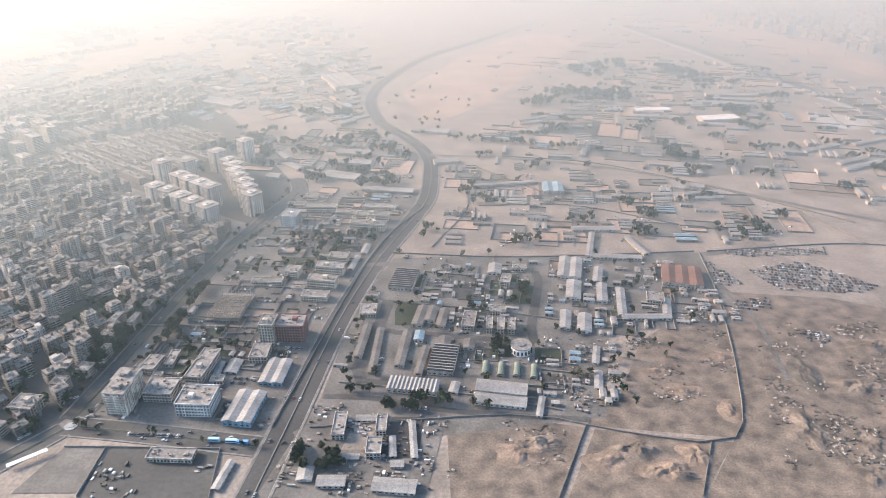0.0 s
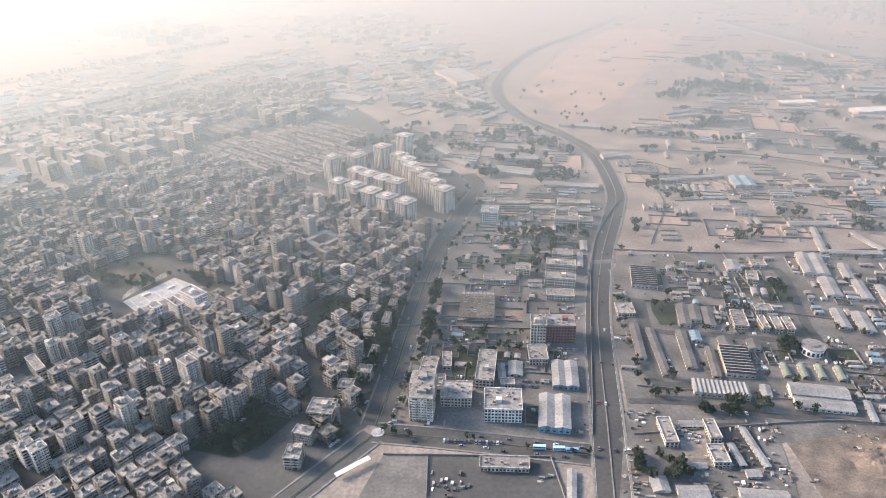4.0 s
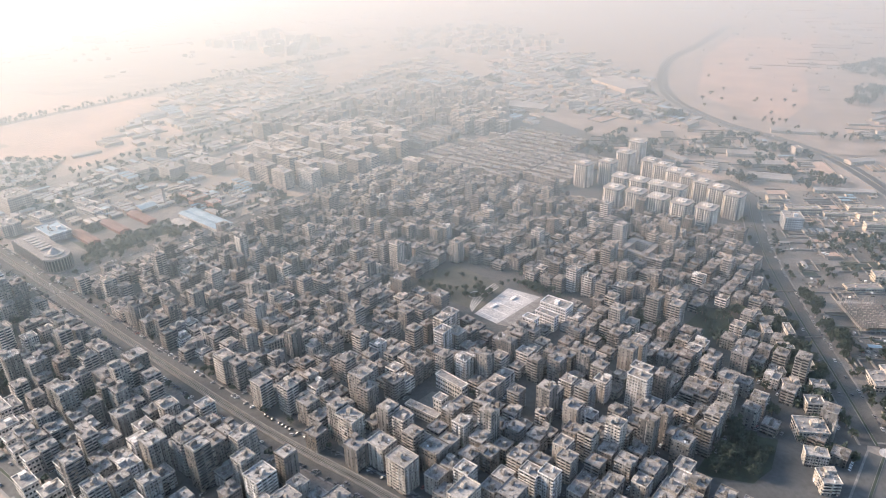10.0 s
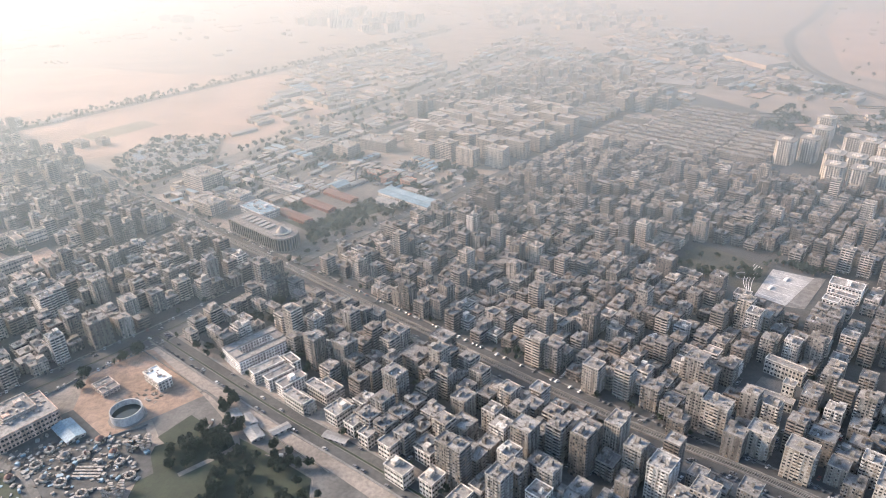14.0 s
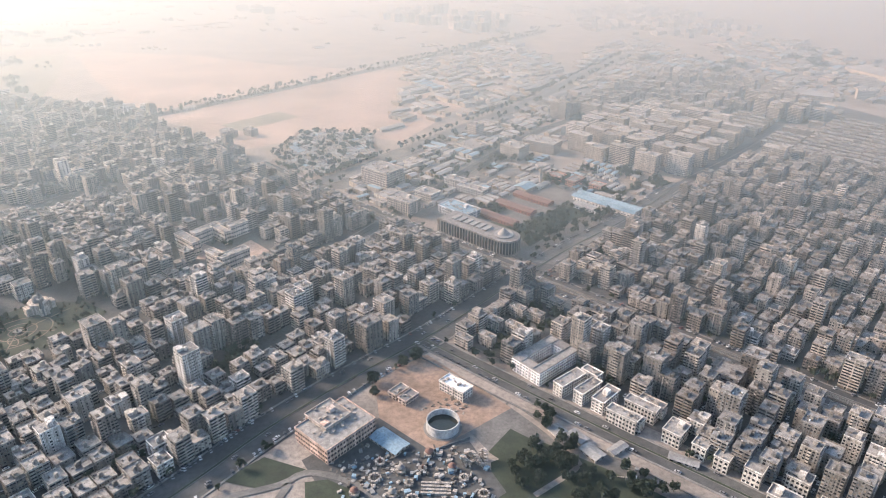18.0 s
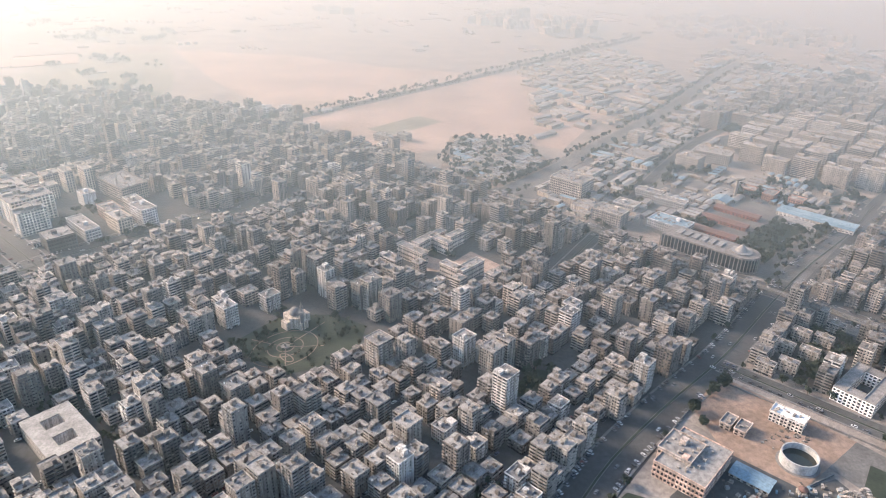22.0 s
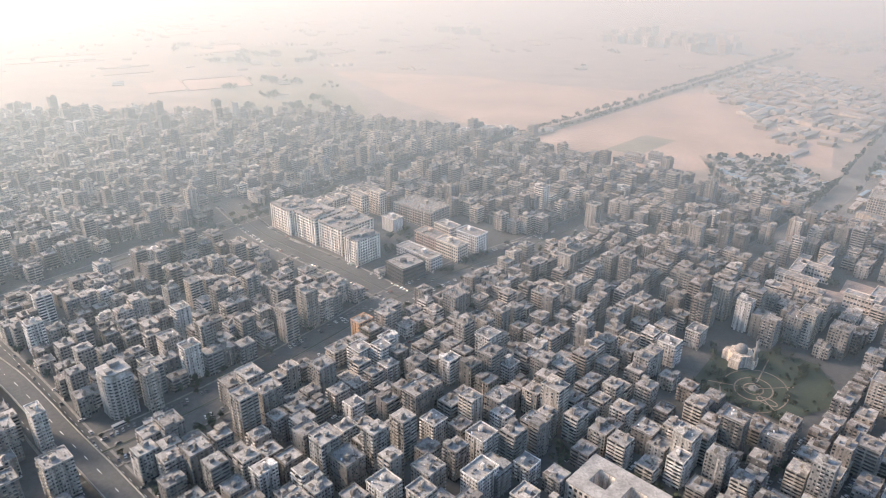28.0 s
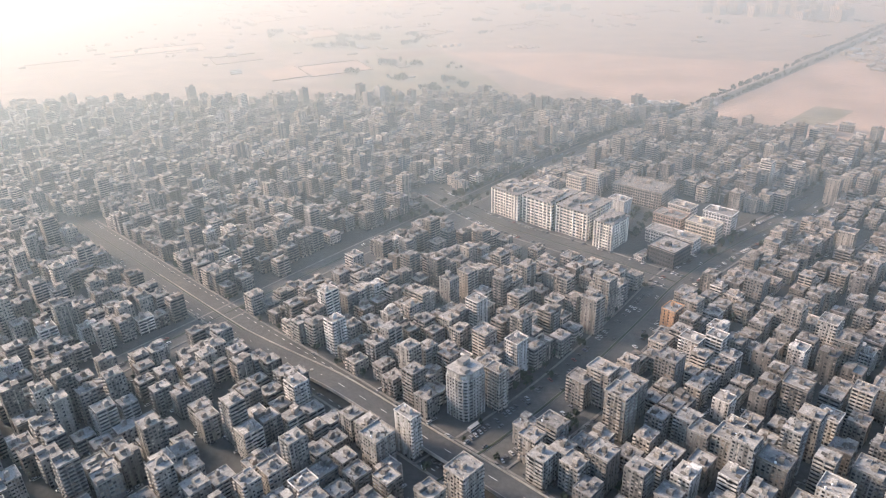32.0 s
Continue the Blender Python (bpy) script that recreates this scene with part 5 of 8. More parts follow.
def court_block(x, y, w, d, deep, ang, h, tone, label, name="school_building", category="school"):
    """A building of four flat-roofed wings round an open court, with window rows inside and out."""
    ob = new(name)
    ob.matrix_world = pose(x, y, 0, 0, 0, ang)
    tagged(ob, label, category)
    for cx, cy, a, b in ((0, -d / 2 + deep / 2, w, deep), (0, d / 2 - deep / 2, w, deep), (-w / 2 + deep / 2, 0, deep, d - 2 * deep), (w / 2 - deep / 2, 0, deep, d - 2 * deep)):
        s = Shape()
        s.box(-a / 2, a / 2, -b / 2, b / 2, 0, h, top=False)
        wing = part("wing", s, [PLASTER], ob)
        wing.location, wing.color = (cx, cy, 0), (*tone, 1)
        windows_on(wing, a, b, h - 0.3, max(2, round(h / 1.7)))
        s = Shape()
        s.box(-a / 2, a / 2, -b / 2, b / 2, h, h + 0.25)
        for x0, x1, y0, y1 in ((-a / 2, a / 2, -b / 2, -b / 2 + 0.25), (-a / 2, a / 2, b / 2 - 0.25, b / 2), (-a / 2, -a / 2 + 0.25, -b / 2 + 0.25, b / 2 - 0.25), (a / 2 - 0.25, a / 2, -b / 2 + 0.25, b / 2 - 0.25)):
            s.box(x0, x1, y0, y1, h + 0.25, h + 0.7)
        part("roof", s, [ROOF], wing)
    s = Shape()
    s.add([(-w / 2 + deep, -d / 2 + deep, 0.3), (w / 2 - deep, -d / 2 + deep, 0.3), (w / 2 - deep, d / 2 - deep, 0.3), (-w / 2 + deep, d / 2 - deep, 0.3)], [(0, 1, 2, 3)])
    part("court", s, [YARD], ob)
    claim_box(x, y, w, d, ang)


court_block(-653, 346.6, 29.5, 18.4, 5.4, 44.5, 7.2, (0.92, 0.9, 0.88), "white hotel of four wings round a paved court", "hotel", "hotel")
court_block(-255, 480, 24, 21, 5.0, GRID, 6.6, (0.5, 0.46, 0.41), "square grey-tan school of four wings round an open court")

# ---- zones filled with repeated blocks ----
KEEP_CLEAR = [
    [(-420, 438), (-380.4, 477), (-312, 422.4), (-330, 382), (-363, 374)],
    [(-975, 363), (-937.2, 411), (-886.8, 379.8), (-924.6, 327)],
    [(-1098, 420), (-1170, 474), (-1228, 526), (-1206, 562), (-1116, 562), (-1040, 530), (-1020, 500), (-1060, 462)],
    [(-738, 384), (-666, 427.2), (-816, 240), (-660, 240), (-600, 282), (-678, 342)],
    [(-894, 462), (-873, 492), (-848, 494), (-816, 460), (-845, 430)],
    [(-286, 264), (-262, 296), (-236, 292), (-215, 262), (-240, 237), (-270, 245)],
    [(-258, 385), (-232, 410), (-216, 405), (-220, 378), (-241, 368)],
    [(-418, 312), (-400, 334), (-378, 334), (-376, 312), (-394, 292)],
    [(-512, 250), (-501, 266), (-482, 250)],
    [(-708, 350), (-650, 408), (-628, 396), (-640, 378), (-685, 345)],
    [(-823, 334), (-808, 357), (-776, 366), (-790, 374), (-809, 325)],
    [(-420, 237), (-393, 237), (-336, 198), (-384, 198)],
    [(-1136, 432), (-1108, 420), (-1150, 446), (-1228, 508), (-1240, 500), (-1180, 460)],
    [(-1026, 300), (-984, 300), (-984, 264), (-1026, 264)],
]
ROAD_LINES = [(smooth(l, 30), w) for n, l, w, _ in ROADS]
ROAD_LINES = [([tuple(q) for q in l], w) for l, w in ROAD_LINES]


def road_gap(x, y):
    return min(gap_to(x, y, l) - w / 2 for l, w in ROAD_LINES)


def plots(poly, ang, along, deep, street, block, rng, jitter=1.0):
    """Plots in back-to-back rows between streets, over a polygon."""
    c, s = math.cos(radians(ang)), math.sin(radians(ang))
    us = [x * c + y * s for x, y in poly]
    vs = [-x * s + y * c for x, y in poly]
    v, row = min(vs), 0
    while v < max(vs):
        u, k = min(us) + rng.uniform(0, 6), 0
        while u < max(us):
            x, y = c * (u + along / 2) - s * (v + deep / 2), s * (u + along / 2) + c * (v + deep / 2)
            if inside(x, y, poly):
                yield x + rng.uniform(-jitter, jitter), y + rng.uniform(-jitter, jitter), row
            k += 1
            u += along + rng.uniform(0.4, 1.8) + (street if k % block == 0 else 0)
        row += 1
        v += deep + (1.8 if row % 2 else street)


def far_block(shape, x, y, w, d, ang, floors, rng, tone=None, plain=False):
    """A block of a packed quarter: walls with ribbons or rows of openings, balconies and a cluttered roof."""
    shape.place(x, y, ang)
    k = rng.uniform(0.85, 1.15)
    body = tuple(min(0.85, c * k) for c in PALETTE[rng.choices(range(9), (5, 5, 4, 4, 4, 4, 3, 3, 2))[0] if tone is None else tone])
    shape.tone = body
    h = floors * FLOOR
    shape.box(-w / 2, w / 2, -d / 2, d / 2, 0, h, 0, topm=1)
    wall, pale, glass, head, junk = Shape(), Shape(), Shape(), Shape(), Shape()
    for side in range(4):
        facade(side, w, d, floors, rng, wall, pale, glass, "punch" if plain else rng.choice(KINDS), side in (0, 3))
    for x0, x1, y0, y1 in ((-w / 2, w / 2, -d / 2, -d / 2 + 0.2), (-w / 2, -w / 2 + 0.2, -d / 2, d / 2), (w / 2 - 0.2, w / 2, -d / 2, d / 2)):
        pale.box(x0, x1, y0, y1, h, h + 0.5)
    roof_things(w, d, h, rng, head, junk, 0.35)
    bright = tuple(min(0.8, c * 1.35) for c in body)
    for s, tint, mats in ((wall, body, (0, 0, 0)), (pale, bright, (0, 0, 0)), (glass, body, (2, 2, 3)), (head, body, (0, 0, 0)), (junk, body, (3, 4, 1))):
        shape.tone = tint
        pts, n = s.v, 0
        o = len(shape.v)
        cx, cy, co, si, z0 = shape.at
        shape.v += [(cx + co * px - si * py, cy + si * px + co * py, pz + z0) for px, py, pz in pts]
        shape.f += [tuple(o + q for q in f) for f in s.f]
        shape.m += [mats[q] for q in s.m]
        shape.c += [tint] * len(s.f)


FILL = []  # x, y, bearing, floors, style, tone, district
rng = random.Random(11)
for name, ang, along, deep, street, block, low, high in (("east", GRID, 7.3, 7.2, 3.4, 6, 3, 6), ("tram", GRID, 7.8, 7.6, 4.0, 4, 5, 9), ("west", GRID, 8.0, 7.8, 4.0, 5, 4, 8)):
    poly = DISTRICTS[name]
    for x, y, row in plots(poly, ang, along, deep, street, block, rng):
        if x < -1740 or any(inside(x, y, k) for k in KEEP_CLEAR) or road_gap(x, y) < 5.0 or not is_free(x, y, 4.2, 1.0) or rng.random() < (0.05 if name == "east" else 0.09):
            continue
        floors = rng.randint(low, high)
        if rng.random() < 0.16:
            floors += rng.randint(3, 6)
        if gap_to(x, y, PLAZA_ROAD) < 26 or gap_to(x, y, [(-420, 430), (-318, 400)]) < 24 or gap_to(x, y, [(-1264, 490), (-1150, 640)]) < 24 or gap_to(x, y, [(-885, 455), (-850, 430), (-812, 450)]) < 18 or (x < -740 and gap_to(x, y, [(-845, 215), (-780, 310), (-720, 380)]) < 34) or gap_to(x, y, [(-960, 355), (-925, 328), (-890, 368)]) < 20 or gap_to(x, y, [(-1085, 415), (-1030, 455), (-960, 535)]) < 24:
            floors = rng.randint(3, 5)
        tone = rng.choices(range(9), (5, 5, 4, 4, 4, 4, 3, 3, 2))[0]
        FILL.append((x, y, ang, floors, rng.randrange(4), tone, name))
        claim(x, y, 3.4)
# houses that close the rows along the western avenues
edge = random.Random(23)
for line, wide in ((AVENUE_B, 24), (STREET_C, 7.2), (FLYOVER_AVENUE, 19.2), (BIG_AVENUE, 18.6), (PARK_AVENUE, 10.8), (TRAM, 15.6)):
    pts = smooth(line, 2.5)
    for out in (4.8, 12.5):
        for sg in (-1, 1):
            for p, q in zip(pts, pts[1:]):
                e = (q - p).normalized()
                x, y = p.x - e.y * sg * (wide / 2 + out), p.y + e.x * sg * (wide / 2 + out)
                if y < 240 or any(inside(x, y, k) for k in KEEP_CLEAR) or road_gap(x, y) < 4.4 or not is_free(x, y, 3.9) or edge.random() < 0.1:
                    continue
                home = "west" if inside(x, y, DISTRICTS["west"]) else "tram" if inside(x, y, DISTRICTS["tram"]) else "east" if inside(x, y, DISTRICTS["east"]) else ""
                if home:
                    FILL.append((x, y, GRID, edge.randint(4, 8), edge.randrange(4), edge.randrange(7), home))
                    claim(x, y, 3.6)
FILL.sort(key=lambda r: r[1])
GROUPS = {"east": "apartment blocks of the eastern district", "tram": "apartment blocks by the tram avenue", "west": "apartment blocks of the western district"}
LARGEST, NEAR_MAX, SINGLE_MAX = 196, 60, {}
REST = {name: Shape() for name in GROUPS}
for i, (x, y, ang, floors, style, tone, name) in enumerate(FILL):
    kind = house_kind(floors)
    SINGLE_MAX[kind] = SINGLE_MAX.get(kind, 0) + 1
    fw, fd = (rng.uniform(6.5, 7.6), rng.uniform(6.4, 7.4)) if name == "east" else (rng.uniform(6.6, 8.1), rng.uniform(6.5, 7.9))
    if SINGLE_MAX[kind] <= LARGEST - (100 if kind == "apartment_tower" else 20):
        put_apartment(x, y, ang, min(floors, 14), style, i % 4, i < NEAR_MAX, tone, (fw / STYLES[style][0], fd / STYLES[style][1]), GROUPS[name])
    else:
        far_block(REST[name], x, y, fw, fd, ang, floors, rng, tone)
for name, shape in REST.items():
    tagged(new("apartment_blocks", shape.mesh("apartment_blocks", PLASTER_FAR, ROOF, GLASS, CLUTTER, DARK)), "dense mass of tan and grey " + GROUPS[name], "apartment buildings", kind="stuff")
FAR = Shape()

# slab blocks, row houses and further quarters to the north
north = random.Random(5)
WHITE_BLOCKS = [(-381, 788), (-384, 860), (-325, 863), (-327, 784)]
for x, y, row in plots(WHITE_BLOCKS, GRID, 11, 15, 5, 3, north, 1.0):
    far_block(FAR, x, y, 10, 13, GRID, north.randint(9, 12), north, north.choice((6, 6, 4)))
    claim(x, y, 7)
SLABS = [(-590, 660), (-510, 612), (-407, 666), (-443, 750), (-448, 792), (-500, 800), (-607, 800)]
for x, y, row in plots(SLABS, GRID, 11.5, 21, 5, 3, north, 1.2):
    if road_gap(x, y) > 6 and is_free(x, y, 6.5):
        far_block(FAR, x, y, 10.4, 19.5, GRID, north.randint(8, 11), north, north.choice((4, 4, 6, 6, 8, 8)))
        claim(x, y, 7)
# parallel rows of low housing
ROWS_POLY = [(-439, 711), (-324, 616), (-268, 640), (-236, 736), (-345, 815), (-424, 813)]
for x, y, row in plots(ROWS_POLY, GRID, 11.4, 42, 0.6, 60, north, 0.3):
    if road_gap(x, y) > 5 and is_free(x, y, 4, 1.0):
        tone = north.choice((1, 2, 5, 5, 0))
        for q in (-14, 0, 14):
            cx, cy = x - math.sin(radians(GRID)) * q, y + math.cos(radians(GRID)) * q
            if is_free(cx, cy, 4.5) and road_gap(cx, cy) > 5:
                far_block(FAR, cx, cy, 7.4, 13.9, GRID, 4, north, tone, True)
        claim_box(x, y, 6, 42, GRID)
# the packed band between the eastern district and the rows
BAND = [(-503, 600), (-424, 574), (-330, 612), (-368, 640), (-379, 672), (-454, 660), (-505, 636)]
for x, y, row in plots(BAND, GRID, 8.0, 7.8, 3.6, 5, north, 0.8):
    if road_gap(x, y) > 4.6 and is_free(x, y, 4.0):
        far_block(FAR, x, y, 7.2, 7.0, GRID, north.randint(4, 7), north, north.choice((0, 1, 2, 4, 5, 6)))
        claim(x, y, 3.6)
BEYOND = [(-607, 800), (-589, 795), (-447, 785), (-385, 800), (-384, 862), (-322, 865), (-318, 925), (-360, 985), (-432, 1000), (-516, 930)]
for x, y, row in plots(BEYOND, GRID, 10.6, 10, 5.2, 4, north, 1.6):
    if is_free(x, y, 5):
        far_block(FAR, x, y, 9.4, 8.8, GRID, north.randint(5, 9), north, north.choice((0, 2, 4, 5, 6, 4)))
        claim(x, y, 5.4)
TRIANGLE = [(-312, 598), (-262, 560), (-250, 545), (-300, 560)]
for x, y, row in plots(TRIANGLE, GRID, 9.6, 16, 7.2, 5, north, 0.6):
    if is_free(x, y, 6):
        far_block(FAR, x, y, 7.2, 15, GRID, 5, north)
        claim(x, y, 7.2)
tagged(new("distant_apartment_blocks", FAR.mesh("distant_apartment_blocks", PLASTER_FAR, ROOF, GLASS, CLUTTER, DARK)), "hazy mass of distant concrete apartment blocks", "apartment buildings", kind="stuff")

# the school with a court on the tram side, halls east of the highway, sheds of the far works
flat_block(-388, 325.5, 4.6, 18, 47, 8, (0.58, 0.55, 0.50), "school_building", "long pale school block with rows of windows", floors=3)
flat_block(-393.4, 308.5, 5, 5, 51, 10, (0.60, 0.57, 0.52), "school_building", "small pale school stair block", floors=4)
flat_block(-401.9, 306, 18.9, 4, -36, 5, (0.52, 0.49, 0.45), "school_building", "low pale school wing")
flat_block(-486, 370.5, 17.5, 5, 41, 6, (0.50, 0.46, 0.41), "school_building", "low grey school wing round a court")
AVENUE_BLOCKS = [(-622, 304, 5, 14.4, 51, 7), (-612.5, 311, 5, 14.8, 51, 7), (-601, 296, 9.8, 8, 51, 7), (-591, 289, 11.7, 6, 51, 7), (-584, 282, 11.2, 6, 51, 7), (-573.5, 275.5, 12.8, 7, 51, 8), (-559, 270, 6.5, 8.6, 51, 7), (-570, 258.5, 6.4, 10.6, 51, 8), (-556, 253, 8.5, 6.7, 51, 8), (-545, 243, 9.2, 6, 51, 8), (-536, 250, 9, 6, 51, 8)]
for r in AVENUE_BLOCKS:
    flat_block(*r, tone=(0.62, 0.58, 0.53), name="housing_block", label="off-white four-storey housing block by the avenue", category="apartment building", floors=3)
EAST_HALLS = [(56.7, 607, 62.8, 4, 9, 5), (1.5, 671.4, 25.5, 10, 11, 5), (254.7, 847.9, 36.5, 8, -9, 5), (314.3, 793.9, 31.6, 8, -11, 5), (329.9, 819.4, 32.8, 8, -12, 5), (364.7, 879.9, 36.5, 8, -9, 5), (383.1, 904, 51.6, 8, -9, 5), (298.6, 947.5, 34.4, 8, -8, 5), (401.8, 706.2, 50.6, 6, 25, 4), (413.3, 666.7, 38.5, 6, 25, 4), (417.2, 651.7, 54.6, 6, 26, 4), (462.8, 725.8, 45.7, 6, 23, 4), (231.3, 571.5, 35.1, 4, 5, 4), (232.2, 583.5, 33.4, 4, 9, 4)]
COURT_SHEDS = [(196.8, 580.5, 18, 5, 3, 4), (193.1, 569, 17.1, 5, 7, 4), (142.4, 573.9, 13.6, 6, -14, 4), (156, 577, 12.2, 6, -14, 4), (216.5, 597, 13, 8, -23, 5), (234, 599, 12.5, 8, -23, 5), (120.5, 508.5, 35, 6, -1, 4), (112.7, 480, 4.1, 42, -14, 4), (128.7, 459, 36, 5, -5, 4), (148.4, 478.6, 31, 5, -75, 3), (-15.9, 774.8, 44.6, 12, -16, 5), (107, 822.8, 37.2, 5, 24, 4), (102.9, 806, 27.9, 5, 20, 4)]
NORTH_HALLS = [(-95.9, 698, 35.9, 12, -13, 6), (-91.2, 668, 34.2, 12, -9, 6), (-100, 631.5, 36.1, 16, -19, 5), (-167.2, 688.8, 23, 8, -56, 6), (-150.8, 657.4, 20.6, 8, -45, 5), (-165.7, 631.7, 13.6, 10, -17, 5), (-302, 908, 76, 25, -28, 7), (-150, 1015, 42, 80, 24, 9)]
for rows in (EAST_HALLS, COURT_SHEDS, NORTH_HALLS):
    for r in rows:
        shed(*r, tone=(0.46, 0.42, 0.37))
shed(100, 597, 18, 23, -4, 5, BLUE, label="square hall with a bright blue roof")
flat_block(150, 713, 12, 14, -10, 7, (0.70, 0.69, 0.67), "office_building", "white two-storey office block by the track")
for r in [(-230.9, 893.9, 18.4, 10, -13, 10), (-199.2, 966, 31.9, 16, -32, 9), (-47, 698, 6, 10, 0, 8)]:
    flat_block(*r, tone=(0.62, 0.60, 0.57))
RAIL_BLOCKS = [(-765, 589.5, 20, 27.8, 54, 14), (-654, 661.5, 16, 19.9, 51, 12), (-690, 722, 12, 11, 51, 12), (-931, 705, 9, 16, 60, 6), (-911, 711, 9, 11, 60, 6), (-693, 681.5, 22, 24, 45, 5)]
for r in RAIL_BLOCKS:
    flat_block(*r, tone=(0.50, 0.46, 0.42), bands=True)

# the cluster of pale towers with octagonal plans
TOWER_PLACES = [(-255, 567), (-239.4, 557.4), (-225, 544.8), (-210.6, 532.8), (-195, 522), (-242.4, 594), (-230.4, 583.8), (-217.2, 574.2), (-205.2, 565.2), (-269.4, 624), (-247.2, 628.2), (-225.6, 654), (-206.4, 687.6), (-207.6, 633.6), (-200.4, 621), (-193.8, 604.8), (-186.6, 590.4), (-179.4, 577.2), (-172.2, 562.8), (-165, 547.2)]


def tower(x, y, floors, ang, shade):
    """A chamfered square tower with upright fins, a grid of dark openings and a stepped roof."""
    r, h = 7.0, floors * FLOOR
    k0 = r - 1.9
    poly = [(r, k0), (k0, r), (-k0, r), (-r, k0), (-r, -k0), (-k0, -r), (k0, -r), (r, -k0)]
    s = Shape()
    s.prism(poly, 0, h)
    ob = new("residential_tower", s.mesh("walls", PLASTER))
    ob.color = (*shade, 1)
    ob.matrix_world = pose(x, y, 0, 0, 0, ang)
    tagged(ob, "pale cream residential tower with fins and rows of openings", "apartment building", "cluster of pale towers")
    s, fins = Shape(), Shape()
    for side in range(4):
        for b in range(5):
            a = (b - 2) * 2.05
            for k in range(floors):
                z = k * FLOOR
                wide = 0.62 if b % 2 else 0.45
                s.wallquad(side, a - wide, a + wide, z + 0.4, z + 1.33, 2 * r, 2 * r, 0, 0.06)
                if b % 2 and k:
                    fins.box(*on_side(side, 2 * r, 2 * r, a - 0.75, a + 0.75, 0.6), z - 0.1, z + 0.4, bottom=True)
        for a in (-4.4, -2.9, -0.9, 0.9, 2.9, 4.4):
            fins.box(*on_side(side, 2 * r, 2 * r, a - 0.17, a + 0.17, 0.5), 0, h + 0.5)
    for (ax, ay), (bx, by) in zip(poly[0::2], poly[1::2]):
        mx, my = (ax + bx) / 2, (ay + by) / 2
        ux, uy = (bx - ax) * 0.3, (by - ay) * 0.3
        for k in range(floors):
            z = k * FLOOR
            q = 1.012
            s.add([((mx + ux * e) * q, (my + uy * e) * q, z + zz) for e, zz in ((-1, 0.4), (1, 0.4), (1, 1.33), (-1, 1.33))], [(0, 1, 2, 3)])
    tagged(part("glazing", s, [GLASS], ob), kind="stuff")
    tagged(part("balcony_front", fins, [PLASTER_PALE], ob), kind="stuff")
    s = Shape()
    s.prism([(a * 1.08, b * 1.08) for a, b in poly], h, h + 0.5)
    part("roof", s, [ROOF], ob)
    s = Shape()
    s.prism([(a * 0.5, b * 0.5) for a, b in poly], h + 0.5, h + 1.5)
    s.prism([(a * 0.22, b * 0.22) for a, b in poly], h + 1.5, h + 2.1)
    part("stair_head", s, [PLASTER], ob)
    claim(x, y, 7.8)


for i, (x, y) in enumerate(TOWER_PLACES):
    tower(x, y, 13 if i in (9, 10, 11, 12) else 12, GRID, (0.50, 0.475, 0.44) if i % 3 else (0.56, 0.53, 0.49))


# ---- ground patches: squares, parks, yards ----
BEDS = []


def patch(name, poly, mat, z, label, category="ground"):
    s = Shape()
    s.add([(x, y, z) for x, y in poly], [tuple(range(len(poly)))])
    return tagged(new(name, s.mesh(name, mat)), label, category, kind="structure")


def ring(cx, cy, rx, ry, ang, n=40):
    c, s = math.cos(radians(ang)), math.sin(radians(ang))
    out = [Vector((cx + c * rx * math.cos(i * math.tau / n) - s * ry * math.sin(i * math.tau / n), cy + s * rx * math.cos(i * math.tau / n) + c * ry * math.sin(i * math.tau / n))) for i in range(n)]
    return out + [out[0]]


def path_line(parent_name, lines, wide, mat, z, label):
    s = Shape()
    for l in lines:
        strip(s, l, -wide / 2, wide / 2, z)
    return tagged(new(parent_name, s.mesh(parent_name, mat)), label, "path", kind="structure")


PALE = mottled("pale_paving", (0.28, 0.275, 0.27), (0.44, 0.432, 0.424), 0.1, 0.8)
PINK = mottled("pinkish_sand", (0.24, 0.182, 0.145), (0.40, 0.305, 0.248), 0.02, 0.25)
PARCHED = mottled("parched_lawn", (0.03, 0.032, 0.022), (0.085, 0.078, 0.058), 0.09, 0.7)
patch("lawn", [(-414, 438), (-385, 470), (-352, 436), (-372, 405)], PARCHED, 0.30, "dark parched lawn beside the white square")
patch("pavement", [(-361.3, 390), (-330.5, 422.5), (-324.5, 420.5), (-352, 386.5)], KERB, 0.31, "tan paved strip along the white square", "pavement")
patch("square", [(-374, 402.5), (-351, 434), (-331, 422), (-361, 390.5)], PALE, 0.32, "pale paved square with white markings", "square")
path_line("path", [ring(-372.4, 426.1, 4.5, 4.0, 51)], 0.9, PALE, 0.36, "pale ring path on the lawn")
patch("lawn", [(-963, 361), (-943, 391), (-914, 394), (-896, 384), (-897, 354), (-928, 338)], LAWN, 0.30, "dark green park lawn between apartment blocks")
path_line("path", [ring(-934, 360, 18, 14, 51), ring(-934, 361, 9.5, 8, 51), ring(-934, 361, 4.5, 4.2, 51), [Vector((-919, 386)), Vector((-934, 361)), Vector((-929, 342))], [Vector((-953, 366)), Vector((-934, 361)), Vector((-915, 364))], ring(-931, 352, 2.2, 4.5, 51)], 0.7, DIRT, 0.34, "tan curving footpaths across the park")
s = Shape()
s.cyl(-934, 361, 0.2, 0.9, 2.2, 20)
s.cyl(-934, 361, 0.9, 2.4, 0.5, 10)
tagged(new("fountain", s.mesh("fountain", KERB)), "round stone fountain in the middle of the park", "fountain")
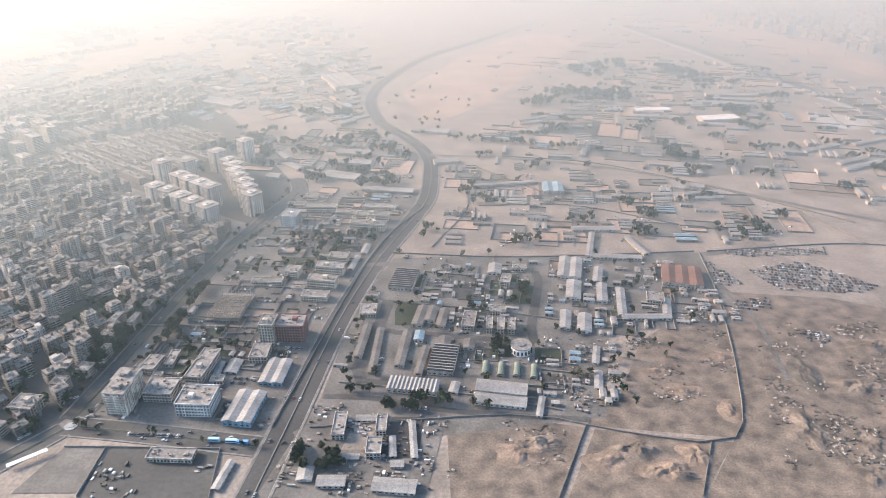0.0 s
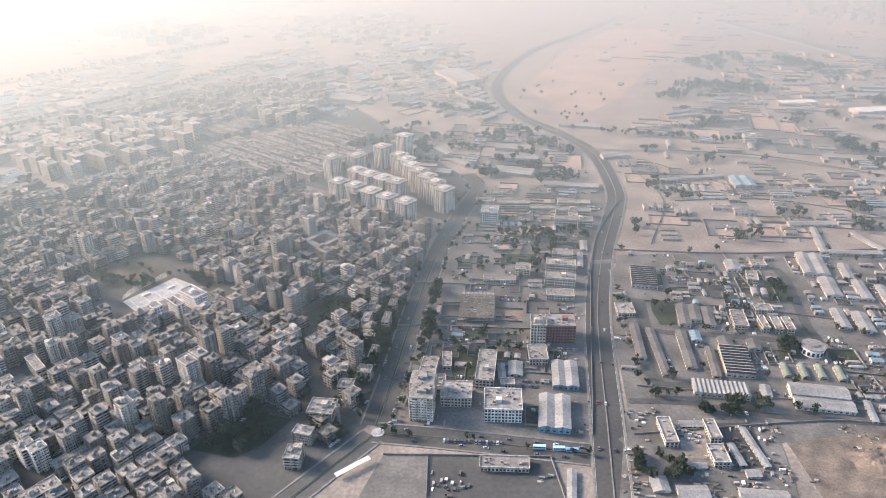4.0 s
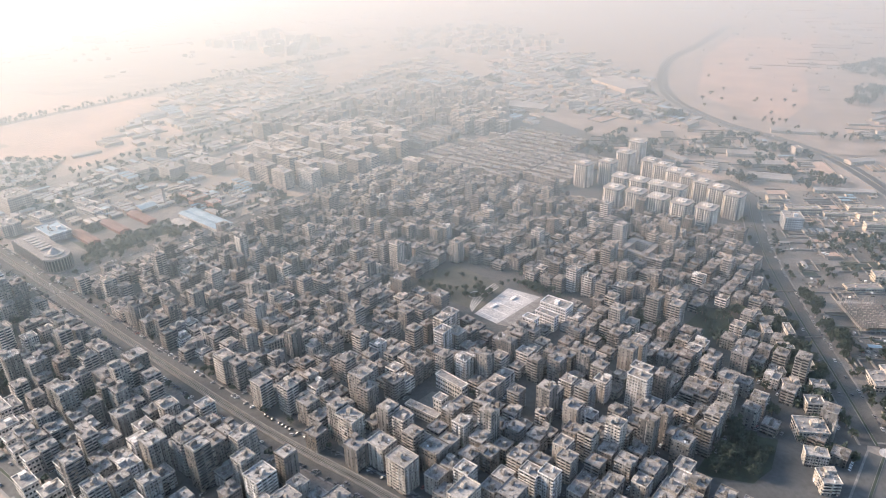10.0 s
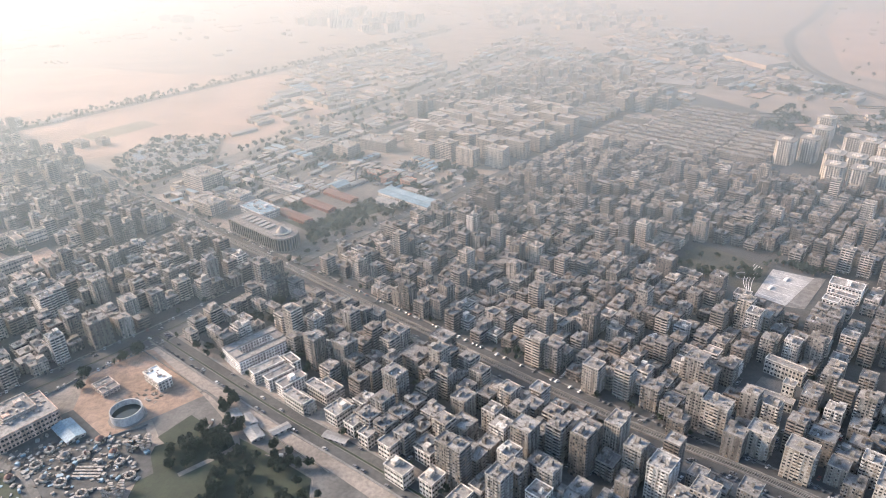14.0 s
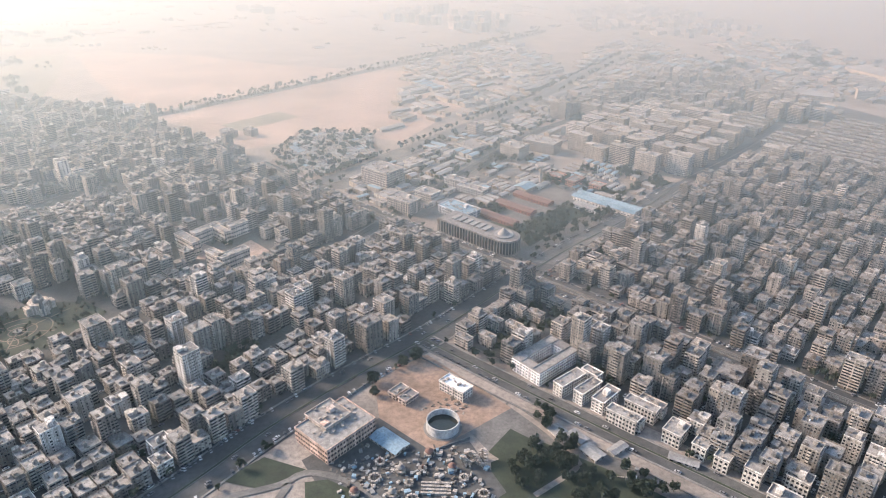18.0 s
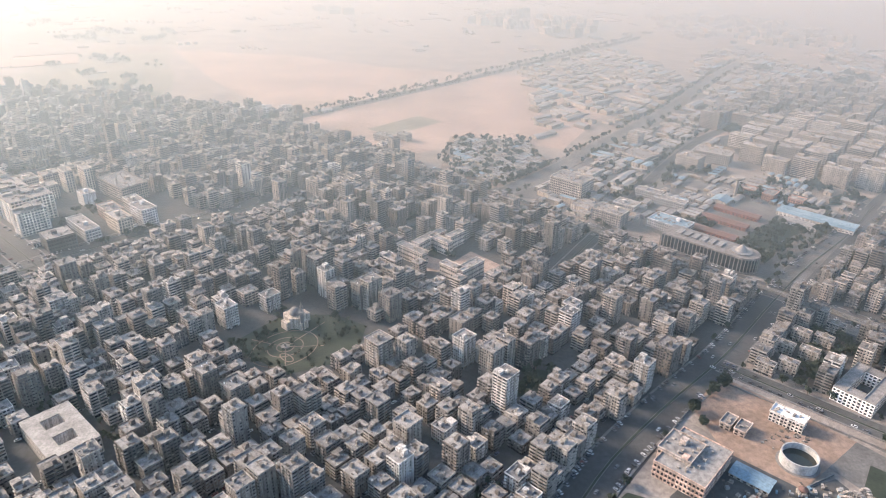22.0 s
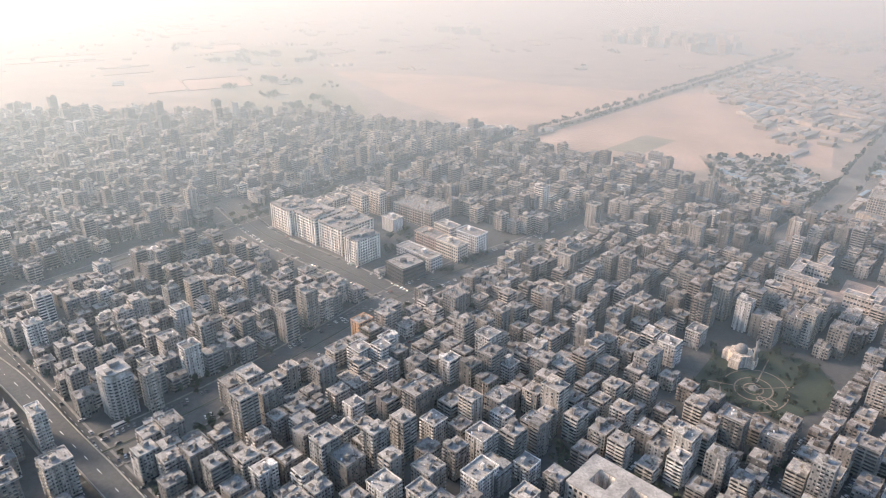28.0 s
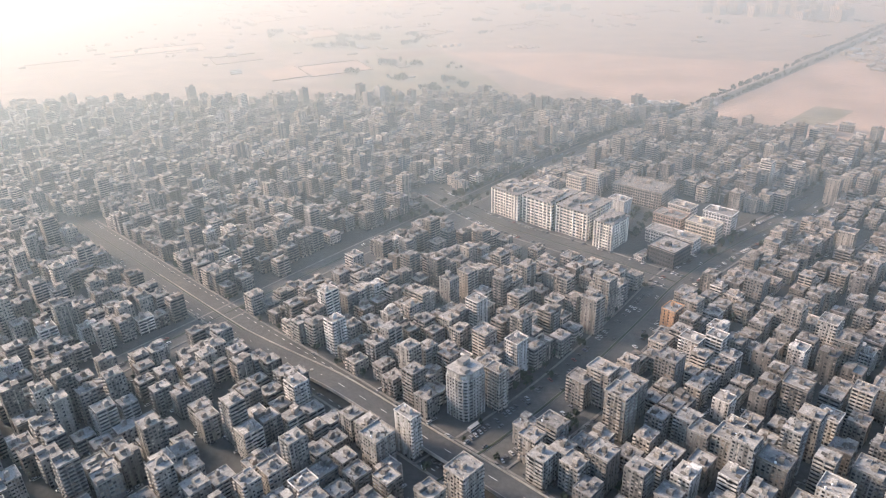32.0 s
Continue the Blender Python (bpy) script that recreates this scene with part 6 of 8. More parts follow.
patch("school_yard", [(-873, 472), (-854, 461), (-842, 479), (-820, 459), (-830, 446), (-854, 449), (-869, 449)], PINK, 0.30, "pinkish sandy school yard")
patch("forecourt", [(-1105, 430), (-1075, 470), (-1042, 515), (-1055, 535), (-1090, 505), (-1130, 455)], STREET, 0.28, "wide grey asphalt plaza before the offices", "square")
patch("compound_ground", [(-722, 532), (-661, 460), (-638, 455), (-560, 549), (-571, 612), (-630, 640), (-700, 610)], YARD, 0.24, "grey paved ground of the exhibition compound")
patch("compound_ground", [(-835, 582), (-790, 640), (-715, 745), (-640, 850), (-560, 960), (-480, 900), (-600, 790), (-640, 690), (-720, 560)], YARD, 0.08, "grey paved ground beside the railway")
for bed in ([(-648, 526), (-635, 511), (-616, 526), (-628, 542)], [(-656, 516), (-640, 497), (-627, 507), (-646, 526)], [(-635, 539), (-621, 523), (-600, 537), (-613, 556)], [(-682, 519), (-660, 500), (-652, 480), (-641, 493), (-656, 514)], [(-598, 573), (-578, 586), (-570, 575), (-591, 563)], [(-567, 586), (-540, 592), (-525, 606), (-546, 612)], [(-690, 545), (-676, 560), (-660, 548), (-672, 532)]):
    patch("lawn", bed, LAWN, 0.3, "dark planted bed between pale paths")
    BEDS.append(bed)
patch("building_site", [(-712, 352), (-671, 313), (-695, 292), (-706, 283), (-731, 303), (-737, 331), (-720, 351)], EARTH, 0.26, "bare reddish-brown earth of a works site")
patch("amusement_ground", [(-760, 275), (-731, 303), (-706, 283), (-690, 290), (-675, 262), (-700, 240), (-735, 240)], STREET, 0.24, "grey paved amusement park ground")
patch("lawn", [(-790, 262), (-776, 276), (-757, 270), (-770, 258)], LAWN, 0.28, "dark lawn inside a curving path")
patch("lawn", [(-756, 263), (-747, 265), (-734, 259), (-722, 246), (-750, 240)], LAWN, 0.28, "dark lawn inside a curving path")
path_line("path", [smooth([(-790, 252), (-766, 261), (-757, 268), (-742, 266), (-729, 259), (-715, 245)], 3), smooth([(-762, 262), (-766, 250), (-775, 240)], 3)], 3.2, YARD, 0.33, "pale curving park path")
patch("pitch", [(-682, 284), (-672, 299), (-661, 291), (-674, 277)], LAWN, 0.30, "small dark green sports pitch", "pitch")
patch("lawn", [(-681, 278), (-658, 291), (-632, 276), (-607, 259), (-605, 240), (-680, 240)], LAWN, 0.22, "overgrown dark green plot beside the avenue")
patch("lawn", [(-160, 346), (-136, 343), (-120, 338), (-122, 334), (-140, 338), (-149, 316), (-157, 316)], LAWN, 0.28, "dark green garden beside the tower")
patch("lot", [(-190, 262), (-167, 263), (-169, 232), (-200, 232)], YARD, 0.20, "empty dusty grey lot behind a wall")
patch("lot", [(-167, 262), (-112, 258), (-108, 225), (-169, 225)], STREET, 0.20, "empty grey lot behind a wall")
patch("lawn", [(-283, 266), (-261, 293), (-238, 287), (-249, 268), (-260, 260)], LAWN, 0.26, "dark green triangle of park with trees")
patch("lawn", [(-253, 384), (-232, 407), (-220, 403), (-224, 383), (-241, 372)], LAWN, 0.26, "bare green plot between streets")
patch("lawn", [(-821, 334), (-808, 354), (-791, 350), (-809, 327)], LAWN, 0.26, "overgrown green plot between apartment blocks")
patch("desert", [(-1170, 915), (-1002, 717), (-905, 665), (-830, 720), (-760, 700), (-690, 860), (-760, 1000), (-950, 1020), (-1100, 1080), (-1300, 1100)], PINK, 0.07, "open pinkish desert sand beyond the city")
patch("pond", [(452, 850), (490, 835), (520, 800), (470, 770), (440, 800)], PALE, 0.12, "pale dried pond bed")
patch("school_yard", [(-409, 314), (-398, 326), (-389, 321), (-396, 308)], YARD, 0.3, "grey paved school court")
patch("sports_ground", [(-637, 800), (-575, 775), (-613, 750), (-660, 773)], PINK, 0.2, "sandy walled sports ground")
patch("lot", [(150, 760), (240, 740), (255, 690), (190, 670), (140, 700)], YARD, 0.11, "grey walled yard")
patch("lot", [(-12, 405), (23, 401), (29, 428), (-4, 437)], STREET, 0.2, "grey works yard with stored goods")
patch("lawn", [(-36, 370), (-22, 370), (-16, 399), (-31, 399)], LAWN, 0.2, "dark green factory garden")
patch("lawn", [(40, 395), (57, 395), (62, 419), (50, 422)], LAWN, 0.2, "dark planted oval in the works")
patch("lawn", [(25, 336), (40, 335), (43, 349), (29, 350)], LAWN, 0.2, "dark garden beside the round building")
patch("lot", [(-35, 253), (-28, 283), (-11, 283), (-14, 253)], ASPHALT, 0.2, "dark asphalt yard between long sheds")
patch("lot", [(-52, 259), (-47, 280), (-35, 280), (-39, 259)], SAND, 0.21, "bare sandy walled yard")
patch("lot", [(-88, 226), (-70, 292), (2, 292), (-10, 226)], YARD, 0.17, "grey dusty plot beside the highway")
patch("lot", [(-672, 318), (-640, 293), (-598, 262), (-560, 232), (-604, 232), (-606, 260), (-658, 291), (-680, 282), (-690, 296)], YARD, 0.21, "grey dusty plots beside the avenue")
path_line("track", [smooth([(-664, 261), (-647, 275), (-644, 279), (-655, 297), (-672, 316)], 4)], 2.6, SAND, 0.25, "narrow bare dirt track between trees")
s = Shape()
for k in range(5):
    s.place(-354, 412.3, 46.5)
    s.box(-17 + k * 8, -16.7 + k * 8, -8, 8, 0.33, 0.37)
s.box(7, 12, 0.6, 2.4, 0.33, 1.3)
s.box(-9, -4, 3.6, 5.2, 0.33, 1.3)
# curved terraces of the fan beside the square
s.place(0, 0, 0)
for k in range(4):
    strip(s, smooth([(-375.5 - k * 0.3, 405 + k * 1.6), (-368.5 - k * 1.6, 420 + k * 0.6), (-357 - k * 0.8, 436 + k * 1.6)], 2.5), -0.2, 0.2, 0.36 + 0.05 * k, 0.4 + 0.05 * k)
tagged(new("square_markings", s.mesh("square_markings", WHITE)), "white lines and low plinths on the paved square", "square", kind="structure")
patch("playing_field", [(-122, 465), (-97, 464), (-100, 450), (-124, 452)], LAWN, 0.3, "row of small green playing courts", "pitch")

# roundabout and the pale wall along the road
s = Shape()
s.cyl(-194, 277, 0.1, 0.55, 3.2, 24)
s.cyl(-194, 277, 0.55, 0.9, 1.6, 16)
tagged(new("roundabout_island", s.mesh("roundabout_island", PALE)), "round pale kerbed traffic island", "traffic island")

# ---- special buildings ----
# round water tank on the works site
tank = new("water_reservoir")
tank.location = (-702, 298, 0)
tagged(tank, "large round pale concrete tank filled with dark water", "tank")
s = Shape()
n, r0, r1 = 48, 7.4, 6.9
pr = [(math.cos(i * math.tau / n), math.sin(i * math.tau / n)) for i in range(n)]
v = [(r0 * a, r0 * b, 0) for a, b in pr] + [(r0 * a, r0 * b, 5) for a, b in pr] + [(r1 * a, r1 * b, 5) for a, b in pr] + [(r1 * a, r1 * b, 0.2) for a, b in pr]
s.add(v, [(k * n + i, k * n + (i + 1) % n, (k + 1) * n + (i + 1) % n, (k + 1) * n + i) for k in range(3) for i in range(n)])
part("tank_wall", s, [PALE], tank)
s = Shape()
s.cyl(0, 0, 0.3, 2.0, 6.85, 48)
part("water", s, [WATER], tank, "still dark water")
s = Shape()
s.cyl(0, 0, 0.0, 0.35, 8.6, 48)
part("apron", s, [KERB], tank)

flat_block(-697, 323, 7.2, 14.4, 51, 5.4, (0.72, 0.66, 0.60), "pump_house", "pale pump house with brown piers and a white roof", roofm=WHITE)
flat_block(-724, 320, 8.4, 4.8, 51, 3, (0.55, 0.45, 0.38), "site_hut", "low pinkish site hut with flat roof")
flat_block(-719, 316, 8.4, 4.8, 51, 3, (0.62, 0.50, 0.43), "site_hut", "low pinkish site hut with flat roof")
flat_block(-748, 290, 27, 21, 51, 7.8, (0.55, 0.40, 0.33), "amusement_hall", "pinkish three-storey amusement hall with arched windows", floors=3, bands=True)
flat_block(-752, 294, 14, 14, 51, 9.4, (0.50, 0.42, 0.37), "amusement_hall_annex", "taller rear part of the amusement hall", floors=3)
shed(-724.5, 287, 8.4, 15.6, 51, 3, BLUE, label="open shed with a blue metal roof")


def ride(x, y, r, kind):
    """A small fairground ride: a round platform with masts, a wheel of cars or a coaster's frame."""
    ob = new("fairground_ride")
    ob.location = (x, y, 0)
    tagged(ob, {"carousel": "round fairground carousel with a pale canopy", "ring": "round fairground ride with a ring of cars", "coaster": "tangled pale roller coaster frame", "slide": "long pale slide track"}[kind], "ride", "fairground rides")
    s = Shape()
    if kind == "coaster":
        for i in range(40):
            a = i * math.tau / 40
            px, py, pz = r * math.cos(a), r * 0.6 * math.sin(2 * a), 3 + 2 * math.sin(3 * a)
            s.box(px - 0.15, px + 0.15, py - 0.15, py + 0.15, 0, pz)
            s.box(px - 0.9, px + 0.9, py - 0.5, py + 0.5, pz, pz + 0.25)
        part("frame", s, [CLUTTER], ob)
    elif kind == "slide":
        for i in range(4):
            s.box(-r, r, i * 1.6 - 3, i * 1.6 - 2, 0, 1.2 + i * 0.2)
        part("track", s, [CLUTTER], ob)
    else:
        s.cyl(0, 0, 0.2, 0.7, r, 24)
        part("platform", s, [DARK], ob)
        s = Shape()
        s.cyl(0, 0, 0.7, 3.2, 0.4, 8)
        if kind == "carousel":
            s.cyl(0, 0, 2.6, 3.5, r * 0.8, 20, r2=0.3)
        part("canopy", s, [RUST if int(x) % 2 else KERB], ob)
        s = Shape()
        for i in range(10):
            a = i * math.tau / 10
            s.box(r * 0.75 * math.cos(a) - 0.5, r * 0.75 * math.cos(a) + 0.5, r * 0.75 * math.sin(a) - 0.5, r * 0.75 * math.sin(a) + 0.5, 0.7, 1.6)
        tagged(part("seat", s, [CLUTTER], ob), kind="stuff")


ride_rng = random.Random(12)
for x, y, r, k in ((-728, 266, 3, "ring"), (-718, 271, 2.2, "carousel"), (-697, 273, 2.2, "carousel"), (-684, 260, 2.6, "ring"), (-688, 278, 5, "coaster"), (-703, 262, 6, "slide"), (-727, 275, 2.2, "ring"), (-707, 281, 2.4, "carousel"), (-712, 256, 2.8, "ring"), (-692, 268, 2.2, "ring"), (-720, 258, 2.0, "carousel"), (-700, 250, 2.6, "ring"), (-714, 264, 1.8, "ring"), (-735, 258, 2.2, "carousel"), (-687, 251, 4.2, "coaster"), (-709, 272, 1.7, "ring")):
    ride(x, y, r, k)
s = Shape()
for _ in range(230):
    x, y = ride_rng.uniform(-742, -678), ride_rng.uniform(243, 286)
    if inside(x, y, [(-750, 272), (-731, 292), (-706, 283), (-690, 288), (-676, 262), (-700, 242), (-735, 242)]):
        s.place(x, y, ride_rng.uniform(0, 90))
        a, b, c = ride_rng.uniform(0.3, 1.3), ride_rng.uniform(0.3, 0.9), ride_rng.uniform(0.4, 1.8)
        s.box(-a, a, -b, b, 0.2, c, ride_rng.choice((0, 0, 1, 2, 3)))
tagged(new("fairground_stalls", s.mesh("fairground_stalls", CLUTTER, DARK, SHEET, BLUE)), "small stalls, cars and clutter of the fairground", "stalls", kind="stuff")

# conference building with a rounded end, dark piers and a glazed cone
U, V = Vector((math.cos(radians(GRID)), math.sin(radians(GRID)))), Vector((-math.sin(radians(GRID)), math.cos(radians(GRID))))
hall = new("conference_hall")
hall.matrix_world = pose(-684, 487, 0, 0, 0, GRID + 90)
tagged(hall, "long conference hall with dark piers and a rounded end", "building")
outline = [(32, 9)] + [(-20 + 9.5 * math.cos(radians(a)), 9.5 * math.sin(radians(a))) for a in range(90, 271, 12)] + [(32, -9)]
s = Shape()
s.prism([(x * 0.985, y * 0.97) for x, y in outline], 0, 9.4)
part("wall", s, [GLASS], hall, "dark glazed wall")
s = Shape()
s.prism(outline, 9.4, 10.6)
s.prism([(x * 1.03, y * 1.08) for x, y in outline], 0.1, 1.0)
part("roof", s, [ROOF], hall)
for i in range(len(outline)):
    (xa, ya), (xb, yb) = outline[i], outline[(i + 1) % len(outline)]
    m = max(1, int(math.hypot(xb - xa, yb - ya) / 2.4))
    for k in range(m):
        s = Shape()
        px, py = xa + (xb - xa) * k / m, ya + (yb - ya) * k / m
        s.box(px * 1.01 - 0.28, px * 1.01 + 0.28, py * 1.02 - 0.28, py * 1.02 + 0.28, 0, 9.6)
        part("pier", s, [KERB], hall)
s = Shape()
s.cyl(-18, 0, 10.6, 11.4, 6.5, 24)
s.cyl(-18, 0, 11.4, 15.5, 4.2, 20, r2=0.4)
part("cone", s, [SHEET], hall)
s = Shape()
for k in range(6):
    s.box(-6 + k * 5.5, -2.5 + k * 5.5, -4, 4, 10.6, 11.6)
tagged(part("roof_light", s, [SHEET], hall), kind="stuff")
claim_box(-684, 487, 60, 20, GRID + 90)

# low square building with two courts
quad = new("courtyard_building")
quad.matrix_world = pose(-1007, 284, 0, 0, 0, 141)
tagged(quad, "low pale flat-roofed building with two open courts", "building")
s, rf = Shape(), Shape()
for x0, x1, y0, y1 in ((-16, 16, -10, -4), (-16, 16, 4, 10), (-16, -10, -4, 4), (-3, 3, -4, 4), (10, 16, -4, 4)):
    s.box(x0, x1, y0, y1, 0, 8.0, top=False)
    rf.box(x0, x1, y0, y1, 8.0, 8.4)
quad.color = (0.55, 0.51, 0.46, 1)
part("wall", s, [PLASTER], quad)
part("roof", rf, [CONCRETE], quad)
s = Shape()
for side in range(4):
    length = 32 if side % 2 == 0 else 20
    for b in range(int(length / 2.2)):
        for k in range(3):
            s.wallquad(side, -length / 2 + 2.2 * b + 0.5, -length / 2 + 2.2 * b + 1.7, k * 2.6 + 0.8, k * 2.6 + 2.0, 32, 20)
tagged(part("glazing", s, [GLASS], quad), kind="stuff")
claim_box(-1007, 284, 32, 20, 141)

# school round the pink yard
for r in [(-879, 463, 22, 6, -38, 9), (-872, 478, 20, 6, 55, 9), (-862, 478, 17, 5, -38, 9), (-853, 487, 5, 14, -38, 9), (-866, 488, 5, 16, -38, 8), (-853, 442, 6, 14, 51, 9), (-842, 444, 20, 6, 51, 9)]:
    flat_block(*r, tone=(0.62, 0.56, 0.50), name="school_building", label="cream school wing beside a sandy yard", floors=3)

# mosque in the park
mosque = new("mosque")
mosque.matrix_world = pose(-934, 383, 0, 0, 0, GRID) @ Matrix.Diagonal((0.82, 0.82, 0.82, 1))
tagged(mosque, "beige stone mosque with a dome and a slender minaret", "mosque")
s = Shape()
s.prism([(7 * math.cos(radians(a)), 7 * math.sin(radians(a))) for a in range(22, 382, 45)], 0, 8)
mosque.color = (0.46, 0.40, 0.33, 1)
part("hall", s, [PLASTER], mosque)
for a in (0, 90, 180, 270):
    c0, s0 = round(math.cos(radians(a))), round(math.sin(radians(a)))
    s = Shape()
    s.box(min(c0 * 5, c0 * 9.5, -3 * abs(s0)), max(c0 * 5, c0 * 9.5, 3 * abs(s0)), min(s0 * 5, s0 * 9.5, -3 * abs(c0)), max(s0 * 5, s0 * 9.5, 3 * abs(c0)), 0, 6)
    part("wing", s, [PLASTER], mosque)
s = Shape()
s.cyl(0, 0, 8, 9.5, 3.6, 20)
for k in range(5):
    a0, a1 = radians(18 * k), radians(18 * (k + 1))
    s.cyl(0, 0, 9.5 + 3.4 * math.sin(a0), 9.5 + 3.4 * math.sin(a1), 3.5 * math.cos(a0), 20, r2=max(0.05, 3.5 * math.cos(a1)))
part("dome", s, [KERB], mosque)
s = Shape()
s.cyl(-1, -8.5, 0, 13, 1.2, 10)
s.cyl(-1, -8.5, 13, 13.7, 1.9, 10)
s.cyl(-1, -8.5, 13.7, 17.5, 0.8, 10)
s.cyl(-1, -8.5, 17.5, 18, 1.3, 10)
s.cyl(-1, -8.5, 18, 21, 0.7, 10, r2=0.05)
part("minaret", s, [KERB], mosque)
claim(-934, 383, 8.5)
# mosque by the roundabout
flat_block(-223, 290, 13, 11, -8, 6, (0.50, 0.44, 0.37), "mosque_block", "low beige mosque block with flat roof")
s = Shape()
s.cyl(0, 0, 0, 9, 0.9, 8)
s.cyl(0, 0, 9, 9.6, 1.5, 8)
s.cyl(0, 0, 9.6, 13, 0.6, 8, r2=0.1)
ob = new("minaret", s.mesh("minaret", KERB))
ob.location = (-214.5, 286, 0)
tagged(ob, "slender beige minaret beside the low mosque", "minaret")

# round house, water tower, raw frame
s = Shape()
s.cyl(45, 341, 0, 4.8, 6.0, 28)
ob = new("round_building", s.mesh("walls", WHITE))
tagged(ob, "round white two-storey building with an open ring roof", "building")
s = Shape()
s.cyl(45, 341, 4.8, 5.3, 6.4, 28)
s.cyl(45, 341, 5.3, 6.0, 2.6, 16)
part("roof", s, [ROOF], ob)
s = Shape()
for i in range(16):
    a = i * math.tau / 16
    s.box(45 + 6 * math.cos(a) - 0.5, 45 + 6 * math.cos(a) + 0.5, 341 + 6 * math.sin(a) - 0.5, 341 + 6 * math.sin(a) + 0.5, 1.2, 3.4)
tagged(part("glazing", s, [GLASS], ob), kind="stuff")
claim(45, 341, 7)
s = Shape()
s.cyl(0, 0, 0, 15, 1.1, 12)
s.cyl(0, 0, 15, 17.5, 1.2, 16, r2=5.2)
s.cyl(0, 0, 17.5, 18.6, 5.2, 16, r2=4.4)
ob = new("water_tower", s.mesh("water_tower", CONCRETE))
ob.location = (-636, 593, 0)
tagged(ob, "concrete water tower with a flared round tank", "water tower")
site = new("unfinished_building")
site.matrix_world = pose(-142, 391, 0, 0, 0, -4)
tagged(site, "unfinished concrete frame of columns and slabs", "building site")
for k in range(2):
    s = Shape()
    s.box(-11, 11, -17, 17 - 6 * k, 2.0 * k + 1.7, 2.0 * k + 1.95, bottom=True)
    part("floor_slab", s, [DARK if k else CONCRETE], site)
frame_rng = random.Random(6)
for i in range(9):
    for j in range(13):
        s = Shape()
        x0, y0 = -10.6 + i * 2.65, -16.6 + j * 2.77
        s.box(x0 - 0.14, x0 + 0.14, y0 - 0.14, y0 + 0.14, 0.1, frame_rng.uniform(4.2, 5.8))
        part("column", s, [CONCRETE], site)
s = Shape()
for _ in range(60):
    x0, y0, l = frame_rng.uniform(-9, 9), frame_rng.uniform(-15, 10), frame_rng.uniform(0.4, 1.6)
    s.box(x0 - l, x0 + l, y0 - 0.2, y0 + 0.2, 3.95, 3.95 + frame_rng.uniform(0.2, 0.6))
tagged(part("stacked_timber", s, [CLUTTER], site), kind="stuff")
claim_box(-142, 391, 22, 34, -4)

# ---- flyover, tram tracks and the highway's lines ----
fly = new("flyover")
tagged(fly, "concrete road flyover on piers above the crossing", "bridge")
centre = smooth([(-1400, 425), (-1326, 369), (-1268, 330), (-1224, 297), (-1190, 272), (-1120, 218)], 6)
top = Shape()
n = len(centre)
for i, q in enumerate(centre):
    e = (centre[min(i + 1, n - 1)] - centre[max(i - 1, 0)]).normalized()
    nr = Vector((-e.y, e.x))
    rise = 4.2 * min(1.0, max(0.0, (q.x + 1330) / 60)) + 0.3
    for o, z in ((-5, rise - 0.8), (-5, rise + 0.8), (-4.7, rise + 0.8), (-4.7, rise), (4.7, rise), (4.7, rise + 0.8), (5, rise + 0.8), (5, rise - 0.8)):
        top.v.append((q.x + nr.x * o, q.y + nr.y * o, z))
top.f = [(8 * i + k, 8 * i + (k + 1) % 8, 8 * i + 8 + (k + 1) % 8, 8 * i + 8 + k) for i in range(n - 1) for k in range(8)]
top.m = [1 if k == 3 else 0 for i in range(n - 1) for k in range(8)]
part("deck", top, [CONCRETE, ASPHALT], fly)
for i in range(8, n, 5):
    q = centre[i]
    if q.x < -1290:
        continue
    s = Shape()
    s.cyl(q.x, q.y, 0.2, 4.0, 0.8, 10)
    part("bridge_pier", s, [CONCRETE], fly)
s = Shape()
for i in range(0, n - 1, 2):
    q, w = centre[i], centre[i + 1]
    strip(s, [q, q + (w - q) * 0.6], -0.1, 0.1, 0.36 + 4.2 * min(1.0, max(0.0, (q.x + 1330) / 60)))
tagged(part("lane_marking", s, [PAINT], fly), kind="stuff")


def along_line(line, step, offset=0.0):
    """Points and headings every `step` metres along a line."""
    c = smooth(line, 3)
    run, want = 0.0, step * 0.5
    for a, b in zip(c, c[1:]):
        l = (b - a).length
        while run + l >= want:
            e = (b - a).normalized()
            yield a + e * (want - run) + Vector((-e.y, e.x)) * offset, math.degrees(math.atan2(e.y, e.x))
            want += step
        run += l


tram = tagged(new("tramway"), "pale tram track bed between low walls", "tramway")
c = smooth(TRAM, 10)
for o in (-2.2, 1.75):
    s = Shape()
    strip(s, c, o, o + 0.45, 0.1, 1.0)
    part("side_wall", s, [KERB], tram)
s = Shape()
strip(s, c, -1.5, 1.5, 0.42)
part("track_bed", s, [STREET], tram)
for o in (-1.1, -0.4, 0.4, 1.1):
    s = Shape()
    strip(s, c, o - 0.08, o + 0.08, 0.45, 0.6)
    part("rail", s, [SHEET], tram)
s = Shape()
for line, off in ((FLYOVER_AVENUE, 7.5), (FLYOVER_AVENUE, -7.5)):
    for p, a in along_line(line, 6.0, off):
        s.place(p.x, p.y, a)
        s.box(-1.0, 1.0, -0.08, 0.08, 0.2, 0.34)
tagged(new("lane_markings", s.mesh("lane_markings", PAINT)), "worn white dashed lane markings", "road markings", kind="stuff")
for off in (-7.4, 7.4):
    s = Shape()
    strip(s, smooth(HIGHWAY, 10), off - 0.06, off + 0.06, 0.24)
    tagged(new("edge_line", s.mesh("edge_line", PAINT)), "worn white edge line of the highway", "road markings", kind="structure")

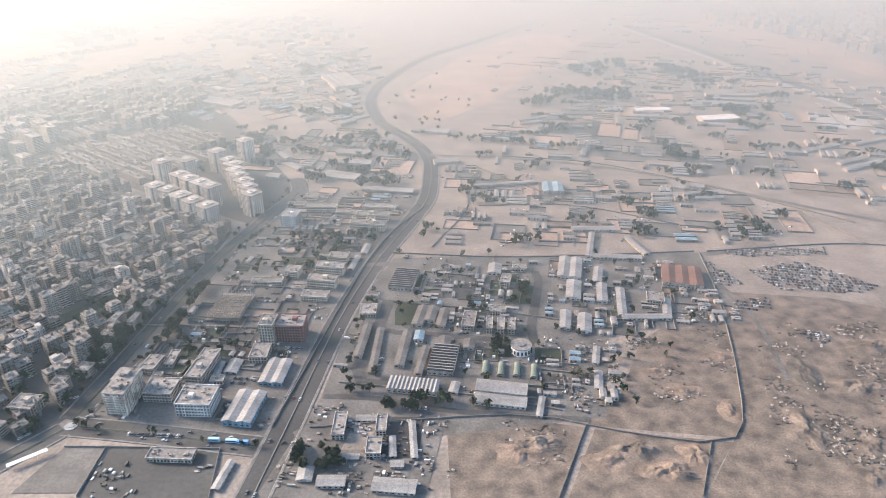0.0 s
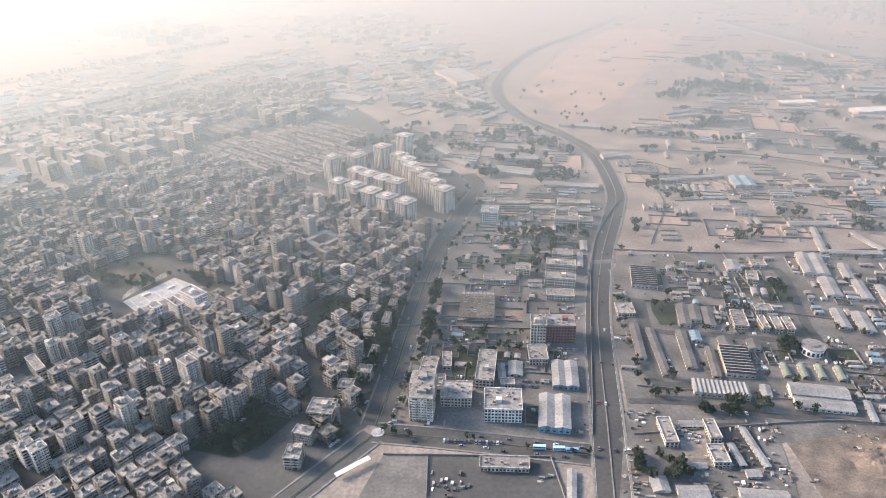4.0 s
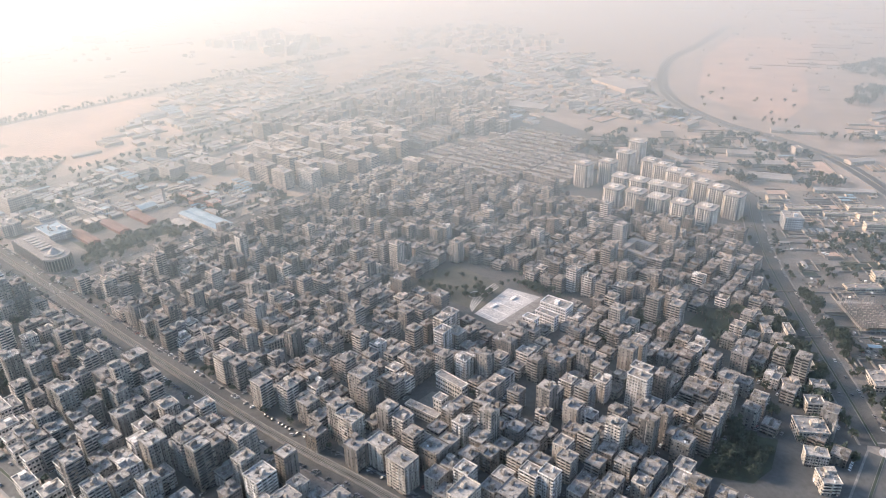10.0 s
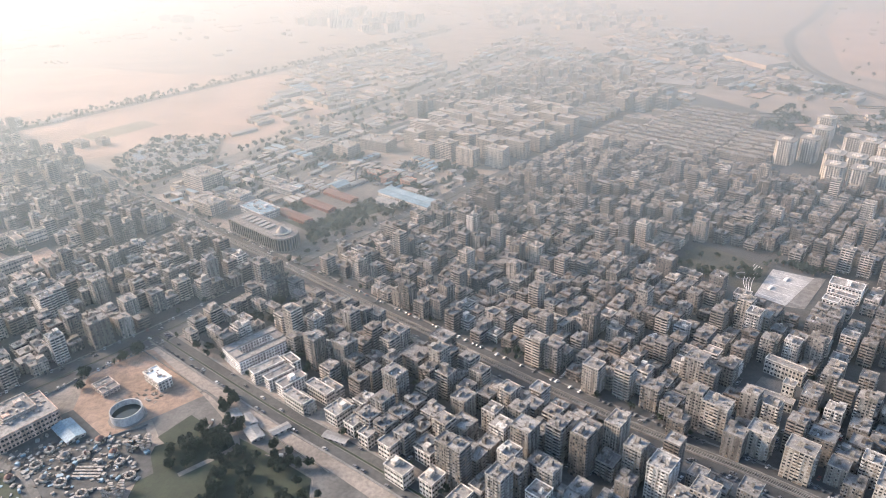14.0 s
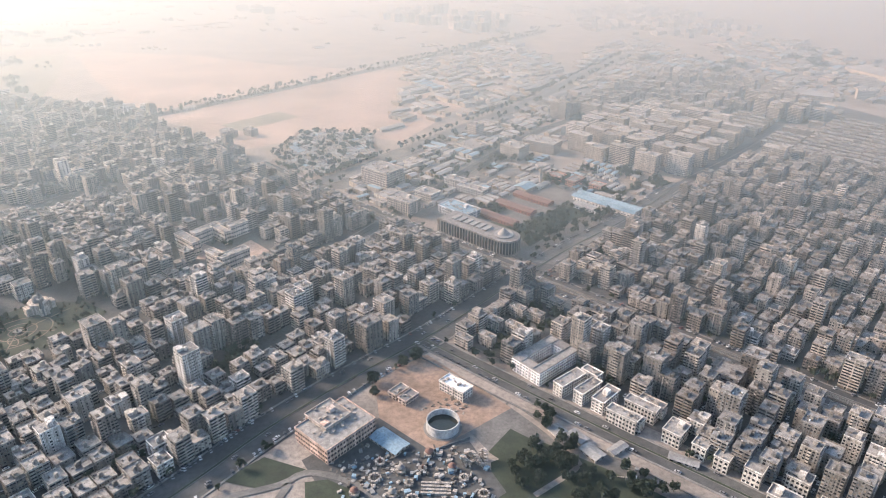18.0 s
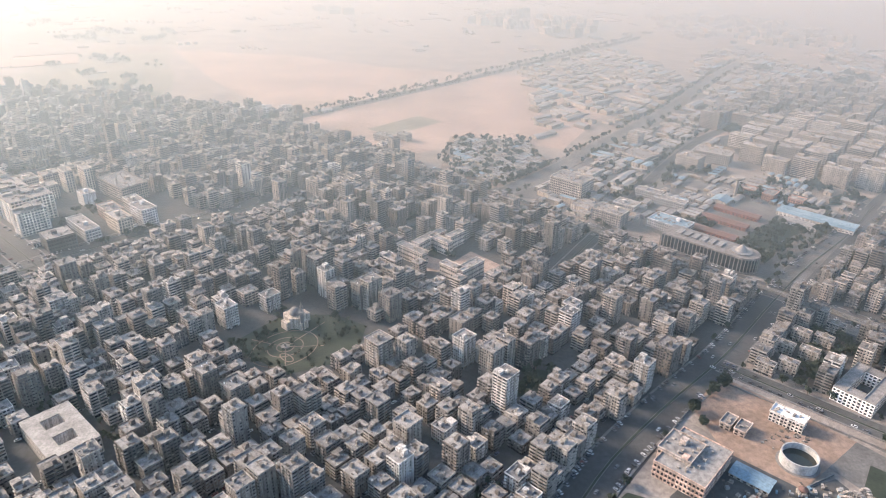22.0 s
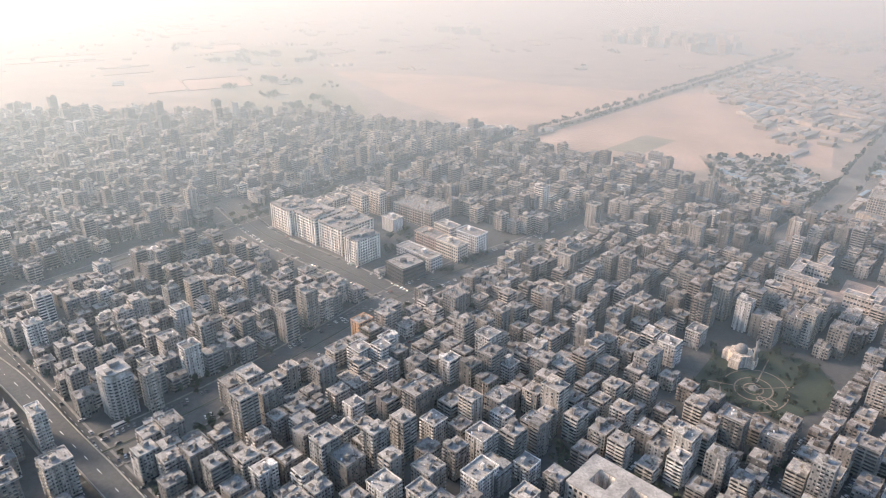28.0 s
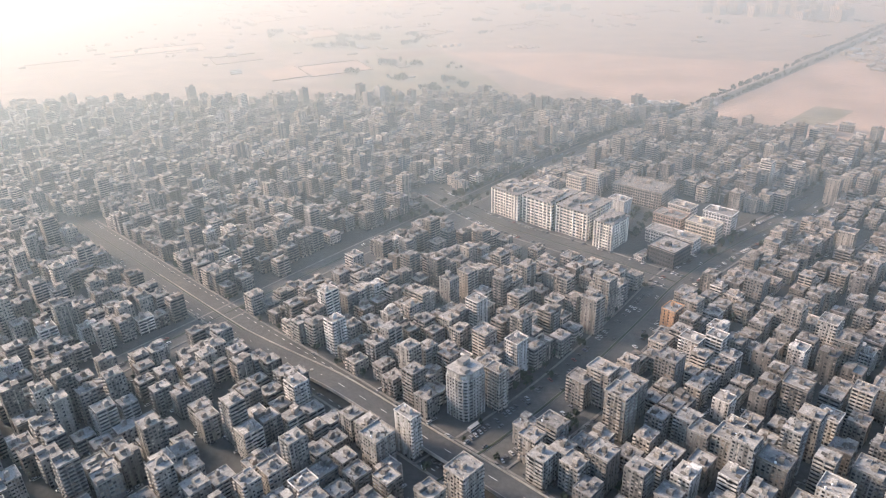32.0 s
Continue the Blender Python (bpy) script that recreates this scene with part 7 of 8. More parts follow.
# ---- boundary walls ----
WALLS = [[(193, 467), (185, 405), (165, 316), (145, 266), (105, 267), (72, 276), (33, 284), (-70, 275)], [(72, 276), (51, 228)], [(132, 263), (116, 228)], [(-60, 312), (15, 300), (62, 287)], [(-35, 398), (36, 385), (105, 365)], [(40, 385), (36, 462)], [(-40, 470), (60, 462), (190, 470)],
         [(0, 462), (4, 420), (40, 412)], [(-190, 262), (-112, 260)], [(-169, 262), (-169, 230)], [(-112, 260), (-108, 228)], [(-90, 275), (-55, 470), (-18, 560)], [(-195, 372), (-100, 366)], [(-190, 425), (-80, 415)], [(-720, 353), (-669, 314), (-600, 262)], [(-737, 331), (-760, 300)], [(-706, 283), (-690, 292)],
         [(60, 690), (150, 668), (230, 615), (340, 520)], [(-10, 480), (20, 560), (12, 640)], [(30, 560), (110, 560), (190, 520)], [(100, 480), (110, 560)], [(200, 470), (330, 480), (420, 440)], [(330, 480), (300, 560)], [(30, 660), (90, 590)]]
for l in WALLS:
    s = Shape()
    strip(s, smooth(l, 15) if len(l) > 2 else [Vector(p) for p in l], -0.14, 0.14, 0, 1.1)
    tagged(new("boundary_wall", s.mesh("boundary_wall", KERB)), "long pale rendered boundary wall", "wall", kind="structure")

# ---- walled yards between the low buildings ----
yard_rng = random.Random(31)
yards, fences = Shape(), Shape()
for poly, n, ang, lw in (([(-2400, 1000), (-1350, 900), (-1150, 1130), (-800, 1150), (-500, 1350), (-200, 1350), (-100, 2300), (-2400, 2300)], 60, 32, (30, 110)), ([(-40, 930), (0, 1200), (200, 2200), (1400, 2200), (1300, 900), (700, 900), (500, 1150), (330, 1200), (150, 890)], 40, -18, (24, 90)), (DISTRICTS["between"], 90, -6, (6, 26)), (DISTRICTS["factory"], 60, -8, (6, 22)), ([(-200, 620), (-40, 610), (-40, 690), (-80, 800), (-230, 760)], 40, -10, (10, 40)), ([(0, 480), (-10, 690), (180, 650), (330, 545), (260, 485)], 46, -8, (14, 44)), ([(10, 700), (150, 880), (340, 1190), (560, 1080), (680, 800), (640, 560), (480, 480), (330, 560), (180, 660)], 110, -14, (18, 60)), ([(-360, 955), (-310, 925), (-110, 790), (-110, 915), (-95, 1040), (-150, 1300), (-300, 1250)], 50, 40, (20, 60)),
                         ([(-770, 655), (-580, 950), (-520, 1150), (-420, 1300), (-330, 1010), (-590, 880), (-610, 715), (-660, 640)], 60, 51, (16, 50)), ([(-780, 735), (-627, 850), (-560, 1010), (-640, 1250), (-790, 1080), (-780, 870)], 50, 45, (18, 50)), ([(-60, 275), (60, 290), (100, 360), (100, 465), (-40, 465), (-55, 350)], 34, -8, (8, 26)), ([(-185, 300), (-100, 290), (-60, 460), (-30, 600), (-130, 600), (-170, 420)], 40, -5, (8, 24))):
    xs, ys = [p[0] for p in poly], [p[1] for p in poly]
    k = 0
    while k < n:
        x, y = yard_rng.uniform(min(xs), max(xs)), yard_rng.uniform(min(ys), max(ys))
        if not inside(x, y, poly):
            continue
        k += 1
        w, d = yard_rng.uniform(*lw), yard_rng.uniform(*lw) * 0.7
        if road_gap(x, y) < max(w, d) * 0.6:
            continue
        a = ang + yard_rng.choice((0, 90)) + yard_rng.uniform(-3, 3)
        yards.place(x, y, a)
        z = 0.1 + 0.00025 * k
        yards.add([(-w / 2, -d / 2, z), (w / 2, -d / 2, z), (w / 2, d / 2, z), (-w / 2, d / 2, z)], [(0, 1, 2, 3)], yard_rng.choice((2, 2, 3) if y > 900 else (0, 0, 1, 1, 3, 4) if y < 480 else (0, 0, 2, 2, 3)))
        fences.place(x, y, a)
        for x0, x1, y0, y1 in ((-w / 2, w / 2, -d / 2 - 0.12, -d / 2 + 0.12), (-w / 2, w / 2, d / 2 - 0.12, d / 2 + 0.12), (-w / 2 - 0.12, -w / 2 + 0.12, -d / 2, d / 2), (w / 2 - 0.12, w / 2 + 0.12, -d / 2, d / 2)):
            if yard_rng.random() < 0.8:
                fences.box(x0, x1, y0, y1, 0, yard_rng.uniform(0.8, 1.4))
tagged(new("yards", yards.mesh("yards", YARD, STREET, PINK, DIRT, LAWN)), "patchwork of paved, dirt and planted yards", "ground", kind="stuff")
tagged(new("yard_walls", fences.mesh("yard_walls", KERB)), "pale walls round the yards", "walls", kind="stuff")

# ---- low buildings scattered to the horizon ----
far = random.Random(21)
SPRAWL = {
    "factory yards": ([(-65, 280), (95, 290), (105, 365), (190, 375), (190, 470), (-40, 466), (-58, 390)], 26, 120, -8, (2.5, 9), (2.5, 5), 4, (2.2, 4)),
    "strip by the highway": ([(-188, 300), (-100, 285), (-75, 420), (-35, 540), (-30, 600), (-130, 600), (-180, 420)], 26, 45, -6, (3, 10), (3, 5), 4, (2.0, 3.6)),
    "behind the compound": ([(-660, 600), (-565, 560), (-525, 605), (-590, 655), (-640, 690), (-700, 640)], 22, 60, 51, (5, 16), (4, 8), 4, (2.5, 6)),
    "yards of the compound": ([(-816, 513), (-788, 584), (-743, 592), (-690, 600), (-660, 590), (-640, 585), (-680, 550), (-719, 545), (-753, 515)], 22, 60, 51, (5, 14), (4, 9), 2, (3, 8)),
    "railway works": ([(-800, 600), (-720, 560), (-640, 690), (-600, 790), (-640, 830), (-715, 740)], 22, 90, 51, (6, 24), (4, 10), 4, (2.5, 7)),
    "beside the highway": ([(-150, 630), (-30, 620), (-30, 690), (-60, 760), (-220, 760)], 22, 34, -12, (5, 16), (4, 7), 5, (2, 4)),
    "factories": ([(0, 480), (-10, 690), (180, 650), (330, 545), (260, 485)], 26, 90, -8, (5, 18), (3, 7), 4, (2.5, 5)),
    "eastern sprawl": ([(10, 700), (30, 760), (150, 890), (340, 1200), (560, 1080), (680, 800), (640, 560), (480, 480), (330, 560), (180, 660)], 20, 400, -12, (6, 24), (4, 8), 4, (2.5, 6)),
    "works beyond the highway": ([(-360, 955), (-310, 925), (-110, 790), (-45, 760), (-110, 915), (-95, 1040), (-150, 1300), (-300, 1250)], 22, 260, 40, (8, 26), (6, 14), 5, (3, 7)),
    "sidings": ([(-770, 655), (-580, 950), (-520, 1150), (-420, 1300), (-330, 1010), (-590, 880), (-610, 715), (-660, 640)], 22, 260, 51, (8, 30), (6, 12), 5, (3, 7)),
    "shanties": ([(-864, 625), (-807, 590), (-778, 642), (-795, 720), (-863, 722)], 12, 250, 40, (4, 9), (3, 6), 2, (2, 4)),
    "works by the railway": ([(-780, 735), (-627, 850), (-560, 1010), (-640, 1250), (-790, 1080), (-780, 870)], 22, 240, 45, (8, 30), (6, 14), 5, (3, 7)),
    "plain by the highway": ([(-40, 930), (0, 1200), (300, 1700), (700, 1500), (500, 1150), (330, 1200), (150, 890), (20, 790)], 30, 40, -20, (6, 24), (5, 10), 6, (2.5, 5)),
    "works behind the rows": ([(-363, 955), (-312, 949), (-260, 884), (-293, 823), (-339, 870)], 30, 26, 40, (8, 22), (6, 10), 4, (3, 6)),
    "far plain": ([(-1900, 1000), (-1350, 900), (-1150, 1130), (-800, 1150), (-500, 1350), (-200, 1350), (-100, 1900), (-1900, 1900)], 40, 480, 30, (5, 18), (4, 9), 8, (2, 5)),
    "far east": ([(500, 1200), (900, 700), (1300, 900), (1300, 1900), (300, 1900), (250, 1500)], 40, 300, -15, (6, 24), (5, 12), 8, (2.5, 6)),
}
for name, (poly, _, count, ang, lw, ld, gap, hh) in SPRAWL.items():
    s = Shape()
    xs, ys = [p[0] for p in poly], [p[1] for p in poly]
    made = 0
    for _ in range(count * 12):
        if made >= count:
            break
        x0, y0 = far.uniform(min(xs), max(xs)), far.uniform(min(ys), max(ys))
        w, d, h = far.uniform(*lw), far.uniform(*ld) * 0.8, far.uniform(*hh) * 0.62
        turn = ang + far.choice((0, 0, 90)) + far.uniform(-4, 4)
        cs, sn = math.cos(radians(turn)), math.sin(radians(turn))
        k = far.uniform(0.8, 1.15)
        base = far.choice(((0.30, 0.265, 0.23), (0.42, 0.375, 0.32), (0.25, 0.22, 0.19), (0.46, 0.44, 0.41)))
        cover = far.choice((1, 1, 1, 1, 4, 4, 4, 4, 4, 5))
        # a row of like sheds side by side
        for q in range(far.choice((1, 1, 2)) if y0 < 480 else far.choice((1, 1, 2, 3, 4)) if max(w, d) < 20 else far.choice((1, 2))):
            x, y = x0 - sn * q * (d + gap * 0.6), y0 + cs * q * (d + gap * 0.6)
            if not inside(x, y, poly) or road_gap(x, y) < 4 + d / 2 or not is_free(x, y, 0.42 * max(w, d), 0.0 if q == 0 else max(w, d) * 0.5):
                break
            made += 1
            s.tone = tuple(c * k for c in base)
            s.place(x, y, turn)
            s.box(-w / 2, w / 2, -d / 2, d / 2, 0, h, 0, top=False)
            rise = h + (d * 0.12 if cover != 1 else 0.02)
            s.add([(-w / 2, -d / 2, h), (w / 2, -d / 2, h), (w / 2, 0, rise), (-w / 2, 0, rise), (w / 2, d / 2, h), (-w / 2, d / 2, h)], [(0, 1, 2, 3), (3, 2, 4, 5)], cover)
            s.add([(-w / 2, -d / 2, h), (-w / 2, 0, rise), (-w / 2, d / 2, h), (w / 2, -d / 2, h), (w / 2, 0, rise), (w / 2, d / 2, h)], [(0, 1, 2), (3, 5, 4)], 0)
            for side in (0, 1, 3):
                length = w if side % 2 == 0 else d
                for b in range(int(length / 2.4)):
                    if far.random() < 0.7:
                        s.wallquad(side, -length / 2 + 2.4 * b + 0.7, -length / 2 + 2.4 * b + 1.7, 0.3 * h, 0.75 * h, w, d, 2)
            if cover == 1 and far.random() < 0.5:
                s.box(-w / 6, w / 6, -d / 6, d / 6, h, h + 0.7, 3)
            claim(x, y, 0.36 * max(w, d))
    tagged(new("low_buildings", s.mesh("low_buildings", PLASTER_FAR, ROOF, GLASS, CLUTTER, SHEET, BLUE)), "scattered low dusty sheds and houses, " + name, "buildings", kind="stuff")

# the open land beyond the works: fields, a canal road, groves and a distant town
patch("shanty_ground", [(-872, 625), (-807, 586), (-774, 642), (-790, 724), (-868, 728)], DIRT, 0.095, "trodden brown ground of the shanties")
FIELD = mottled("dusty_field", (0.11, 0.11, 0.078), (0.22, 0.20, 0.15), 0.02, 0.2)
patch("field", [(-1400, 1103), (-1300, 1090), (-1262, 1000), (-1228, 930), (-1195, 838), (-1300, 828), (-1420, 900)], FIELD, 0.09, "dusty green fields beyond the western quarter")
patch("field", [(-1640, 1330), (-1380, 1300), (-1300, 1130), (-1560, 1120)], FIELD, 0.091, "dusty green fields beyond the western quarter")
patch("sports_ground", [(-952, 740), (-905, 795), (-878, 776), (-925, 722)], FIELD, 0.12, "green walled sports ground at the desert's edge")
patch("lot", [(113, 797), (191, 817), (172, 752), (105, 775)], ASPHALT, 0.13, "grey paved stores ground")
patch("lot", [(246, 650), (299, 681), (335, 647), (246, 626)], YARD, 0.131, "grey paved stores ground")
patch("desert", [(482, 1468), (538, 1334), (605, 1171), (640, 1000), (705, 1000), (690, 1270), (629, 1400), (567, 1551)], PINK, 0.09, "bare sandy strip before the distant town")
patch("desert", [(-60, 960), (40, 1230), (160, 1420), (300, 1380), (160, 1130), (60, 900), (-20, 800)], PINK, 0.085, "open sand inside the highway's bend")
CANAL_ROAD = smooth([(380, 1500), (447, 1233), (479, 1095), (509, 966), (548, 820), (600, 640)], 30)
for left, right, mat, z, label in ((-9, 9, STREET, 0.16, "grey road beside a canal bank"), (-22, -13, PALE, 0.17, "pale canal bank beside the road"), (12, 15, DARK, 0.17, "dark ditch beside the road")):
    s = Shape()
    strip(s, CANAL_ROAD, left, right, z)
    tagged(new("road", s.mesh("road", mat)), label, "road", kind="structure")
town = random.Random(77)
TOWN = Shape()
for poly, ang, along, deep, street, low, high, keep in (([(567, 1571), (629, 1419), (690, 1290), (760, 1100), (1100, 1150), (1050, 1700), (631, 1760)], -62, 15, 17, 12, 5, 9, 0.85), ([(-880, 1440), (-760, 1370), (-700, 1290), (-600, 1400), (-650, 1500), (-840, 1560)], 40, 20, 18, 16, 7, 12, 0.5), ([(-1230, 1480), (-1080, 1500), (-1060, 1560), (-1230, 1560)], 20, 26, 18, 20, 5, 8, 0.5), ([(-500, 1350), (-250, 1250), (-160, 1400), (-300, 1650), (-520, 1600)], 40, 18, 18, 14, 3, 6, 0.6)):
    for x, y, row in plots(poly, ang, along, deep, street, 5, town, 1.5):
        if town.random() > keep:
            continue
        w, d, h = along * town.uniform(0.75, 0.95), deep * town.uniform(0.6, 0.85), town.randint(low, high) * FLOOR
        k = town.uniform(0.85, 1.2)
        TOWN.tone = tuple(c * k for c in town.choice(((0.42, 0.39, 0.35), (0.52, 0.49, 0.45), (0.34, 0.31, 0.28))))
        TOWN.place(x, y, ang)
        TOWN.box(-w / 2, w / 2, -d / 2, d / 2, 0, h, 0, topm=1)
        TOWN.box(-w / 8, w / 8, -d / 8, d / 8, h, h + 1.8, 0)
        for side in (0, 1, 3):
            length = w if side % 2 == 0 else d
            for b in range(int(length / 3)):
                TOWN.wallquad(side, -length / 2 + 3 * b + 0.8, -length / 2 + 3 * b + 2.2, 1.0, h - 0.8, w, d, 2)
tagged(new("distant_town", TOWN.mesh("distant_town", PLASTER_FAR, ROOF, GLASS)), "hazy rows of pale apartment blocks of a distant town", "apartment buildings", kind="stuff")
for r in [(261, 855, 44, 13, 5, 6), (330, 815, 46, 18, 8, 7), (386, 927, 64, 9, -6, 5), (300, 884, 40, 8, -6, 5), (352, 890, 46, 9, -8, 5), (176, 880, 26, 7, 20, 4), (210, 860, 22, 7, 18, 4), (-1010, 792, 26, 8, 40, 5)]:
    shed(*r, roofm=WHITE if r[0] in (261, 330) else SHEET, tone=(0.5, 0.47, 0.43))
for r in [(-1083, 770, 14, 10, 20, 8), (-1064, 776, 14, 11, 20, 9), (-1046, 783, 13, 10, 20, 8)]:
    flat_block(*r, tone=(0.74, 0.73, 0.72), name="villa_block", label="white apartment villa at the desert's edge")

# ---- trees ----
tree_rng = random.Random(3)


def crown_shape(r, h, clumps, leaves, rng, size, shape=None):
    s = shape or Shape()
    for _ in range(clumps):
        a, q = rng.uniform(0, math.tau), r * math.sqrt(rng.random()) * 0.75
        cx, cy, cz = q * math.cos(a), q * math.sin(a), h * rng.uniform(0.5, 0.95)
        cr = r * rng.uniform(0.3, 0.55)
        for _ in range(leaves):
            d = Vector((rng.gauss(0, 1), rng.gauss(0, 1), rng.gauss(0, 0.8))).normalized() * cr * rng.uniform(0.6, 1.1)
            t = Vector((rng.gauss(0, 1), rng.gauss(0, 1), rng.gauss(0, 1))).normalized()
            b = t.orthogonal().normalized() * size * rng.uniform(0.6, 1.3)
            t = t.cross(b).normalized() * size * rng.uniform(0.6, 1.3)
            p = Vector((cx, cy, cz)) + d
            s.add([tuple(p - b - t * 0.4), tuple(p + b - t * 0.6), tuple(p + b * 0.5 + t), tuple(p - b * 0.7 + t * 0.8)], [(0, 1, 2, 3)])
    return s


def trunk_shape(h, r, rng):
    s = Shape()
    s.cyl(0, 0, 0, h * 0.45, r, 7, r2=r * 0.7)
    for _ in range(4):
        a, z = rng.uniform(0, math.tau), h * rng.uniform(0.3, 0.45)
        x1, y1, z1 = h * 0.25 * math.cos(a), h * 0.25 * math.sin(a), h * rng.uniform(0.6, 0.8)
        w = r * 0.5
        s.add([(-w, 0, z), (w, 0, z), (0, w, z), (x1, y1, z1)], [(0, 1, 3), (1, 2, 3), (2, 0, 3)])
    return s


TREES = []
for k in range(5):
    h = 4.2 + 0.7 * k
    TREES.append((trunk_shape(h, 0.16, tree_rng).mesh("trunk", BARK), crown_shape(1.9 + 0.22 * k, h, 15, 24, tree_rng, 0.55).mesh("crown", LEAF)))


def tree(x, y, k, scale=1.0):
    ob = new("tree")
    ob.matrix_world = Matrix.LocRotScale((x, y, 0), Euler((0, 0, tree_rng.uniform(0, 6))), (scale, scale, scale * tree_rng.uniform(0.85, 1.2)))
    tagged(ob, "dusty dark green street tree with an uneven crown", "tree", "street trees")
    child("trunk", TREES[k][0], ob)
    child("crown", TREES[k][1], ob)


WOODS = Shape()
count = 0


def plant(x, y, scale=1.0):
    global count
    if count < 290 and y < 520:
        tree(x, y, tree_rng.randrange(5), scale * tree_rng.uniform(0.8, 1.3))
        count += 1
    else:
        sc = scale * tree_rng.uniform(0.8, 1.4)
        WOODS.place(x, y)
        crown_shape(2.2 * sc, 5.2 * sc, 6, 8, tree_rng, 0.75 * sc, WOODS)
        WOODS.box(-0.15, 0.15, -0.15, 0.15, 0, 2.6 * sc, 1)


OPEN = [[(-376, 405), (-351, 440), (-324, 419), (-359, 387)], [(-1105, 425), (-1075, 470), (-1035, 515), (-1055, 540), (-1090, 505), (-1135, 455)], [(-712, 352), (-671, 313), (-695, 292), (-706, 283), (-731, 303), (-737, 331)], [(-412, 316), (-398, 329), (-386, 322), (-396, 304)]]  # paved squares and sites without trees


def grove(poly, n, scale=1.0):
    xs, ys = [p[0] for p in poly], [p[1] for p in poly]
    done = 0
    heart = [(tree_rng.uniform(min(xs), max(xs)), tree_rng.uniform(min(ys), max(ys))) for _ in range(n // 5)]
    for _ in range(n * 10):
        x, y = tree_rng.uniform(min(xs), max(xs)), tree_rng.uniform(min(ys), max(ys))
        if n > 85:
            # trees of the open land stand in clumps and rows
            cx, cy = tree_rng.choice(heart)
            x, y = tree_rng.gauss(cx, 6), tree_rng.gauss(cy, 5)
        if done < n and inside(x, y, poly) and not any(inside(x, y, q) for q in OPEN) and is_free(x, y, 1.2) and road_gap(x, y) > 1.0:
            plant(x, y, scale)
            done += 1


grove([(-675, 273), (-674, 263), (-665, 263), (-646, 278), (-654, 291), (-663, 289)], 40, 0.68)
grove([(-657, 262), (-647, 275), (-638, 281), (-620, 274), (-600, 262), (-600, 240), (-655, 240)], 66, 0.68)
grove([(-663, 312), (-660, 316), (-653, 309), (-643, 286), (-650, 284)], 16, 0.7)
grove([(-75, 257), (-72, 263), (-50, 257), (-43, 248), (-60, 245), (-77, 232)], 24, 0.75)
grove([(-35, 290), (-30, 298), (-9, 295), (-9, 287)], 12, 0.75)
grove([(-705, 350), (-652, 402), (-634, 392), (-684, 346)], 26, 0.75)
grove([(-960, 360), (-940, 388), (-930, 380), (-945, 350)], 8, 0.55)
grove([(-917, 392), (-894, 372), (-905, 368), (-922, 384)], 6, 0.55)
grove([(-278, 266), (-261, 291), (-240, 286), (-252, 268), (-260, 262)], 24, 1.1)
grove([(-740, 330), (-722, 352), (-712, 345), (-735, 318)], 9, 1.0)
grove([(-215, 325), (-190, 325), (-184, 395), (-212, 400)], 34, 1.2)
grove([(-180, 350), (-170, 350), (-165, 420), (-175, 425)], 16, 1.2)
grove([(40, 395), (57, 395), (62, 419), (50, 422)], 8)
grove([(25, 336), (40, 335), (43, 349), (29, 350)], 10)
grove([(-45, 330), (-40, 330), (-36, 345), (-42, 345)], 5)
grove([(-821, 334), (-808, 354), (-791, 350), (-809, 327)], 14)
grove([(-414, 438), (-390, 465), (-368, 440), (-386, 416)], 10, 0.7)
grove([(-60, 315), (-20, 300), (-30, 340), (-48, 345)], 8)
grove([(-60, 295), (30, 285), (30, 295), (-55, 305)], 12)
grove([(-105, 440), (-85, 440), (-75, 475), (-95, 480)], 20)
grove([(-125, 480), (-60, 478), (-50, 505), (-120, 500)], 26, 1.0)
grove([(-188, 300), (-176, 300), (-168, 420), (-182, 420)], 14, 0.8)
grove([(-165, 340), (-118, 335), (-115, 372), (-168, 372)], 22, 0.7)
grove([(-175, 430), (-95, 425), (-70, 520), (-150, 540)], 40, 0.8)
grove([(-58, 300), (-36, 300), (-42, 420), (-56, 420)], 18, 0.75)
grove([(-150, 600), (-30, 600), (-25, 760), (-80, 800), (-200, 720)], 90, 1.2)
grove([(-110, 760), (0, 760), (60, 900), (-40, 1000), (-90, 920)], 24, 0.8)
grove([(-238, 300), (-188, 285), (-184, 400), (-240, 400)], 60, 1.0)
grove([(-40, 930), (0, 1200), (300, 1700), (700, 1500), (500, 1150), (330, 1200), (150, 890)], 70, 0.7)
grove([(-160, 320), (-120, 340), (-125, 350), (-160, 350)], 8)
for line, off, step in ((AVENUE_B, 10.5, 14), (AVENUE_B, -10.5, 17), (BIG_AVENUE, 10.8, 16), (BIG_AVENUE, -10.8, 13), (TRAM, 9.5, 17), (TRAM, -9.5, 15), (ROAD_TWO, 8.6, 9), (ROAD_TWO, -8.8, 12), (PARK_AVENUE, -7, 10), (EAST_ROAD, 0, 7), (STREET_C, 5, 9), (STREET_C, -5, 11), (FLYOVER_AVENUE, 11, 15), (FLYOVER_AVENUE, -11, 15)):
    for p, a in along_line(line, step, off):
        if tree_rng.random() < 0.7 and 235 < p.y < 620 and is_free(p.x, p.y, 0.8):
            plant(p.x + tree_rng.uniform(-1.5, 1.5), p.y + tree_rng.uniform(-1.5, 1.5), 0.7)
for line, off, step in ((NORTH_AVENUE, 7.5, 6), (NORTH_AVENUE, -7.5, 6), (BACK_ROAD, 6, 12), (RAILWAY, 9, 9), (RAILWAY, -9, 11)):
    for p, a in along_line(line, step, off):
        if p.y > 500 and tree_rng.random() < 0.75 and is_free(p.x, p.y, 1):
            plant(p.x, p.y)
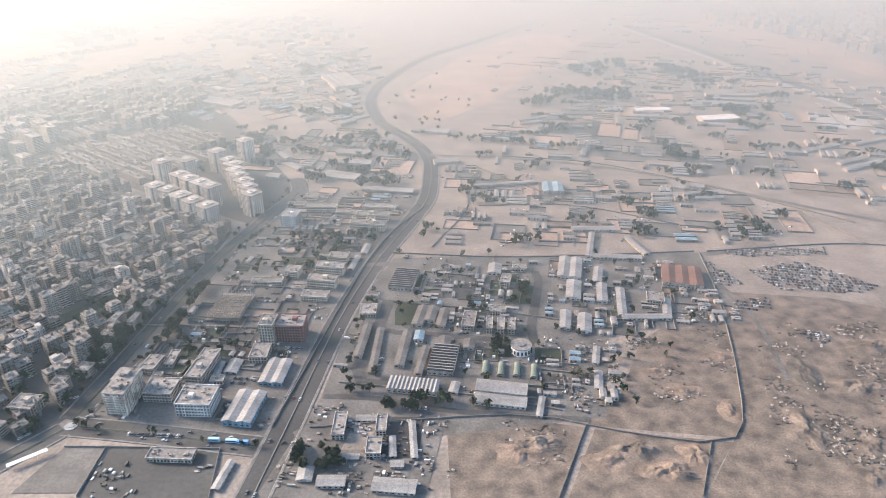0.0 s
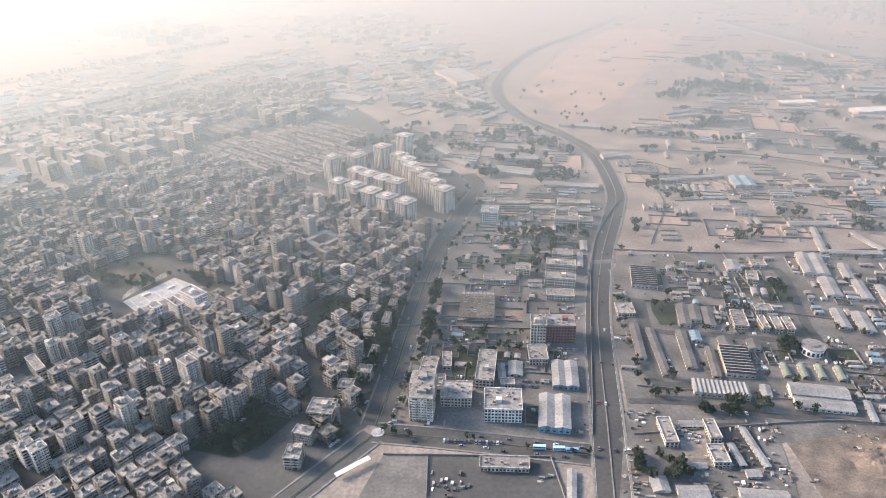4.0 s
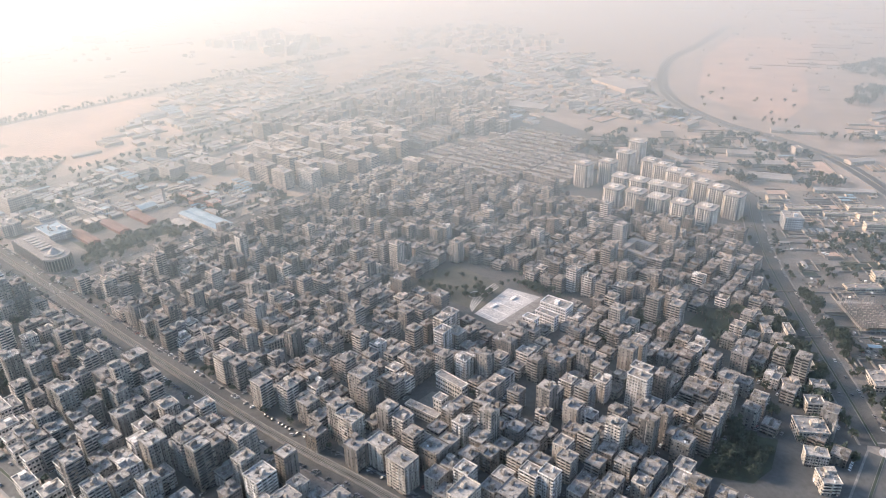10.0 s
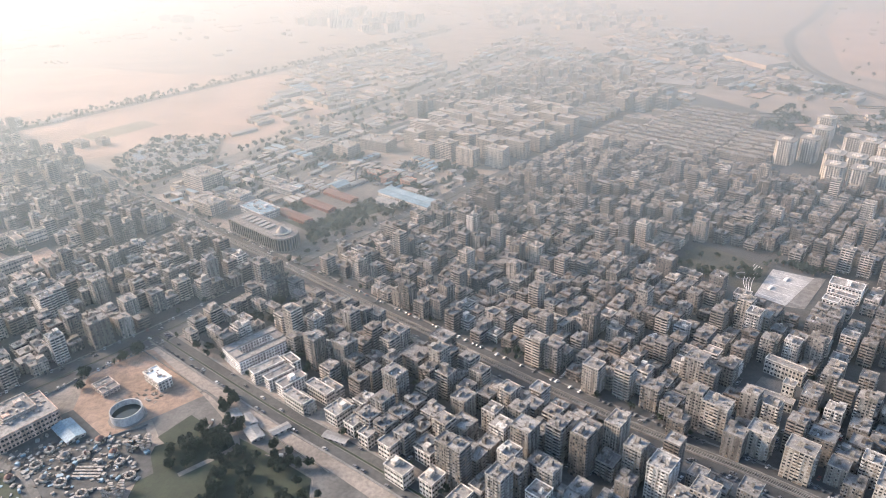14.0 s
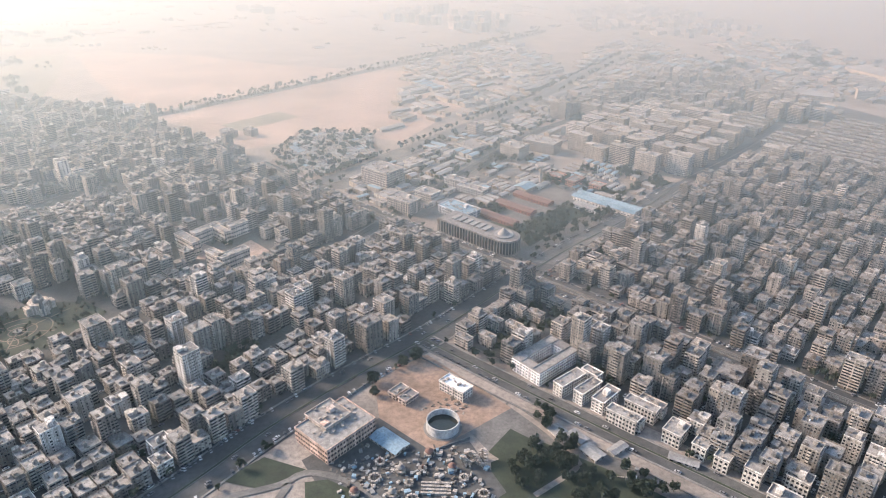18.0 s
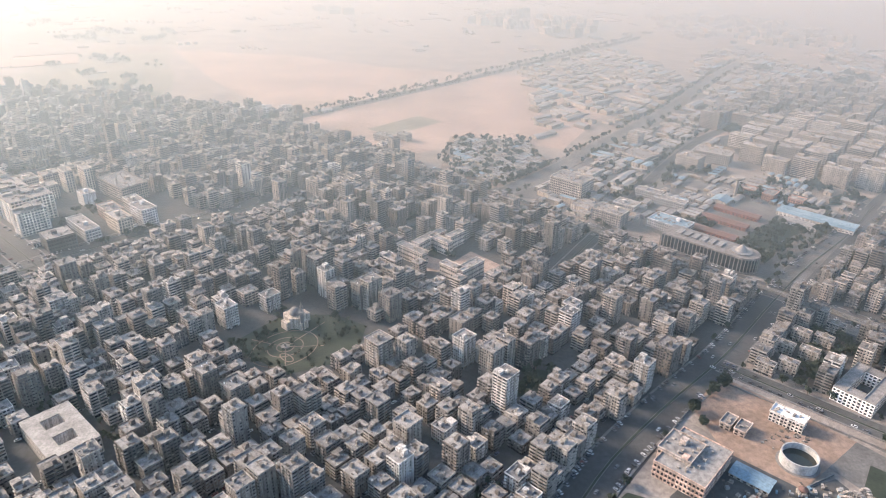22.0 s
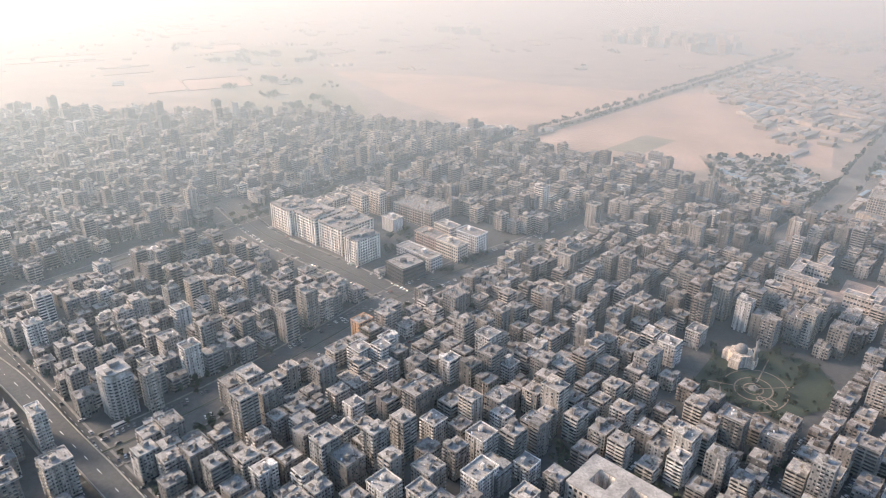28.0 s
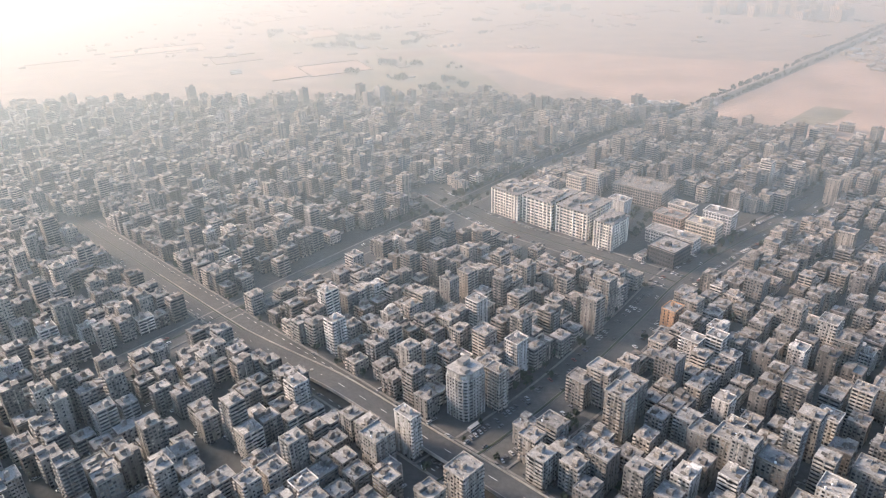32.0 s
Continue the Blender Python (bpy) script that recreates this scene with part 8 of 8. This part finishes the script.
for bed in BEDS:
    grove(bed, 26, 0.6)
grove([(-963, 361), (-943, 391), (-914, 394), (-896, 384), (-897, 354), (-928, 338)], 84, 0.34)
grove([(-966, 361), (-962, 355), (-928, 334), (-925, 338), (-960, 364)], 26, 0.6)
for x, y in ((-1069, 481), (-1066, 486), (-1062, 492), (-1073, 477), (-1085, 464), (-1082, 467), (-1124, 512), (-1119, 518), (-1116, 526), (-1110, 517), (-1113, 512), (-1122, 488), (-1119, 493), (-1117, 500), (-1126, 496)):
    for q in range(2):
        plant(x + tree_rng.uniform(-2, 2), y + tree_rng.uniform(-2, 2), 0.75)
grove([(-660, 600), (-565, 560), (-525, 605), (-590, 655), (-640, 690), (-700, 640)], 110, 0.9)
grove([(-800, 600), (-720, 560), (-640, 690), (-600, 790), (-640, 830), (-715, 740)], 60, 0.9)
grove([(-690, 460), (-650, 470), (-560, 560), (-580, 560)], 40)
grove([(-864, 625), (-807, 590), (-778, 642), (-795, 720), (-863, 722)], 84, 0.75)
grove([(-880, 650), (-810, 600), (-780, 642), (-790, 730), (-863, 730)], 84, 0.7)
grove([(-864, 625), (-807, 590), (-778, 642), (-795, 720), (-863, 722)], 84, 0.8)
grove([(60, 760), (150, 890), (330, 1150), (520, 1080), (540, 880), (430, 800), (180, 700)], 380, 0.9)
grove([(10, 690), (180, 650), (420, 560), (640, 600), (660, 800), (300, 760)], 260, 0.8)
grove([(-20, 480), (-10, 690), (180, 650), (330, 545), (260, 485)], 130)
grove([(-230, 620), (-40, 620), (-35, 690), (-60, 760), (-230, 790), (-300, 760)], 150, 1.1)
grove([(-360, 955), (-110, 790), (-110, 915), (-150, 1300), (-300, 1250)], 120, 1.2)
grove([(-770, 655), (-580, 950), (-420, 1300), (-330, 1010), (-610, 715)], 120, 1.2)
grove([(-60, 300), (100, 285), (180, 400), (180, 470), (-40, 470)], 70, 0.8)
for wood, n, size in (([(190, 1085), (215, 1030), (245, 1050), (320, 1130), (300, 1150)], 90, 1.5), ([(325, 1110), (330, 1070), (370, 1020), (385, 1060)], 90, 1.5), ([(160, 930), (245, 900), (250, 930), (180, 960)], 70, 1.4), ([(232, 704), (262, 692), (258, 670), (236, 674)], 34, 1.5), ([(345, 865), (385, 850), (380, 830), (350, 840)], 34, 1.5), ([(95, 880), (170, 985), (190, 975), (120, 870)], 50, 1.3), ([(0, 760), (180, 705), (182, 697), (0, 748)], 40, 1.0), ([(-1420, 900), (-1400, 1103), (-1300, 1090), (-1262, 1000), (-1228, 930), (-1195, 838), (-1300, 828)], 130, 1.1), ([(-1640, 1330), (-1380, 1300), (-1300, 1130), (-1560, 1120)], 120, 1.2)):
    grove(wood, n, size)
grove(DISTRICTS["east"], 420, 0.7)
grove(DISTRICTS["west"], 700, 0.7)
grove(DISTRICTS["tram"], 110, 0.7)
grove([(-1900, 1000), (-1350, 900), (-1150, 1130), (-800, 1150), (-500, 1350), (-200, 1350), (-100, 1700), (-1900, 1700)], 160, 0.9)
tagged(new("distant_trees", WOODS.mesh("distant_trees", LEAF, BARK)), "scattered dusty dark trees between the buildings", "trees", kind="stuff")

# ---- vehicles ----
car_rng = random.Random(8)
CAR_COLOURS = [(0.5, 0.5, 0.5), (0.28, 0.28, 0.285), (0.05, 0.05, 0.055), (0.12, 0.12, 0.13), (0.14, 0.04, 0.035), (0.05, 0.06, 0.11)]
CAR_PAINT, cn, cb = material("car_paint", 0.35)
cn.links.new(cn.nodes.new("ShaderNodeObjectInfo").outputs["Color"], cb.inputs["Base Color"])
CAR_FAR, cn, cb = material("car_paint_far", 0.4)
ca = cn.nodes.new("ShaderNodeAttribute")
ca.attribute_name = "tone"
cn.links.new(ca.outputs["Color"], cb.inputs["Base Color"])
TYRE = mottled("tyre", (0.012, 0.012, 0.012), (0.03, 0.03, 0.03), 2)


def car_body(s, l=3.8, w=1.6, m=0):
    prof = [(-l / 2, 0.3), (l / 2, 0.3), (l / 2, 0.65), (l / 2 - 0.9, 0.82), (-l / 2 + 0.4, 0.86), (-l / 2, 0.7)]
    n = len(prof)
    s.add([(x, -w / 2, z) for x, z in prof] + [(x, w / 2, z) for x, z in prof], [tuple(range(n)), tuple(range(2 * n - 1, n - 1, -1))] + [(i, n + i, n + (i + 1) % n, (i + 1) % n) for i in range(n)], m)


def car_cabin(s, l=3.8, w=1.5, m=0, mr=None):
    a = [(-l * 0.38, 0.82), (l * 0.27, 0.8), (l * 0.12, 1.32), (-l * 0.27, 1.34)]
    p = [(x, -w / 2 * (1 if z < 1 else 0.82), z) for x, z in a] + [(x, w / 2 * (1 if z < 1 else 0.82), z) for x, z in a]
    s.add(p, [(0, 1, 2, 3), (7, 6, 5, 4), (1, 5, 6, 2), (3, 7, 4, 0)], m)
    s.add(p, [(2, 6, 7, 3)], m if mr is None else mr)


s = Shape()
car_body(s)
CAR_BODY = s.mesh("body", CAR_PAINT)
s = Shape()
car_cabin(s)
CAR_CABIN = s.mesh("cabin", GLASS)
s = Shape()
s.box(-1.05, 0.42, -0.62, 0.62, 1.33, 1.37)
CAR_ROOF = s.mesh("roof_panel", CAR_PAINT)
s = Shape()
for i in range(10):
    a = i * math.tau / 10
    s.v += [(0.3 * math.cos(a), -0.1, 0.3 * math.sin(a)), (0.3 * math.cos(a), 0.1, 0.3 * math.sin(a))]
s.f = [(2 * i, 2 * ((i + 1) % 10), 2 * ((i + 1) % 10) + 1, 2 * i + 1) for i in range(10)] + [tuple(range(0, 20, 2)), tuple(range(19, 0, -2))]
s.m = [0] * len(s.f)
CAR_WHEEL = s.mesh("wheel", TYRE)
CARS = Shape()
CAR_SIZE = 0.72
cars = 0


def car(x, y, ang, z=0.2):
    global cars
    tone = car_rng.choices(CAR_COLOURS, (3, 4, 5, 6, 0.5, 0.4))[0]
    if cars < 70 and y < 420:
        ob = new("car")
        ob.matrix_world = pose(x, y, z, 0, 0, ang) @ Matrix.Scale(CAR_SIZE, 4)
        ob.color = (*tone, 1)
        tagged(ob, "small dusty saloon car on the street", "car", "cars in the streets")
        child("body", CAR_BODY, ob)
        child("cabin", CAR_CABIN, ob)
        child("roof_panel", CAR_ROOF, ob)
        for wx in (-1.15, 1.15):
            for wy in (-0.72, 0.72):
                child("wheel", CAR_WHEEL, ob).location = (wx, wy, 0.3)
        cars += 1
    else:
        CARS.place(x, y, ang, z)
        CARS.tone = tone
        q = len(CARS.v)
        car_body(CARS)
        car_cabin(CARS, m=1, mr=0)
        CARS.v[q:] = [(x + (a - x) * CAR_SIZE, y + (b - y) * CAR_SIZE, z + (c - z) * CAR_SIZE) for a, b, c in CARS.v[q:]]


for line, offs, step, keep in ((HIGHWAY, (-5.6, -2.6, 2.6, 5.6), 34, 0.5), (BIG_AVENUE, (-7, -4.5, 4.5, 7), 17, 0.5), (TRAM, (-6, 6), 13, 0.5), (AVENUE_B, (-6, 6, 3), 16, 0.5), (ROAD_TWO, (-5, 5), 15, 0.5), (FLYOVER_AVENUE, (-8, 8), 14, 0.5), (EAST_ROAD, (-4, 4), 12, 0.6), (PARK_AVENUE, (-3, 3), 15, 0.6), (NORTH_AVENUE, (-3, 3), 22, 0.4)):
    for off in offs:
        for p, a in along_line(line, step, off):
            if car_rng.random() < keep and p.y > 225 and p.y < 900:
                car(p.x + car_rng.uniform(-3, 3), p.y + car_rng.uniform(-0.3, 0.3), a + (180 if off > 0 else 0))
# parked at the kerbs
for line, off, step, skew in ((BIG_AVENUE, 8.6, 2.7, 70), (BIG_AVENUE, -8.6, 2.9, 70), (AVENUE_B, 8.3, 2.4, 75), (AVENUE_B, -8.3, 2.6, 75), (TRAM, 7.3, 2.8, 70), (TRAM, -7.3, 2.6, 70), (STREET_C, 3.0, 4.5, 0), (STREET_C, -3.0, 4.5, 0), (PLAZA_ROAD, 8, 2.6, 75), (PLAZA_ROAD, -8, 2.6, 75), (PARK_AVENUE, 4.6, 4.6, 0), (ROAD_TWO, -6.5, 4.8, 0)):
    for p, a in along_line(line, step, off):
        if car_rng.random() < 0.62 and 235 < p.y < 650:
            car(p.x, p.y, a + skew + car_rng.uniform(-5, 5))
for x, y, ang, *_ in FILL[:900:1]:
    for k in range(6):
        if car_rng.random() < 0.6:
            o = car_rng.uniform(-5, 5)
            q = Vector((x, y)) + (V if k % 2 else -V) * car_rng.uniform(4.9, 5.6) + U * o
            if is_free(q.x, q.y, 0.2, 0.6):
                car(q.x, q.y, GRID + car_rng.uniform(-4, 4))
# cars parked in the yards between the roads
for cx, cy, ang, rows, n in ((-148, 270, -4, 1, 18), (-116, 312, -6, 2, 5), (-150, 316, -6, 2, 6), (-125, 305, 84, 1, 7), (-90, 345, -6, 1, 8), (-160, 352, -5, 2, 8), (-105, 480, -8, 2, 9), (-120, 400, -5, 2, 8), (-5, 420, -8, 3, 9), (20, 392, -8, 1, 10), (-38, 330, 84, 1, 9), (70, 400, 80, 1, 9), (45, 375, -8, 1, 6), (-15, 290, -6, 1, 9)):
    co, si = math.cos(radians(ang)), math.sin(radians(ang))
    for r in range(rows):
        for k in range(n):
            if car_rng.random() < 0.8:
                u, v = (k - n / 2) * 1.7, r * 4.0
                x, y = cx + co * u - si * v, cy + si * u + co * v
                if is_free(x, y, 0.3, 0.3):
                    car(x, y, ang + 90 + car_rng.uniform(-5, 5))
# fields of stored vehicles
for poly, rows in (([(194, 461), (210, 417), (188, 420)], 3.2), ([(219, 441), (263, 454), (301, 416), (283, 406), (231, 412)], 3.0), ([(218, 358), (229, 364), (238, 352), (225, 344)], 2.6), ([(190, 397), (217, 402), (216, 388), (190, 384)], 4.0), ([(212, 473), (292, 475), (289, 463), (213, 461)], 3.0)):
    for x, y, _ in plots(poly, -14, 0.9, 2.5, rows - 2.0, 24, car_rng, 0.2):
        if car_rng.random() < 0.85:
            car(x, y, 76 + car_rng.uniform(-4, 4), 0.1)
tagged(new("parked_cars", CARS.mesh("parked_cars", CAR_FAR, GLASS)), "rows of dusty parked cars along the streets", "cars", kind="stuff")


def bus(x, y, ang, tone, label):
    ob = new("bus")
    ob.matrix_world = pose(x, y, 0.2, 0, 0, ang) @ Matrix.Scale(0.8, 4)
    ob.color = (*tone, 1)
    tagged(ob, label, "bus", "buses")
    s = Shape()
    s.box(-3.6, 3.6, -1.05, 1.05, 0.35, 2.5, bottom=True)
    part("body", s, [CAR_PAINT], ob)
    s = Shape()
    for k in range(6):
        for sy in (-1, 1):
            s.box(-3.3 + k * 1.1, -2.4 + k * 1.1, sy * 1.06 - 0.02, sy * 1.06 + 0.02, 1.3, 2.1, bottom=True)
    tagged(part("glazing", s, [GLASS], ob), kind="stuff")
    for wx in (-2.2, 2.2):
        for wy in (-0.95, 0.95):
            w = child("wheel", CAR_WHEEL, ob)
            w.location, w.scale = (wx, wy, 0.35), (1.3, 1.3, 1.3)


for x, y, ang, tone, label in ((-116.5, 265.6, -2, (0.35, 0.5, 0.62), "pale blue bus at the road's edge"), (-107.5, 264.6, -2, (0.35, 0.5, 0.62), "pale blue bus at the road's edge"), (-101.5, 263.6, -2, (0.14, 0.3, 0.55), "blue bus at the road's edge"), (-1209, 310, 50, (0.3, 0.3, 0.3), "grey bus turning at the crossing"), (-1075, 492, 50, (0.7, 0.7, 0.7), "white bus on the office plaza"), (-232, 262, 40, (0.72, 0.72, 0.72), "white bus on the dual road")):
    bus(x, y, ang, tone, label)
s = Shape()
s.place(-203, 252.5, 38)
s.box(-9, 9, -1.3, 1.3, 2.2, 2.5, bottom=True)
for k in range(-4, 5, 2):
    s.box(k * 2 - 0.1, k * 2 + 0.1, -0.1, 0.1, 0, 2.2)
tagged(new("bus_canopy", s.mesh("bus_canopy", WHITE)), "long white canopy roof beside the road", "canopy")

# ---- mounds, rubble and spoil ----
rub = random.Random(17)


def mound(x, y, rx, ry, h, mat, label):
    s = Shape()
    n, rings = 36, 10
    seed = rub.uniform(0, 100)
    for k in range(rings + 1):
        q = k / rings
        for i in range(n):
            a = i * math.tau / n
            w = 1 + 0.5 * noise.noise(Vector((math.cos(a) * 1.3, math.sin(a) * 1.3, seed)))
            px, py = rx * q * w * math.cos(a), ry * q * w * math.sin(a)
            rough = 0.75 + 0.9 * noise.noise(Vector((px * 0.16, py * 0.16, seed))) + 0.45 * noise.noise(Vector((px * 0.5, py * 0.5, seed + 9)))
            z = h * 0.7 * (0.5 + 0.5 * math.cos(math.pi * q)) * max(rough, 0.05)
            s.v.append((x + px, y + py, z + 0.08 if k < rings else -0.1))
    s.f = [(k * n + i, (k + 1) * n + i, (k + 1) * n + (i + 1) % n, k * n + (i + 1) % n) for k in range(rings) for i in range(n)]
    s.m = [0] * len(s.f)
    tagged(new("earth_mound", s.mesh("earth_mound", mat)), label, "mound")


SPOIL = mottled("spoil_ground", (0.06, 0.05, 0.043), (0.21, 0.168, 0.135), 0.11, 0.9)
patch("waste_ground", [(72, 276), (145, 266), (165, 316), (185, 405), (120, 352), (95, 300)], SPOIL, 0.06, "rough brown waste ground with tracks")
patch("waste_ground", [(145, 266), (190, 410), (260, 400), (420, 330), (420, 225), (116, 225)], SPOIL, 0.065, "rough dark brown waste ground with rubble")
patch("waste_ground", [(2, 225), (52, 225), (72, 274), (33, 283), (0, 288)], SPOIL, 0.06, "rough brown waste ground with tracks")
patch("waste_ground", [(54, 225), (114, 225), (143, 263), (76, 273)], SPOIL, 0.062, "bare brown walled ground")
for x, y, rx, ry, h, mt in ((38, 256, 15, 10, 2.6, DIRT), (165, 334, 10, 7, 2.2, DIRT), (131, 303, 11, 8, 2.4, DIRT), (229, 306, 20, 10, 3.6, SPOIL), (80, 250, 16, 9, 2.4, DIRT), (184, 271, 12, 18, 3.0, SPOIL), (259, 344, 22, 8, 3.8, SPOIL), (120, 320, 9, 6, 1.8, DIRT), (205, 320, 9, 16, 2.2, DARK), (210, 258, 12, 9, 2.4, SPOIL), (105, 242, 16, 9, 4.4, DIRT), (93, 258, 13, 8, 4.0, SPOIL), (122, 255, 10, 9, 3.6, DIRT), (45, 262, 17, 9, 4.2, SPOIL), (260, 262, 18, 12, 3.0, SPOIL), (300, 300, 22, 11, 3.2, DARK), (150, 285, 8, 10, 2.2, DIRT), (240, 285, 14, 7, 2.6, DIRT), (200, 240, 14, 8, 2.6, SPOIL)):
    mound(x, y, rx, ry, h, mt, "low uneven mound of bare earth and spoil")
s = Shape()
for poly, n in (([(100, 290), (165, 300), (180, 400), (110, 350)], 700), ([(160, 230), (330, 230), (330, 380), (185, 380)], 1500), ([(20, 230), (60, 230), (64, 285), (30, 280)], 260), ([(60, 290), (100, 290), (100, 360), (65, 350)], 300), ([(-95, 232), (0, 232), (10, 262), (-70, 262)], 200), ([(-725, 300), (-700, 320), (-680, 310), (-706, 286)], 140), ([(-770, 262), (-690, 245), (-690, 285), (-740, 300)], 260)):
    xs, ys = [p[0] for p in poly], [p[1] for p in poly]
    cl = [(rub.uniform(min(xs), max(xs)), rub.uniform(min(ys), max(ys))) for _ in range(max(3, n // 40))]
    for _ in range(n):
        cx, cy = rub.choice(cl)
        x, y = rub.gauss(cx, 5), rub.gauss(cy, 4)
        if not inside(x, y, poly):
            continue
        a, b, c = rub.uniform(0.2, 1.0), rub.uniform(0.2, 0.9), rub.uniform(0.15, 0.7)
        s.place(x, y, rub.uniform(0, 90))
        s.box(-a, a, -b, b, 0, c, rub.choice((0, 0, 0, 1)))
tagged(new("rubble", s.mesh("rubble", DARK, CLUTTER)), "scattered rubble, scrap and bushes on bare ground", "rubble", kind="stuff")

# small stores, crates, carts and scrap lying about the works yards
s = Shape()
for poly, n in ((DISTRICTS["factory"], 900), (DISTRICTS["between"], 800), ([(-88, 228), (-72, 292), (0, 292), (-8, 228)], 260), ([(0, 480), (-10, 690), (180, 650), (330, 545), (260, 485)], 500), ([(-672, 316), (-600, 264), (-606, 255), (-660, 288)], 120), ([(-167, 260), (-112, 258), (-110, 228), (-169, 228)], 60)):
    xs, ys = [p[0] for p in poly], [p[1] for p in poly]
    heaps = [(rub.uniform(min(xs), max(xs)), rub.uniform(min(ys), max(ys)), rub.choice((-8, 82))) for _ in range(n // 9)]
    for _ in range(n):
        cx, cy, turn = rub.choice(heaps)
        x, y = rub.gauss(cx, 3.5), rub.gauss(cy, 3.5)
        if not inside(x, y, poly) or road_gap(x, y) < 0.8 or not is_free(x, y, 0.5):
            continue
        a, b, c = rub.uniform(0.3, 1.4), rub.uniform(0.25, 0.7), rub.uniform(0.3, 1.3)
        s.place(x, y, turn + rub.uniform(-4, 4))
        s.box(-a, a, -b, b, 0, c + 0.2, rub.choice((0, 0, 1, 1, 1, 2, 3)))
tagged(new("yard_stores", s.mesh("yard_stores", CLUTTER, DARK, SHEET, TANK)), "crates, carts, scrap and stores in the works yards", "stores", kind="stuff")
